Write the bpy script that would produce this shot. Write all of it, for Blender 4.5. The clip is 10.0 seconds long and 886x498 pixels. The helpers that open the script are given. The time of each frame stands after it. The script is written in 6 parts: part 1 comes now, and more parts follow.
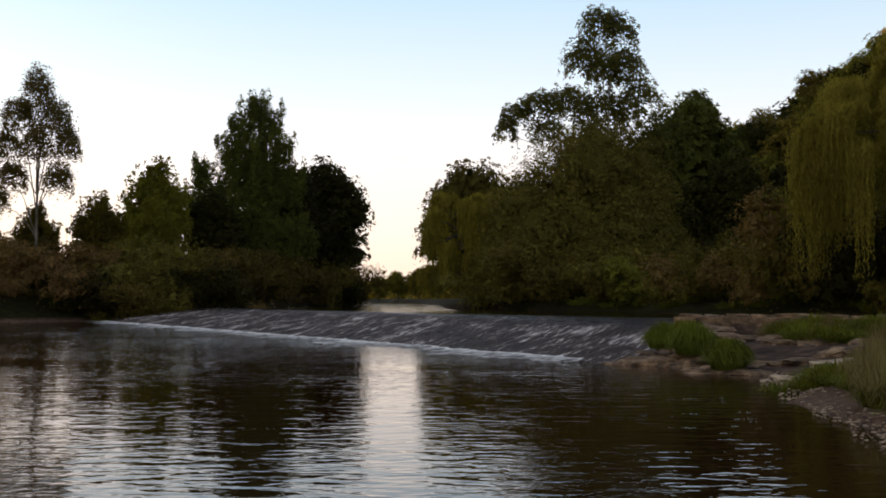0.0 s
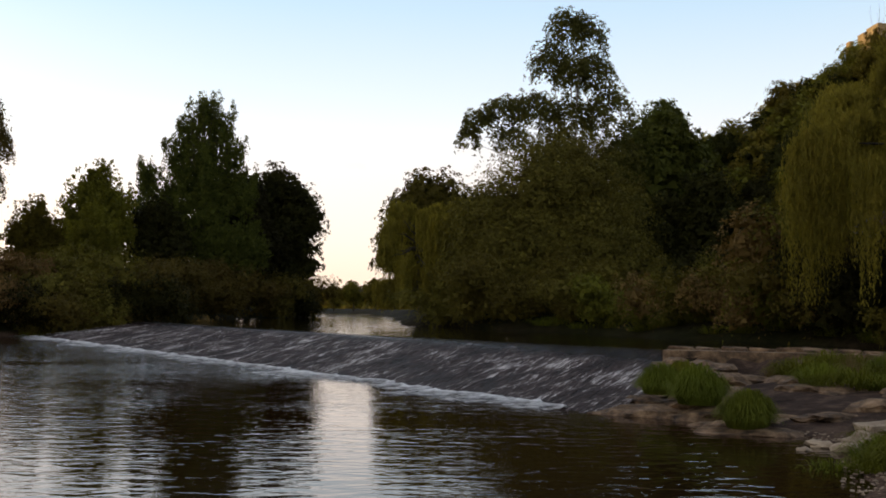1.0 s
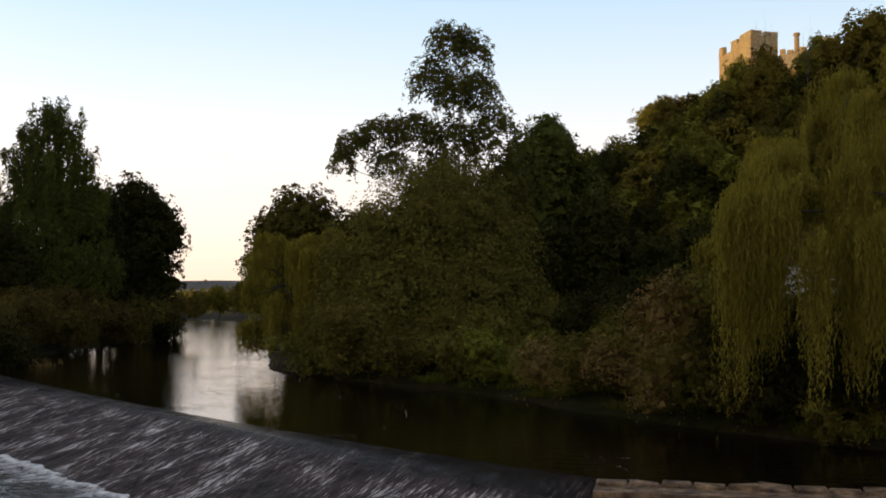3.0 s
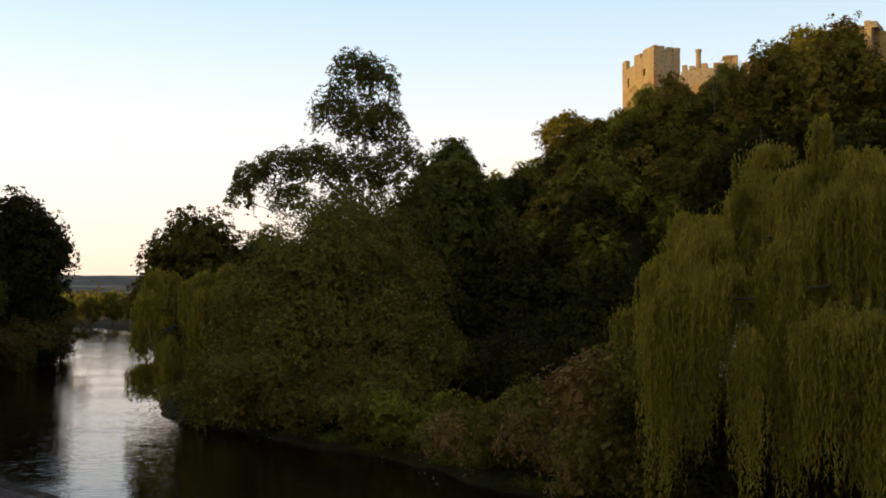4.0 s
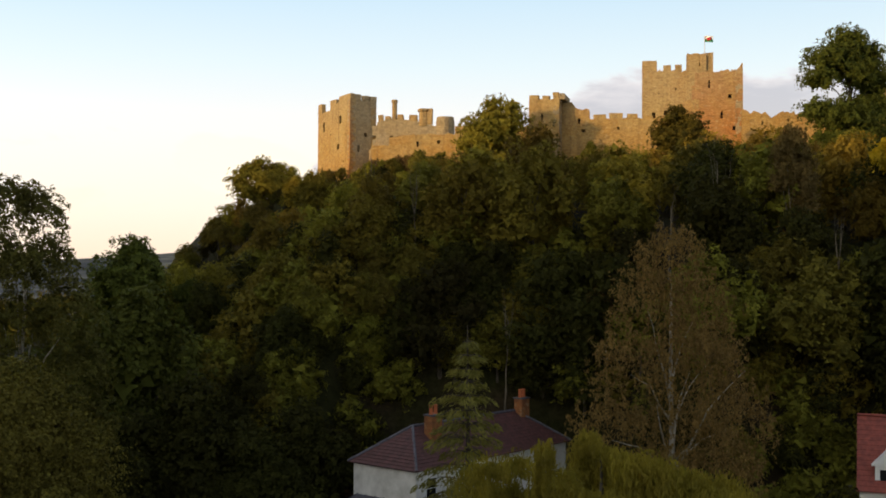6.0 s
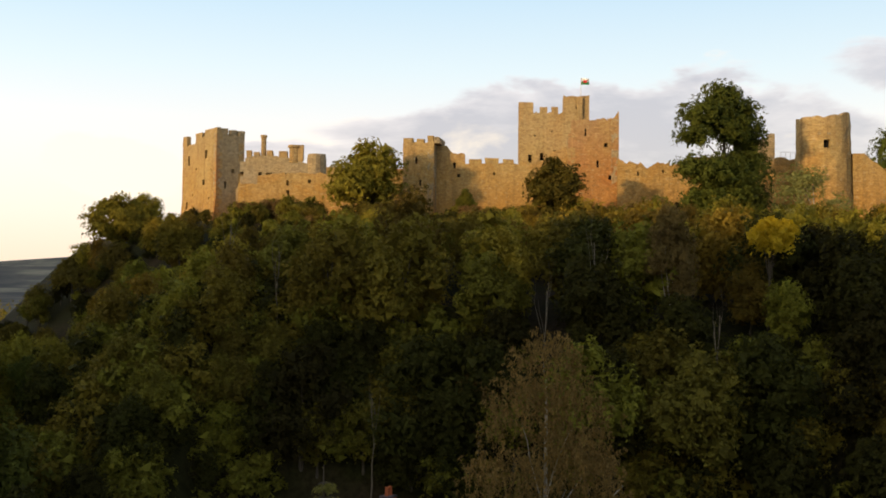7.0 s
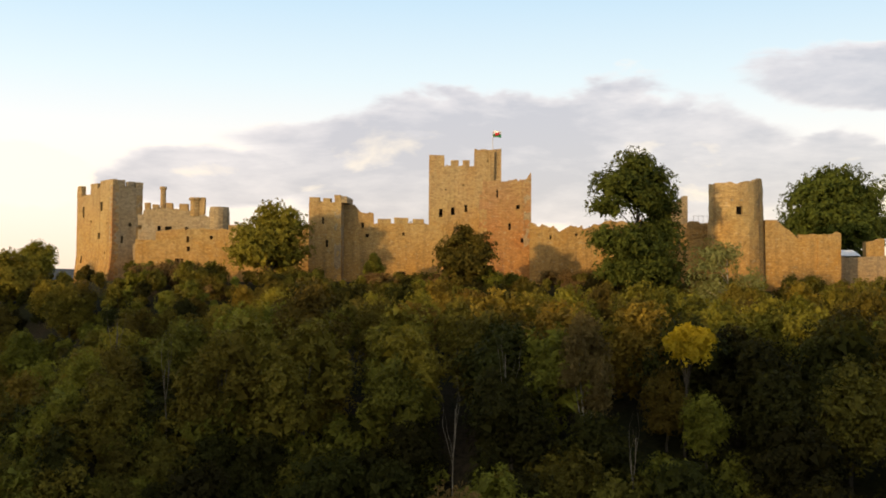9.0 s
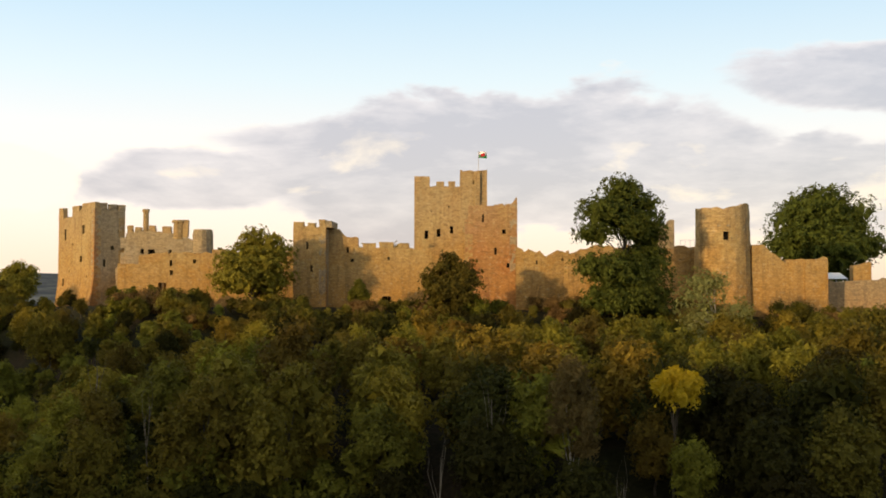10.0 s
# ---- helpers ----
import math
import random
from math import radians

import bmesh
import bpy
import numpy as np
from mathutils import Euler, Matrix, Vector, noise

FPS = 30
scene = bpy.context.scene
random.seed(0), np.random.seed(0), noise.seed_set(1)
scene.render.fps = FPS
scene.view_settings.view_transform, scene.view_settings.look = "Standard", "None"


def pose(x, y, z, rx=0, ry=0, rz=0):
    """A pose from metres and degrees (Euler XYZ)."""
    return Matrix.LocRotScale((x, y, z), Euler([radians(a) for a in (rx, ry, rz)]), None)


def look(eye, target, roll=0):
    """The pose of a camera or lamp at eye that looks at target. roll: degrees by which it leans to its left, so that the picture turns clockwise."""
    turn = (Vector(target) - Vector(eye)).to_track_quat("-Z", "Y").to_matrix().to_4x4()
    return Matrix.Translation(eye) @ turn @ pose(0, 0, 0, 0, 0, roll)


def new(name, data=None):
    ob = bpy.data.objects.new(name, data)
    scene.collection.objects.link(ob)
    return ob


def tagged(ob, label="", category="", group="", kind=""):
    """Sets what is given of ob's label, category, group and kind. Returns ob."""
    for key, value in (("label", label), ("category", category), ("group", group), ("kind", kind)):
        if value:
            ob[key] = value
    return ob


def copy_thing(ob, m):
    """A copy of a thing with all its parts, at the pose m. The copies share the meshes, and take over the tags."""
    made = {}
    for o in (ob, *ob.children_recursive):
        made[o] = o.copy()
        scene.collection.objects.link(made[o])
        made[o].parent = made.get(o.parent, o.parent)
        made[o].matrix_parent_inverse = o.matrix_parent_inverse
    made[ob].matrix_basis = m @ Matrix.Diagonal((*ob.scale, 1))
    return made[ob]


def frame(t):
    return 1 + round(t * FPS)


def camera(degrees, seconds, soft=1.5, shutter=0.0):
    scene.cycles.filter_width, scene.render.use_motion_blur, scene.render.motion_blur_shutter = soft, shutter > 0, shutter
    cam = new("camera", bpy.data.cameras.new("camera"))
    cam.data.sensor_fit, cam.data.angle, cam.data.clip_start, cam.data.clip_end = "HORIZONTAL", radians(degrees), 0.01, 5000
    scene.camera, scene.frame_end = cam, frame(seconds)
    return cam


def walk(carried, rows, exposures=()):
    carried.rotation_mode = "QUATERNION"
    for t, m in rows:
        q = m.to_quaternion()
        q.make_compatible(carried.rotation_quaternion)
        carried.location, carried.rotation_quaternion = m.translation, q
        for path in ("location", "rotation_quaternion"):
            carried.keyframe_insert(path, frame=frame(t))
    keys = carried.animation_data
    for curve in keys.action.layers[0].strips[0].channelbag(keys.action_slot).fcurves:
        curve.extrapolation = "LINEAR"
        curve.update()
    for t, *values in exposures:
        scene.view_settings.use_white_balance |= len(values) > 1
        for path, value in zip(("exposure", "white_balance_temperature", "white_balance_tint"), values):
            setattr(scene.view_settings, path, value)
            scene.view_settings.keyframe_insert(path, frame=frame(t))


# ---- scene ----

# ======================= camera =======================
cam = camera(44.5, 10.0, soft=1.8)
PATH = [  # seconds, eye, yaw to the left, pitch up, roll
    (0.0, 0.01, 0.00, 2.19, 0.30, 2.72, 0.16),
    (0.5, 0.03, 3.23, 2.44, -0.69, 3.00, 0.51),
    (1.0, -0.05, 6.25, 2.97, -1.97, 3.18, 0.74),
    (1.5, -0.07, 8.75, 3.76, -3.33, 3.17, 0.69),
    (2.0, -0.06, 11.18, 4.86, -5.03, 3.05, 0.40),
    (3.5, 0.14, 16.55, 9.41, -11.19, 2.41, 0.07),
    (4.0, 0.33, 18.33, 11.61, -14.07, 2.31, 0.16),
    (4.5, 0.41, 19.89, 14.33, -17.69, 2.19, 0.13),
    (5.0, 1.01, 21.60, 18.03, -22.07, 1.85, -0.30),
    (5.5, 1.40, 22.97, 21.83, -26.20, 1.42, -0.03),
    (6.0, 2.55, 24.71, 25.71, -30.28, 1.42, 0.28),
    (7.5, 8.53, 31.35, 36.06, -38.81, 1.89, 0.60),
    (8.0, 9.47, 32.18, 38.43, -40.03, 2.01, 0.59),
    (8.5, 10.27, 32.81, 40.38, -40.72, 2.09, 0.50),
    (9.0, 10.89, 33.44, 42.49, -41.28, 2.10, 0.35),
    (9.5, 11.30, 33.88, 44.50, -41.68, 2.08, 0.22),
    (10.0, 11.77, 34.23, 46.32, -41.99, 2.16, 0.09),
]


def aim(x, y, z, yaw, pitch, roll):
    a, b = radians(yaw), radians(pitch)
    way = Vector((-math.sin(a) * math.cos(b), math.cos(a) * math.cos(b), math.sin(b)))
    return look((x, y, z), Vector((x, y, z)) + way, roll)


walk(cam, [(t, aim(*row)) for t, *row in PATH], exposures=((0.0, 0.0, 7350, 20), (2.5, 0.0, 7350, 20), (6.5, 0.0, 7250, 16), (10.0, 0.0, 7250, 16)))

# ======================= sky and sun =======================
SUN_YAW, SUN_UP = 95.0, 7.0  # degrees to the left of +y, and above the horizon


def link(nt, a, b):
    nt.links.new(a, b)


def ramp(nt, fac, stops, mode="LINEAR"):
    r = nt.nodes.new("ShaderNodeValToRGB")
    r.color_ramp.interpolation = mode
    e = r.color_ramp.elements
    while len(e) < len(stops):
        e.new(0.5)
    for s, (p, c) in zip(e, stops):
        s.position, s.color = p, (*c, 1) if len(c) == 3 else c
    link(nt, fac, r.inputs["Fac"])
    return r.outputs["Color"]


def mix(nt, fac, a, b, blend="MIX"):
    m = nt.nodes.new("ShaderNodeMix")
    m.data_type, m.blend_type = "RGBA", blend
    for s, v in ((m.inputs[0], fac), (m.inputs[6], a), (m.inputs[7], b)):
        if isinstance(v, bpy.types.NodeSocket):
            link(nt, v, s)
        elif isinstance(v, (int, float)):
            s.default_value = v
        else:
            s.default_value = (*v, 1)
    return m.outputs[2]


def calc(nt, op, *args, clamp=False):
    m = nt.nodes.new("ShaderNodeMath")
    m.operation, m.use_clamp = op, clamp
    for s, v in zip(m.inputs, args):
        if isinstance(v, bpy.types.NodeSocket):
            link(nt, v, s)
        else:
            s.default_value = v
    return m.outputs[0]


def noise_at(nt, vec, scale, detail=4.0, rough=0.55, distort=0.0):
    n = nt.nodes.new("ShaderNodeTexNoise")
    n.inputs["Scale"].default_value, n.inputs["Detail"].default_value = scale, detail
    n.inputs["Roughness"].default_value, n.inputs["Distortion"].default_value = rough, distort
    if vec is not None:
        link(nt, vec, n.inputs["Vector"])
    return n.outputs["Fac"]


def turned(nt, vec, angle):
    r = nt.nodes.new("ShaderNodeVectorRotate")
    r.rotation_type = "Z_AXIS"
    r.inputs["Angle"].default_value = angle
    link(nt, vec, r.inputs["Vector"])
    return r.outputs["Vector"]


def stretched(nt, vec, sx, sy, sz, rz=0.0):
    m = nt.nodes.new("ShaderNodeMapping")
    m.inputs["Scale"].default_value, m.inputs["Rotation"].default_value = (sx, sy, sz), (0, 0, rz)
    link(nt, vec, m.inputs["Vector"])
    return m.outputs["Vector"]


def build_world():
    w = bpy.data.worlds.new("sky")
    scene.world = w
    w.use_nodes = True
    nt = w.node_tree
    nt.nodes.clear()
    sky = nt.nodes.new("ShaderNodeTexSky")
    sky.sky_type, sky.sun_disc = "NISHITA", False
    sky.sun_elevation, sky.sun_rotation = radians(SUN_UP), radians(-SUN_YAW)
    sky.altitude, sky.air_density, sky.dust_density, sky.ozone_density = 100, 1.0, 1.5, 1.0
    co = nt.nodes.new("ShaderNodeTexCoord").outputs["Generated"]
    sep = nt.nodes.new("ShaderNodeSeparateXYZ")
    link(nt, co, sep.inputs[0])
    up = sep.outputs["Z"]
    # high thin haze, cream towards the horizon
    haze = ramp(nt, up, [(0.0, (1.0, 0.85, 0.69)), (0.06, (0.98, 0.93, 0.875)), (0.13, (0.92, 0.95, 0.99)), (0.19, (0.72, 0.915, 1.035)), (0.27, (0.50, 0.78, 1.02)), (0.40, (0.36, 0.50, 0.66)), (0.7, (0.25, 0.32, 0.42)), (1.0, (0.21, 0.27, 0.36))])
    # brighter and whiter towards the sun
    toward = nt.nodes.new("ShaderNodeVectorMath")
    toward.operation = "DOT_PRODUCT"
    a = radians(SUN_YAW)
    toward.inputs[1].default_value = (-math.sin(a), math.cos(a), 0.0)
    link(nt, co, toward.inputs[0])
    glow = calc(nt, "MULTIPLY_ADD", toward.outputs["Value"], 0.16, 0.96)
    near_sun = calc(nt, "POWER", calc(nt, "MAXIMUM", toward.outputs["Value"], 0.0), 2.2)
    # cloud bank low over the castle hill, with soft pale rims, and stray puffs elsewhere
    low = stretched(nt, co, 1.0, 1.0, 3.6)
    f1 = noise_at(nt, low, 3.4, 8.0, 0.60, 0.35)
    bearing = calc(nt, "MULTIPLY", calc(nt, "ARCTAN2", sep.outputs["X"], sep.outputs["Y"]), 180 / math.pi)
    warp = calc(nt, "MULTIPLY_ADD", noise_at(nt, stretched(nt, co, 1.0, 1.0, 2.2), 6.0, 5.0, 0.55), 0.9, -0.45)

    def bank(az, height, wide, tall):
        """One cloud: its bearing to the right of +y, its height and its half sizes."""
        a_ = calc(nt, "MULTIPLY_ADD", bearing, 1 / wide, -az / wide)
        b_ = calc(nt, "ADD", calc(nt, "MULTIPLY_ADD", up, 1 / tall, -height / tall), calc(nt, "MULTIPLY", warp, 1.7))
        far_ = calc(nt, "ADD", calc(nt, "MULTIPLY", a_, a_), calc(nt, "MULTIPLY", b_, b_))
        return calc(nt, "MULTIPLY", calc(nt, "SUBTRACT", 1.0, far_), 1.5, clamp=True)

    shapes = None
    for q in ((46.0, 0.106, 21.0, 0.098), (66.0, 0.085, 20.0, 0.076), (68.0, 0.188, 16.0, 0.048), (29.0, 0.095, 9.0, 0.035), (100.0, 0.16, 24.0, 0.07), (140.0, 0.24, 30.0, 0.09), (-120.0, 0.22, 40.0, 0.08)):
        shapes = bank(*q) if shapes is None else calc(nt, "MAXIMUM", shapes, bank(*q))
    dens = calc(nt, "ADD", calc(nt, "MULTIPLY", f1, 0.75), calc(nt, "MULTIPLY", shapes, 0.50))
    mask = ramp(nt, dens, [(0.66, (0,) * 3), (0.80, (1,) * 3)], "EASE")
    f2 = noise_at(nt, stretched(nt, co, 1.0, 1.0, 3.4), 7.0, 6.0, 0.6)
    core = ramp(nt, calc(nt, "MULTIPLY_ADD", f2, -0.60, calc(nt, "ADD", dens, 0.15)), [(0.50, (1.02, 0.96, 0.88)), (0.58, (0.80, 0.80, 0.87)), (0.78, (0.50, 0.52, 0.63))])
    air = mix(nt, calc(nt, "MULTIPLY", mask, 0.92), haze, core)
    # small cream puffs under the bank, and a bright heap of cumulus beyond the north tower
    f3 = noise_at(nt, stretched(nt, co, 1.0, 1.0, 2.6), 8.0, 6.0, 0.55, 0.3)
    puff = calc(nt, "MULTIPLY", ramp(nt, f3, [(0.60, (0,) * 3), (0.69, (0.75,) * 3)]), ramp(nt, up, [(0.02, (0,) * 3), (0.05, (1,) * 3), (0.12, (1,) * 3), (0.16, (0,) * 3)]))
    air = mix(nt, puff, air, (1.04, 0.96, 0.84))
    heap = ramp(nt, calc(nt, "MULTIPLY_ADD", f3, 0.9, calc(nt, "MULTIPLY", bank(19.8, 0.098, 4.6, 0.050), 0.5)), [(0.72, (0,) * 3), (0.82, (1,) * 3)])
    air = mix(nt, heap, air, (1.12, 1.05, 0.93))
    # the brighter, warmer sky round the low sun
    air = mix(nt, near_sun, air, mix(nt, 1.0, air, (2.6, 2.05, 1.45), "MULTIPLY"))
    b1, b2, add = (nt.nodes.new(k) for k in ("ShaderNodeBackground", "ShaderNodeBackground", "ShaderNodeAddShader"))
    b1.inputs["Strength"].default_value = 0.05
    link(nt, sky.outputs[0], b1.inputs["Color"])
    link(nt, air, b2.inputs["Color"])
    link(nt, calc(nt, "MULTIPLY", glow, 1.06), b2.inputs["Strength"])
    link(nt, b1.outputs[0], add.inputs[0])
    link(nt, b2.outputs[0], add.inputs[1])
    out = nt.nodes.new("ShaderNodeOutputWorld")
    link(nt, add.outputs[0], out.inputs["Surface"])


build_world()
sun = new("sun", bpy.data.lights.new("sun", "SUN"))
sun.data.energy, sun.data.angle, sun.data.color = 3.1, radians(0.6), (1.0, 0.74, 0.39)
_a, _e = radians(SUN_YAW), radians(SUN_UP)
sun.matrix_world = look((-math.sin(_a) * math.cos(_e) * 300, math.cos(_a) * math.cos(_e) * 300, math.sin(_e) * 300), (0, 0, 0))

# ======================= materials =======================
def material(name, base, rough=0.8, spec=0.3):
    m = bpy.data.materials.new(name)
    m.use_nodes = True
    nt = m.node_tree
    p = nt.nodes["Principled BSDF"]
    p.inputs["Base Color"].default_value = (*base, 1)
    p.inputs["Roughness"].default_value = rough
    p.inputs["Specular IOR Level"].default_value = spec
    return m, nt, p


def bump(nt, p, height, strength, distance):
    b = nt.nodes.new("ShaderNodeBump")
    b.inputs["Strength"].default_value, b.inputs["Distance"].default_value = strength, distance
    link(nt, height, b.inputs["Height"])
    link(nt, b.outputs["Normal"], p.inputs["Normal"])


def coords(nt, which="Object"):
    return nt.nodes.new("ShaderNodeTexCoord").outputs[which]


def world_place(nt):
    return nt.nodes.new("ShaderNodeNewGeometry").outputs["Position"]


def leaf_material(name, dark, light, through_light=0.18, speck=0.22, hang=1.0, vary=1.0):
    m, nt, p = material(name, light, 0.7, 0.08)
    geo = nt.nodes.new("ShaderNodeNewGeometry")
    info = nt.nodes.new("ShaderNodeObjectInfo")
    # hang under 1: tones run downwards, painting in shadowy gaps between strands
    n = noise_at(nt, geo.outputs["Position"] if hang == 1.0 else stretched(nt, geo.outputs["Position"], 2.4, 2.4, hang), 0.6, 4.0, 0.6)
    f = calc(nt, "ADD", calc(nt, "MULTIPLY", geo.outputs["Random Per Island"], speck), calc(nt, "MULTIPLY_ADD", n, 0.9, 0.06 - speck * 0.5), clamp=True)
    f = calc(nt, "POWER", f, 2.0)
    c = mix(nt, f, [p_ + (q - p_) * 0.22 for p_, q in zip(dark, light)], [min(1.0, 1.35 * q) for q in light])
    hsv = nt.nodes.new("ShaderNodeHueSaturation")
    link(nt, c, hsv.inputs["Color"])
    link(nt, calc(nt, "MULTIPLY_ADD", info.outputs["Random"], 0.045 * vary, 0.5 - 0.025 * vary), hsv.inputs["Hue"])
    link(nt, calc(nt, "MULTIPLY_ADD", info.outputs["Random"], 0.5 * vary, 1.0 - 0.25 * vary), hsv.inputs["Value"])
    col = hsv.outputs["Color"]
    link(nt, col, p.inputs["Base Color"])
    tr = nt.nodes.new("ShaderNodeBsdfTranslucent")
    link(nt, mix(nt, 1.0, col, (1.2, 1.15, 0.5), "MULTIPLY"), tr.inputs["Color"])
    ms = nt.nodes.new("ShaderNodeMixShader")
    ms.inputs[0].default_value = through_light
    link(nt, p.outputs[0], ms.inputs[1])
    link(nt, tr.outputs[0], ms.inputs[2])
    link(nt, ms.outputs[0], nt.nodes["Material Output"].inputs["Surface"])
    return m


def bark_material(name, dark, light, scale=4.0):
    m, nt, p = material(name, light, 0.9, 0.15)
    co = coords(nt)
    f = noise_at(nt, stretched(nt, co, 1, 1, 0.25), scale, 6.0, 0.65)
    link(nt, ramp(nt, f, [(0.35, dark), (0.65, light)]), p.inputs["Base Color"])
    bump(nt, p, f, 0.6, 0.05)
    return m


def stone_material(name, pale, warm, dark, course=0.24):
    m, nt, p = material(name, pale, 0.92, 0.15)
    co = coords(nt)
    sep = nt.nodes.new("ShaderNodeSeparateXYZ")
    link(nt, co, sep.inputs[0])
    comb = nt.nodes.new("ShaderNodeCombineXYZ")
    link(nt, calc(nt, "ADD", sep.outputs["X"], sep.outputs["Y"]), comb.inputs["X"])
    wob = noise_at(nt, co, 0.9, 2.0)
    link(nt, calc(nt, "MULTIPLY_ADD", wob, 0.25, sep.outputs["Z"]), comb.inputs["Y"])
    br = nt.nodes.new("ShaderNodeTexBrick")
    br.inputs["Scale"].default_value = 1.0
    br.inputs["Brick Width"].default_value, br.inputs["Row Height"].default_value = course * 2.1, course
    br.inputs["Mortar Size"].default_value, br.inputs["Mortar Smooth"].default_value = 0.035, 0.4
    br.inputs["Color1"].default_value, br.inputs["Color2"].default_value = (0.25, 0.25, 0.25, 1), (0.85, 0.85, 0.85, 1)
    br.inputs["Mortar"].default_value = (0.1, 0.1, 0.1, 1)
    link(nt, comb.outputs[0], br.inputs["Vector"])
    big = noise_at(nt, co, 0.16, 6.0, 0.65, 0.4)
    mid = noise_at(nt, stretched(nt, co, 1.0, 1.0, 1.9), 0.8, 7.0, 0.7)
    streak = noise_at(nt, stretched(nt, co, 1.0, 1.0, 0.10), 0.8, 5.0, 0.65)
    c = ramp(nt, big, [(0.36, pale), (0.62, warm)])
    # limewash and lichen bleached on the upper courses, iron stain washed down to the lower ones
    tall = calc(nt, "MULTIPLY_ADD", calc(nt, "SUBTRACT", sep.outputs["Z"], 42.0), 0.055, calc(nt, "MULTIPLY_ADD", big, 1.5, -0.75), clamp=True)
    c = mix(nt, ramp(nt, tall, [(0.08, (0.75,) * 3), (0.45, (0,) * 3)]), c, mix(nt, 0.5, warm, (0.43, 0.20, 0.05)))
    c = mix(nt, ramp(nt, tall, [(0.55, (0,) * 3), (0.95, (0.5,) * 3)]), c, (0.37, 0.30, 0.18))
    c = mix(nt, ramp(nt, mid, [(0.48, (0,) * 3), (0.72, (0.65,) * 3)]), c, dark)
    c = mix(nt, ramp(nt, streak, [(0.50, (0,) * 3), (0.68, (0.55,) * 3)]), c, dark)
    patch = noise_at(nt, stretched(nt, co, 1.0, 1.0, 1.4), 1.7, 3.0, 0.5)
    c = mix(nt, ramp(nt, patch, [(0.58, (0,) * 3), (0.68, (0.4,) * 3)]), c, (0.50, 0.40, 0.24))
    fine = noise_at(nt, co, 2.6, 5.0, 0.75)
    c = mix(nt, 0.30, c, ramp(nt, fine, [(0.32, (0.16,) * 3), (0.68, (0.84,) * 3)]), "OVERLAY")
    c = mix(nt, 0.24, c, br.outputs["Color"], "OVERLAY")
    link(nt, c, p.inputs["Base Color"])
    bump(nt, p, calc(nt, "MULTIPLY_ADD", br.outputs["Color"], 0.35, calc(nt, "MULTIPLY", mid, 1.5)), 0.8, 0.10)
    return m


LEAF_MID = leaf_material("leaf_mid_green", (0.018, 0.0155, 0.003), (0.21, 0.19, 0.027))
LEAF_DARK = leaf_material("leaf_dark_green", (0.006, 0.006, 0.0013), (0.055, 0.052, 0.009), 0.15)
LEAF_OLIVE = leaf_material("leaf_olive", (0.026, 0.021, 0.003), (0.24, 0.195, 0.027))
LEAF_BRIGHT = leaf_material("leaf_backlit", (0.03, 0.026, 0.004), (0.20, 0.168, 0.026), 0.4)
LEAF_BIRCH = leaf_material("leaf_birch", (0.02, 0.019, 0.005), (0.15, 0.14, 0.03), 0.3)
LEAF_TAN = leaf_material("leaf_tan", (0.04, 0.027, 0.009), (0.21, 0.145, 0.05), vary=0.2)
LEAF_OAK = leaf_material("leaf_oak", (0.012, 0.015, 0.003), (0.13, 0.15, 0.025))
LEAF_BROWN = leaf_material("leaf_bronze", (0.045, 0.028, 0.009), (0.30, 0.185, 0.062), vary=0.3)
LEAF_WILLOW = leaf_material("leaf_willow", (0.018, 0.0145, 0.003), (0.41, 0.335, 0.052), 0.35, 0.15, 0.30, vary=0.3)
LEAF_SALLOW = leaf_material("leaf_sallow", (0.03, 0.024, 0.005), (0.185, 0.143, 0.027))
LEAF_YELLOW = leaf_material("leaf_yellow", (0.28, 0.20, 0.014), (0.60, 0.43, 0.03), 0.3, vary=0.1)
# paler scrub: the low sun on it is put into the leaf colour
LEAF_SUNNY = leaf_material("leaf_sunny_scrub", (0.06, 0.056, 0.01), (0.36, 0.335, 0.055), 0.3)
# brighter leaves kept for upper trees, putting the light up there into colour
LEAF_GREEN = leaf_material("leaf_fresh_green", (0.035, 0.030, 0.005), (0.33, 0.285, 0.038))
LEAF_GOLDEN = leaf_material("leaf_turning", (0.05, 0.036, 0.006), (0.39, 0.285, 0.037))
LEAF_PALE = leaf_material("leaf_pale_green", (0.10, 0.11, 0.04), (0.30, 0.30, 0.10), 0.3, vary=0.2)
GRASS = leaf_material("grass_blades", (0.026, 0.03, 0.004), (0.20, 0.21, 0.025), 0.3)
GRASS_DRY = leaf_material("dry_grass_blades", (0.10, 0.075, 0.03), (0.24, 0.18, 0.08), 0.3)
BARK = bark_material("bark_dark", (0.035, 0.028, 0.02), (0.10, 0.082, 0.06))
BARK_TAN = bark_material("bark_tan", (0.08, 0.065, 0.045), (0.24, 0.20, 0.15), 3.0)
BARK_PALE = bark_material("bark_pale_birch", (0.16, 0.14, 0.11), (0.42, 0.38, 0.32), 2.5)
CASTLE = stone_material("castle_stone", (0.43, 0.312, 0.138), (0.41, 0.222, 0.060), (0.18, 0.112, 0.05))
# grey walls, and faces turned from the sun with shade put into their colour
CASTLE_GREY_SHADED = stone_material("castle_grey_shaded_stone", (0.36, 0.30, 0.20), (0.33, 0.235, 0.125), (0.15, 0.115, 0.078))
CASTLE_RED = stone_material("castle_red_sandstone", (0.41, 0.25, 0.10), (0.40, 0.155, 0.045), (0.19, 0.09, 0.042))
ROCK, _nt, _p = material("river_rock", (0.3, 0.22, 0.15), 0.75)
_f = noise_at(_nt, world_place(_nt), 2.2, 7.0, 0.65)
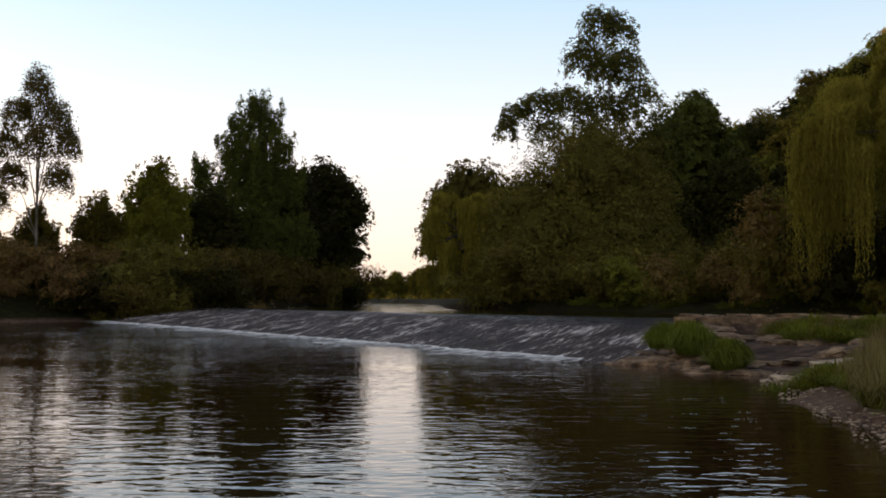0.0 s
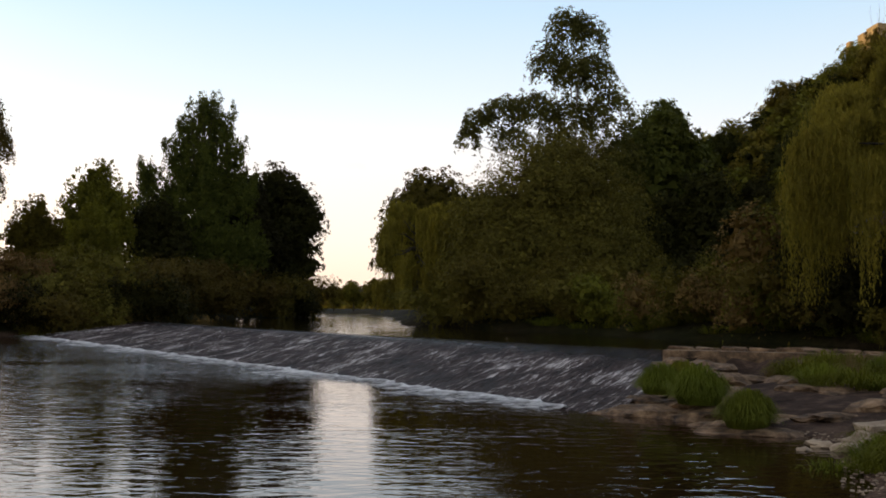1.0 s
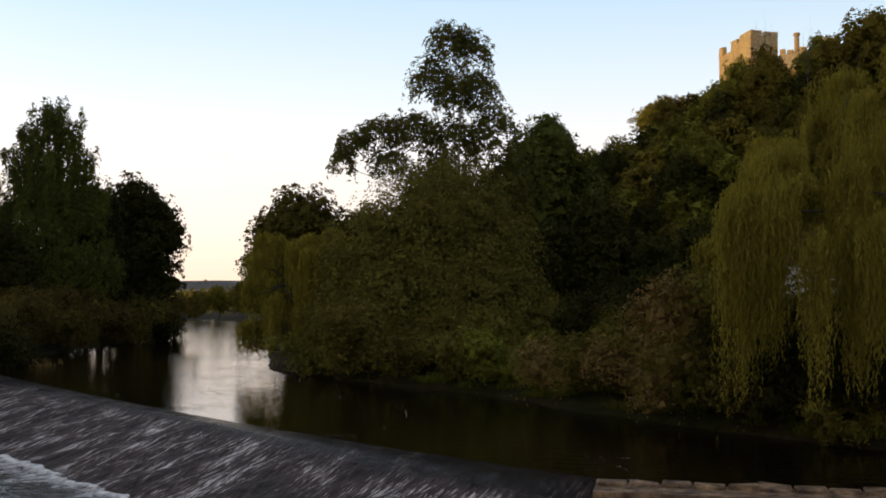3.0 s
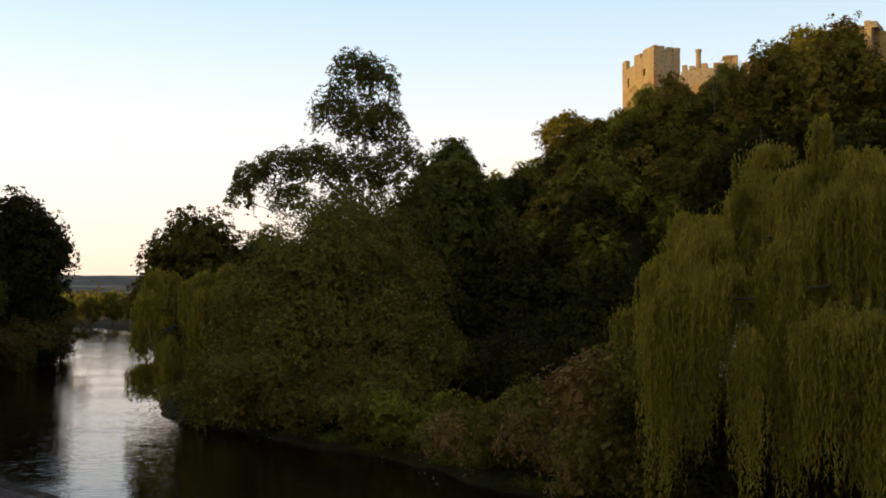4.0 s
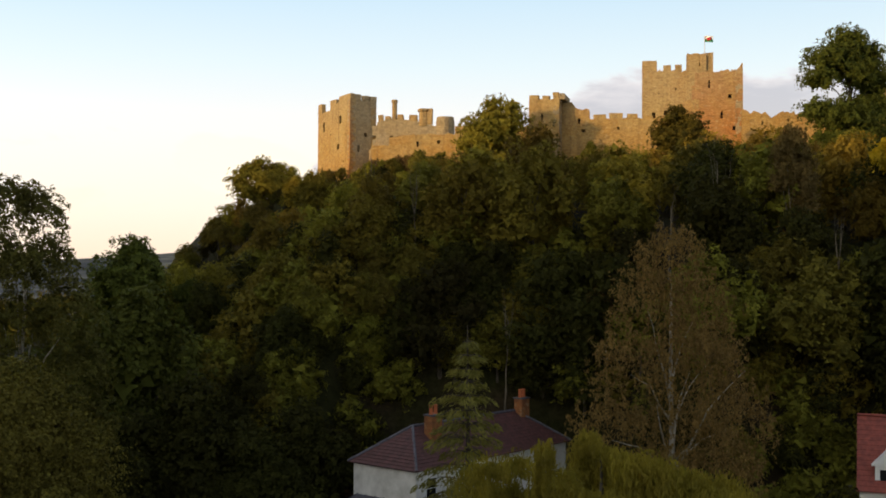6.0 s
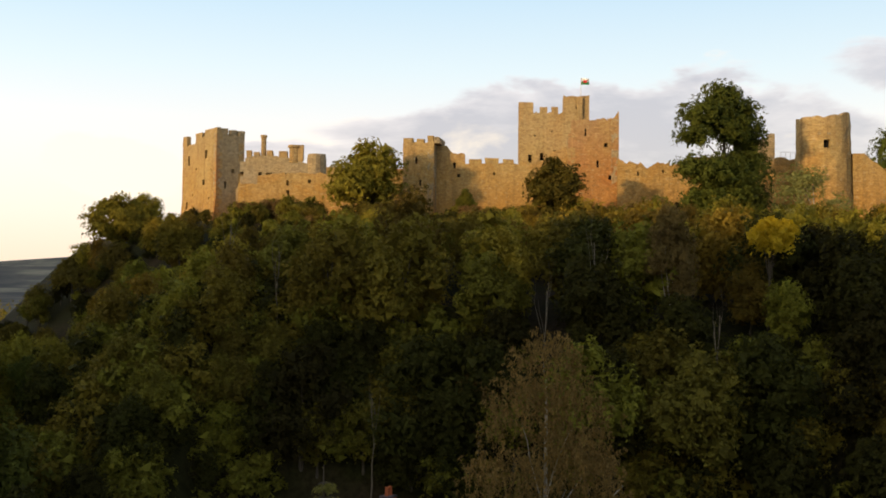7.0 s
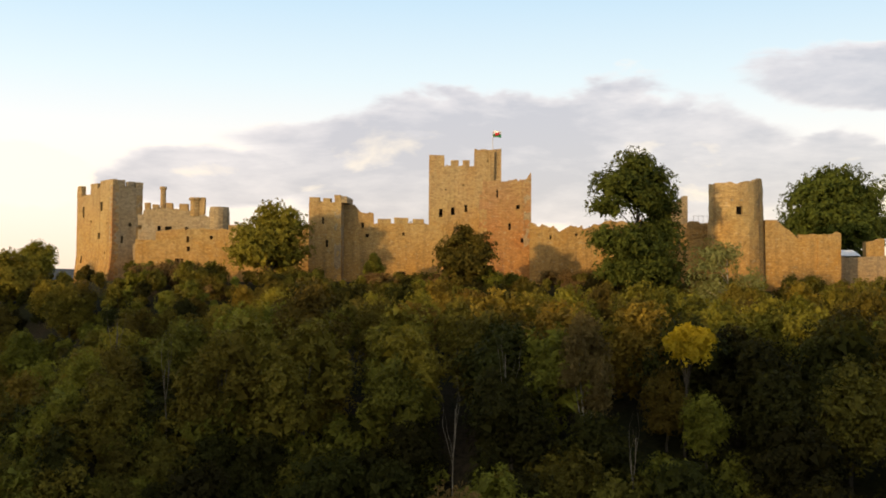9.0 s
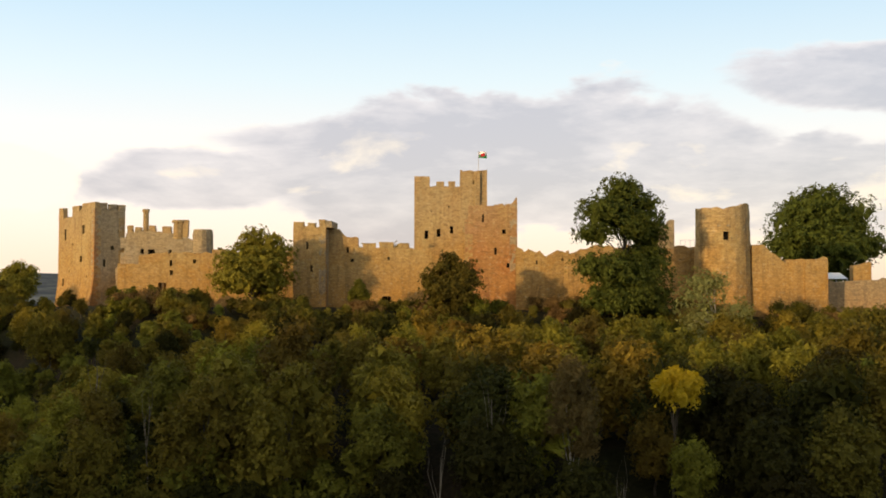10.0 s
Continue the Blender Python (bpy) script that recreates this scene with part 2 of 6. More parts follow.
link(_nt, ramp(_nt, _f, [(0.34, (0.028, 0.017, 0.010)), (0.52, (0.18, 0.108, 0.060)), (0.74, (0.45, 0.285, 0.165))]), _p.inputs["Base Color"])
bump(_nt, _p, _f, 0.8, 0.12)
# near-black backs of openings: the unlit interior is put into the colour
DARK_HOLE, _nt, _p = material("dark_interior", (0.012, 0.010, 0.008), 0.95)


def ground_material():
    m, nt, p = material("meadow_and_soil", (0.06, 0.07, 0.02), 0.95, 0.1)
    pos = world_place(nt)
    a = noise_at(nt, pos, 0.09, 5.0)
    b = noise_at(nt, pos, 1.7, 6.0, 0.7)
    grass = ramp(nt, b, [(0.3, (0.009, 0.009, 0.002)), (0.7, (0.028, 0.027, 0.008))])
    soil = ramp(nt, b, [(0.3, (0.016, 0.011, 0.006)), (0.7, (0.055, 0.036, 0.021))])
    c = mix(nt, ramp(nt, a, [(0.45, (0,) * 3), (0.62, (0.8,) * 3)]), grass, soil)
    sep = nt.nodes.new("ShaderNodeSeparateXYZ")
    link(nt, pos, sep.inputs[0])
    shore = ramp(nt, calc(nt, "MULTIPLY_ADD", b, 0.5, sep.outputs["Z"]), [(0.42, (1,) * 3), (0.75, (0,) * 3)])
    gravel = ramp(nt, noise_at(nt, pos, 7.0, 4.0, 0.7), [(0.35, (0.030, 0.018, 0.012)), (0.7, (0.22, 0.135, 0.09))])
    c = mix(nt, shore, c, gravel)
    # trodden mud and wet rock on the bank beside the weir
    mud = ramp(nt, noise_at(nt, pos, 1.1, 7.0, 0.7), [(0.32, (0.020, 0.012, 0.009)), (0.52, (0.060, 0.037, 0.027)), (0.72, (0.17, 0.108, 0.074))])
    bare = calc(nt, "MULTIPLY", ramp(nt, calc(nt, "MULTIPLY", sep.outputs["Y"], 0.01), [(0.31, (0,) * 3), (0.34, (1,) * 3), (0.50, (1,) * 3), (0.52, (0,) * 3)]), ramp(nt, calc(nt, "MULTIPLY", sep.outputs["X"], 0.01), [(0.02, (0,) * 3), (0.04, (1,) * 3), (0.20, (1,) * 3), (0.26, (0,) * 3)]))
    c = mix(nt, bare, c, mud)
    # woods and fields on the distant hills, blue-grey distance haze put into the colour
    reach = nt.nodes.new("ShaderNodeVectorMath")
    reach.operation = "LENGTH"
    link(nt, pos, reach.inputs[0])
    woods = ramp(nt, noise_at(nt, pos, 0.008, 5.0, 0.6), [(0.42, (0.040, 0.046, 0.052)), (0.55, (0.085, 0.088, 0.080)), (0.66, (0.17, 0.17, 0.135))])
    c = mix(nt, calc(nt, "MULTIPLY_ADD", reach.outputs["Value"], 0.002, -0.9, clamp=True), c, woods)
    link(nt, c, p.inputs["Base Color"])
    bump(nt, p, b, 0.7, 0.12)
    return m


def water_material(name, tint, chop, size, churned=False):
    m, nt, p = material(name, tint, 0.02, 0.5)
    p.inputs["IOR"].default_value = 1.33
    pos = world_place(nt)
    w1 = noise_at(nt, stretched(nt, pos, 0.75, 1.5, 1.0), size, 1.5, 0.45, 0.7)
    w2 = noise_at(nt, stretched(nt, pos, 1.0, 1.8, 1.0, 0.5), size * 2.6, 1.0, 0.5, 0.4)
    calm = ramp(nt, noise_at(nt, stretched(nt, pos, 0.5, 1.2, 1.0), 0.10, 2.0), [(0.35, (0.45,) * 3), (0.6, (1,) * 3)])
    h = calc(nt, "MULTIPLY", calc(nt, "MULTIPLY_ADD", w2, 0.25, w1), calm)
    if churned:  # rougher close under the weir's foot
        away = nt.nodes.new("ShaderNodeVectorMath")
        away.operation = "DOT_PRODUCT"
        away.inputs[1].default_value = (-0.866, -0.5, 0.0)
        link(nt, pos, away.inputs[0])
        gap = calc(nt, "MULTIPLY_ADD", away.outputs["Value"], 0.02, 0.47)
        where = nt.nodes.new("ShaderNodeSeparateXYZ")
        link(nt, pos, where.inputs[0])
        beside = ramp(nt, calc(nt, "MULTIPLY_ADD", where.outputs["X"], 0.01, 0.5), [(0.42, (0,) * 3), (0.54, (1,) * 3)])
        gap = calc(nt, "ADD", gap, beside)
        link(nt, ramp(nt, gap, [(0.0, (0.09,) * 3), (0.25, (0.05,) * 3), (0.60, (0.02,) * 3)]), p.inputs["Roughness"])
        h = calc(nt, "MULTIPLY", h, ramp(nt, gap, [(0.0, (3.8,) * 3), (0.14, (2.7,) * 3), (0.34, (1,) * 3)]))
    bump(nt, p, h, 1.0, chop)
    return m


def weir_material():
    """Thin sheet of water sliding down a worn stone slope, with white streaks along the flow."""
    m, nt, p = material("sliding_water", (0.05, 0.045, 0.045), 0.28, 0.5)
    uv = coords(nt)  # object x runs along the crest, y down the slope
    flow = turned(nt, uv, -0.55)
    sep = nt.nodes.new("ShaderNodeSeparateXYZ")
    link(nt, uv, sep.inputs[0])
    s1 = noise_at(nt, stretched(nt, flow, 7.0, 0.62, 1.0), 1.0, 4.0, 0.6, 0.15)
    s2 = noise_at(nt, stretched(nt, flow, 19.0, 1.5, 1.0), 1.0, 4.0, 0.65, 0.15)
    patch = noise_at(nt, stretched(nt, flow, 0.55, 0.22, 1.0), 1.0, 2.0, 0.5)
    f = calc(nt, "ADD", calc(nt, "MULTIPLY", s1, 0.55), calc(nt, "ADD", calc(nt, "MULTIPLY", s2, 0.45), calc(nt, "MULTIPLY", patch, 0.36)))
    # smooth and glassy where it tips over the crest, broken further down
    broken = ramp(nt, calc(nt, "MULTIPLY", sep.outputs["Y"], 0.1), [(0.08, (0,) * 3), (0.34, (1,) * 3)], "EASE")
    f = calc(nt, "ADD", f, calc(nt, "MULTIPLY_ADD", broken, 0.13, -0.13))
    base = ramp(nt, f, [(0.53, (0.014, 0.008, 0.007)), (0.64, (0.050, 0.033, 0.029)), (0.725, (0.15, 0.112, 0.104)), (0.81, (0.86, 0.78, 0.74))])
    link(nt, base, p.inputs["Base Color"])
    link(nt, mix(nt, broken, (0.16,) * 3, ramp(nt, f, [(0.6, (0.42,) * 3), (0.86, (0.85,) * 3)])), p.inputs["Roughness"])
    link(nt, mix(nt, broken, (0.05,) * 3, (0.03,) * 3), p.inputs["Specular IOR Level"])
    bump(nt, p, calc(nt, "ADD", s1, calc(nt, "MULTIPLY", s2, 0.6)), 1.0, 0.22)
    return m


def foam_material():
    m, nt, p = material("white_foam", (0.75, 0.76, 0.80), 0.75)
    pos = world_place(nt)
    n = noise_at(nt, pos, 3.0, 6.0, 0.7)
    link(nt, ramp(nt, n, [(0.3, (0.34, 0.32, 0.31)), (0.55, (0.90, 0.88, 0.86))]), p.inputs["Base Color"])
    bump(nt, p, n, 0.8, 0.15)
    # thin and torn where it lies low on the water
    sep = nt.nodes.new("ShaderNodeSeparateXYZ")
    link(nt, pos, sep.inputs[0])
    lacy = noise_at(nt, pos, 1.7, 5.0, 0.7)
    link(nt, ramp(nt, calc(nt, "MULTIPLY_ADD", lacy, 0.34, sep.outputs["Z"]), [(0.15, (0,) * 3), (0.30, (1,) * 3)]), p.inputs["Alpha"])
    return m


GROUND = ground_material()
WATER_LOW = water_material("river_water", (0.024, 0.0095, 0.0045), 0.022, 1.5, True)
WATER_UP = water_material("still_river_water", (0.006, 0.0035, 0.002), 0.030, 1.3)
WEIR = weir_material()
FOAM = foam_material()

# ======================= mesh helpers =======================
def mesh_object(name, me, mats, parent=None, label="", smooth=False):
    ob = new(name, me)
    for m in mats if isinstance(mats, (list, tuple)) else (mats,):
        me.materials.append(m)
    if parent is not None:
        ob.parent = parent
    if label:
        ob["label"] = label
    if smooth:
        me.shade_smooth()
    return ob


def part(name, bm, mat, parent, label="", smooth=False):
    me = bpy.data.meshes.new(name)
    bm.to_mesh(me)
    bm.free()
    return mesh_object(name, me, mat, parent, label, smooth)


def holder(name, m, label, category, group="", kind=""):
    ob = new(name)
    ob.matrix_basis = m
    return tagged(ob, label, category, group, kind)


def quads_mesh(name, verts):
    """A mesh of loose quads or triangles from an array (n, 4 or 3, 3)."""
    n, k = verts.shape[:2]
    me = bpy.data.meshes.new(name)
    me.vertices.add(k * n)
    me.vertices.foreach_set("co", np.ascontiguousarray(verts, dtype=np.float32).ravel())
    me.loops.add(k * n)
    me.loops.foreach_set("vertex_index", np.arange(k * n, dtype=np.int32))
    me.polygons.add(n)
    me.polygons.foreach_set("loop_start", np.arange(0, k * n, k, dtype=np.int32))
    me.update()
    me.validate()
    return me


def unit(v):
    return v / np.maximum(np.linalg.norm(v, axis=-1, keepdims=True), 1e-9)


def leaf_quads(rng, pts, size, aspect=0.55, axis=None, spread=1.0, three=False, facing=None):
    """Leaf-shaped quads at pts, each turned at random (about axis, if given; or with its flat side roughly to facing)."""
    n = len(pts)
    a = unit(rng.normal(size=(n, 3)))
    if axis is not None:
        a = unit(np.asarray(axis) + spread * a)
    b = unit(np.cross(a, rng.normal(size=(n, 3))))
    if facing is not None:
        flat = unit(facing + 0.55 * rng.normal(size=(n, 3)))
        a = unit(np.cross(flat, a))
        b = np.cross(flat, a)
    s = (size * rng.uniform(0.6, 1.3, (n, 1)))
    a, b = a * s * 0.5, b * s * aspect * 0.5
    if three:
        return np.stack([pts - a * 0.8 - b, pts - a * 0.8 + b, pts + a * 1.2], 1)
    return np.stack([pts - a, pts + b - 0.15 * a, pts + a, pts - b - 0.15 * a], 1)


def lobe_points(rng, centre, radii, n, clump, upright=False):
    """Leaf places and facings: sprays on the outer shell of an ellipsoid, each a drooping layer, thinner below."""
    k = max(6, n // 13)
    d = unit(rng.normal(size=(k, 3)))
    d[:, 2] = np.where(d[:, 2] < -0.35, -d[:, 2], d[:, 2])
    r = 1.06 - 0.42 * rng.random((k, 1)) ** 1.8
    seeds = d * r * (1 + 0.12 * rng.normal(size=(k, 1)))
    pick = rng.integers(0, k, n)
    out = unit(d + np.array((0, 0, 0.30)))[pick]
    off = rng.normal(size=(n, 3)) * clump
    rise = (off * out).sum(1, keepdims=True)
    off = (off - rise * out) * 1.15 + 0.4 * rise * out
    if upright:
        off = rng.normal(size=(n, 3)) * clump * np.array((0.6, 0.6, 2.0))
    off[:, 2] -= 0.30 * (off ** 2).sum(1) / clump
    return np.asarray(centre) + seeds[pick] * np.asarray(radii) + off, out


def inner_points(rng, centre, radii, n):
    """Places inside a lobe, for the shaded foliage that closes it."""
    return np.asarray(centre) + unit(rng.normal(size=(n, 3))) * rng.uniform(0.2, 0.72, (n, 1)) * np.asarray(radii)


def tube(bm, points, radii, sides=7):
    """A tapered tube along points."""
    rings = []
    for i, (p, r) in enumerate(zip(points, radii)):
        p = Vector(p)
        way = (Vector(points[min(i + 1, len(points) - 1)]) - Vector(points[max(i - 1, 0)])).normalized()
        side = way.orthogonal().normalized()
        other = way.cross(side)
        rings.append([bm.verts.new(p + r * (math.cos(2 * math.pi * k / sides) * side + math.sin(2 * math.pi * k / sides) * other)) for k in range(sides)])
    for a, b in zip(rings, rings[1:]):
        # the nearest turn, so that the tube does not twist
        off = min(range(sides), key=lambda o: sum((a[k].co - b[(k + o) % sides].co).length for k in range(sides)))
        for k in range(sides):
            bm.faces.new((a[k], a[(k + 1) % sides], b[(k + 1 + off) % sides], b[(k + off) % sides]))
    bm.faces.new(rings[-1])


def box(bm, x0, x1, y0, y1, z0, z1, jitter=0.0, rng=None):
    v = [bm.verts.new((x, y, z)) for z in (z0, z1) for y in (y0, y1) for x in (x0, x1)]
    if jitter:
        for q in v:
            q.co += Vector(rng.normal(size=3) * jitter)
    for f in ((0, 2, 3, 1), (4, 5, 7, 6), (0, 1, 5, 4), (2, 6, 7, 3), (0, 4, 6, 2), (1, 3, 7, 5)):
        bm.faces.new([v[i] for i in f])
    return v


def limbs(rng, base_r, trunk_top, ends, lean=(0, 0), low=0.0, wobble=0.25):
    """A trunk with limbs that run out to the given ends."""
    bm = bmesh.new()
    tx, ty = lean
    n = 6
    spine = [Vector((tx * i / n + rng.normal() * wobble * 0.3 * (i > 0), ty * i / n + rng.normal() * wobble * 0.3 * (i > 0), -0.4 + (trunk_top + 0.4) * i / n)) for i in range(n + 1)]
    tube(bm, spine, [base_r * (1.25 if i == 0 else 1.0 - 0.75 * i / n) for i in range(n + 1)], 8)
    for e in ends:
        e = Vector(e)
        t = float(np.clip((e.z * rng.uniform(0.45, 0.8)) / max(trunk_top, 0.1), max(low, 0.25), 0.97))
        i = min(int(t * n), n - 1)
        s = spine[i].lerp(spine[i + 1], t * n - i)
        mid = s.lerp(e, 0.5) + Vector(rng.normal(size=3)) * wobble * 0.6 + Vector((0, 0, 0.12 * (e - s).length))
        r = base_r * (1 - 0.7 * t) * 0.5
        tube(bm, [s, s.lerp(mid, 0.5) + Vector(rng.normal(size=3)) * wobble * 0.3, mid, mid.lerp(e, 0.5) + Vector(rng.normal(size=3)) * wobble * 0.3, e], [r, r * 0.8, r * 0.6, r * 0.38, r * 0.15], 5)
    return bm


# ======================= plants =======================
def plant_tree(name, label, seed, lobes, leaves, size, leaf, bark=BARK, base_r=0.25, trunk_top=6.0, clump=0.35, category="tree", lean=(0, 0), aspect=0.55, axis=None, spread=1.0, bare=(), boughs=99, inner=0.07):
    """A tree of a trunk with limbs and a crown of leaves in lobes; lobes: centre x, y, z and radius across and up."""
    rng = np.random.default_rng(seed)
    size, clump = size * 0.84, clump * 0.72
    ob = holder(name, Matrix(), label, category)
    part("trunk", limbs(rng, base_r, trunk_top, [l[:3] for l in lobes[:boughs]] + list(bare), lean), bark, ob, smooth=True)
    vol = np.array([l[3] * (l[3] + l[4]) for l in lobes])
    counts = (1.9 * leaves * vol / vol.sum()).astype(int)
    sets = [lobe_points(rng, l[:3], (l[3], l[3], l[4]), max(c, 20), clump, axis is not None) for l, c in zip(lobes, counts)]
    pts, facing = np.concatenate([q[0] for q in sets]), np.concatenate([q[1] for q in sets])
    leaf_set = leaf_quads(rng, pts, size, aspect * 1.25, axis, spread, True, facing if axis is None else None)
    if inner:
        deep = np.concatenate([inner_points(rng, l[:3], (l[3], l[3], l[4]), int(c * inner) + 4) for l, c in zip(lobes, counts) if l[3] > 2.5 * size])
        leaf_set = np.concatenate([leaf_set, leaf_quads(rng, deep, size * 3.2, 0.8, three=True)])
    me = quads_mesh("crown", leaf_set)
    mesh_object("crown", me, leaf, ob)
    return ob


def round_lobes(rng, height, width, low, n, tight=0.42, top_heavy=0.0):
    """Lobes that fill an egg-shaped crown between low and height."""
    out = []
    mid, half = (height + low) / 2, (height - low) / 2
    for i in range(n):
        d = unit(rng.normal(size=3))
        r = rng.uniform(0.35, 0.8)
        zz = d[2] * r
        w = width * (1 - 0.25 * max(zz, 0) + top_heavy * zz)
        rr = tight * rng.uniform(0.75, 1.25)
        out.append((d[0] * r * w, d[1] * r * w, mid + zz * half, width * rr * 1.15, half * rr))
    out.append((0, 0, height - half * 0.36, width * 0.38, half * 0.34))
    return out


def put(ob, places):
    """Sets a tree at the first of the places and copies of it at the others: x, y, z, scale, turn."""
    for i, (x, y, z, s, turn) in enumerate(places):
        m = pose(x, y, z, 0, 0, turn) @ Matrix.Diagonal((s, s, s, 1))
        if i == 0:
            first = m
        else:
            copy_thing(ob, m)
    ob.matrix_basis = first
    return ob

# ======================= the lie of the land =======================
UPPER = np.array([(11, 50.2), (18, 47.2), (34, 44), (35, 52), (24.8, 56.7), (22.3, 60.6), (20.7, 64), (18.6, 69), (16.6, 73.5), (15, 80), (13, 85.5), (9.7, 89.5), (6.6, 96.5), (3.2, 105),
                  (-0.5, 111), (-0.6, 125), (-2, 200), (-6, 250), (-10, 322), (-34, 335), (-26, 280), (-20, 213), (-15, 188), (-22, 160), (-25, 140), (-28.5, 120)])
LOWER = np.array([(11, 50.2), (-28.5, 120), (-35, 108), (-40, 101), (-60, 97), (-95, 80), (-95, -90), (9, -90), (8, -20), (6.6, 8), (6.6, 18), (7.3, 24), (9.2, 29), (9.6, 33), (8.0, 35.5), (6.0, 38.5)])
LEVEL = 1.35  # the upper water above the lower
# the castle's own axes: u along the hill to the south, v into it
CU, CV, CO = np.array((0.743, -0.669)), np.array((0.669, 0.743)), np.array((11.8, 34.2))
CASTLE_TO_WORLD = Matrix(((CU[0], CV[0], 0, CO[0]), (CU[1], CV[1], 0, CO[1]), (0, 0, 1, 0), (0, 0, 0, 1)))


def uv_to_xy(u, v):
    return CO[0] + CU[0] * u + CV[0] * v, CO[1] + CU[1] * u + CV[1] * v


def step(a, b, x):
    t = np.clip((x - a) / (b - a), 0, 1)
    return t * t * (3 - 2 * t)


def outside(poly, x, y):
    """The distance to a polygon's edge: negative inside."""
    best, inside = np.full(x.shape, 1e9), np.zeros(x.shape, bool)
    for (ax, ay), (bx, by) in zip(poly, np.roll(poly, -1, 0)):
        ex, ey = bx - ax, by - ay
        t = np.clip(((x - ax) * ex + (y - ay) * ey) / (ex * ex + ey * ey), 0, 1)
        best = np.minimum(best, np.hypot(x - ax - t * ex, y - ay - t * ey))
        inside ^= ((ay > y) != (by > y)) & (x < ex * (y - ay) / (ey if abs(ey) > 1e-9 else 1e-9) + ax)
    return np.where(inside, -best, best)


def wavy(x, y, s):
    return np.sin(x * s + 1.3 * np.sin(y * s * 0.7)) * np.cos(y * s * 1.1 + 0.8 * np.sin(x * s * 0.6))


HILL_V = (-50, 66, 79, 87, 95, 110, 130, 150, 160, 175, 260, 400)
HILL_Z = (2.9, 3.2, 4.2, 19.0, 26.5, 30.5, 35.0, 39.5, 43.0, 43.5, 42.0, 30.0)


def land(x, y):
    """The height of the ground away from the water."""
    x, y = np.asarray(x, float), np.asarray(y, float)
    u, v = (x - CO[0]) * CU[0] + (y - CO[1]) * CU[1], (x - CO[0]) * CV[0] + (y - CO[1]) * CV[1]
    cut = 7.5 * step(-36, -28, u) * (1 - step(-6, 2, u)) * (1 - step(94, 108, v))  # level ground round the house
    hill = np.interp(v + 3 * wavy(u, v, 0.045) - cut, HILL_V, HILL_Z)
    brow = np.interp(v, (80, 93, 100, 118, 145, 165, 180, 230, 300), (-15, -22, -30, -30, -32, -42, -60, -95, -100))
    side = step(-63, 0, u - brow) * (1 - step(160, 420, u)) * (1 - step(260, 480, v))
    z = 2.6 + (hill - 2.6) * side
    z = np.where((y < 51) & (x > 0) & (x < 45), np.minimum(z, 1.0 + 0.012 * np.maximum(x - 14, 0) ** 1.3), z)
    # unseen wooded ridge beyond the river to the west, to shade the valley
    ridge = 80 * step(-120, -250, x) * step(-420, -200, y) * (1 - step(300, 380, y))
    # added rise to the south-west, unseen, to cut low skylight on the valley
    ridge += 30 * step(-85, -190, x) * step(-320, -170, y) * (1 - step(-20, 60, y))
    far = step(900, 2600, np.hypot(x, y)) * (46 + 26 * wavy(x, y, 0.0021) + 10 * wavy(x, y, 0.006))
    return z + ridge + far + 0.25 * wavy(x, y, 0.21) * step(2, 20, np.abs(x))


def ground_z(x, y):
    x, y = np.asarray(x, float), np.asarray(y, float)
    du, dl = outside(UPPER, x, y), outside(LOWER, x, y)
    d = np.minimum(du, dl) + 0.35 * wavy(x, y, 0.9)
    wl = np.where(du < dl, LEVEL, 0.0)
    base = land(x, y)
    run = np.where((y < 48) & (x > 0), 7.0, 4.5)
    return np.where(d > 0, wl + (base - wl) * step(-0.8, run, d), wl - 0.2 - 1.2 * step(0, 2.5, -d))


def gz(x, y):
    return float(ground_z(np.array([x]), np.array([y]))[0])


def grown(start, end, step_m, reach):
    """Grid lines: even from start to end, then ever wider out to reach on both sides."""
    mid = list(np.arange(start, end + 1e-6, step_m))
    out, d = [], step_m
    p = mid[-1]
    while p < reach:
        d *= 1.16
        p += d
        out.append(p)
    before, d, p = [], step_m, mid[0]
    while p > -reach:
        d *= 1.16
        p -= d
        before.append(p)
    return np.array(before[::-1] + mid + out)


def sheet(name, xs, ys, z, mat, label, category):
    X, Y = np.meshgrid(xs, ys)
    Z = z(X.ravel(), Y.ravel())
    me = bpy.data.meshes.new(name)
    nx, ny = len(xs), len(ys)
    i = (np.arange(ny - 1)[:, None] * nx + np.arange(nx - 1)).ravel()
    me.from_pydata(np.stack([X.ravel(), Y.ravel(), Z], 1).tolist(), [], np.stack([i, i + 1, i + nx + 1, i + nx], 1).tolist())
    return tagged(mesh_object(name, me, mat, smooth=True), label, category, kind="structure")


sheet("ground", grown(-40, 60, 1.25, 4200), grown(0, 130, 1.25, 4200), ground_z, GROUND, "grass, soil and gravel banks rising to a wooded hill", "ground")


def water_sheet(name, poly, z, mat, label):
    bm = bmesh.new()
    bm.faces.new([bm.verts.new((x, y, z)) for x, y in poly])
    bmesh.ops.triangulate(bm, faces=bm.faces[:])
    me = bpy.data.meshes.new(name)
    bm.to_mesh(me)
    bm.free()
    tagged(mesh_object(name, me, mat), label, "river", kind="structure")


water_sheet("water_lower", [(9, 47), (-31, 119), (-45, 112), (-99, 84), (-99, -94), (13, -94), (12, 25), (14, 40)], 0.0, WATER_LOW, "dark rippled river pool below the weir")
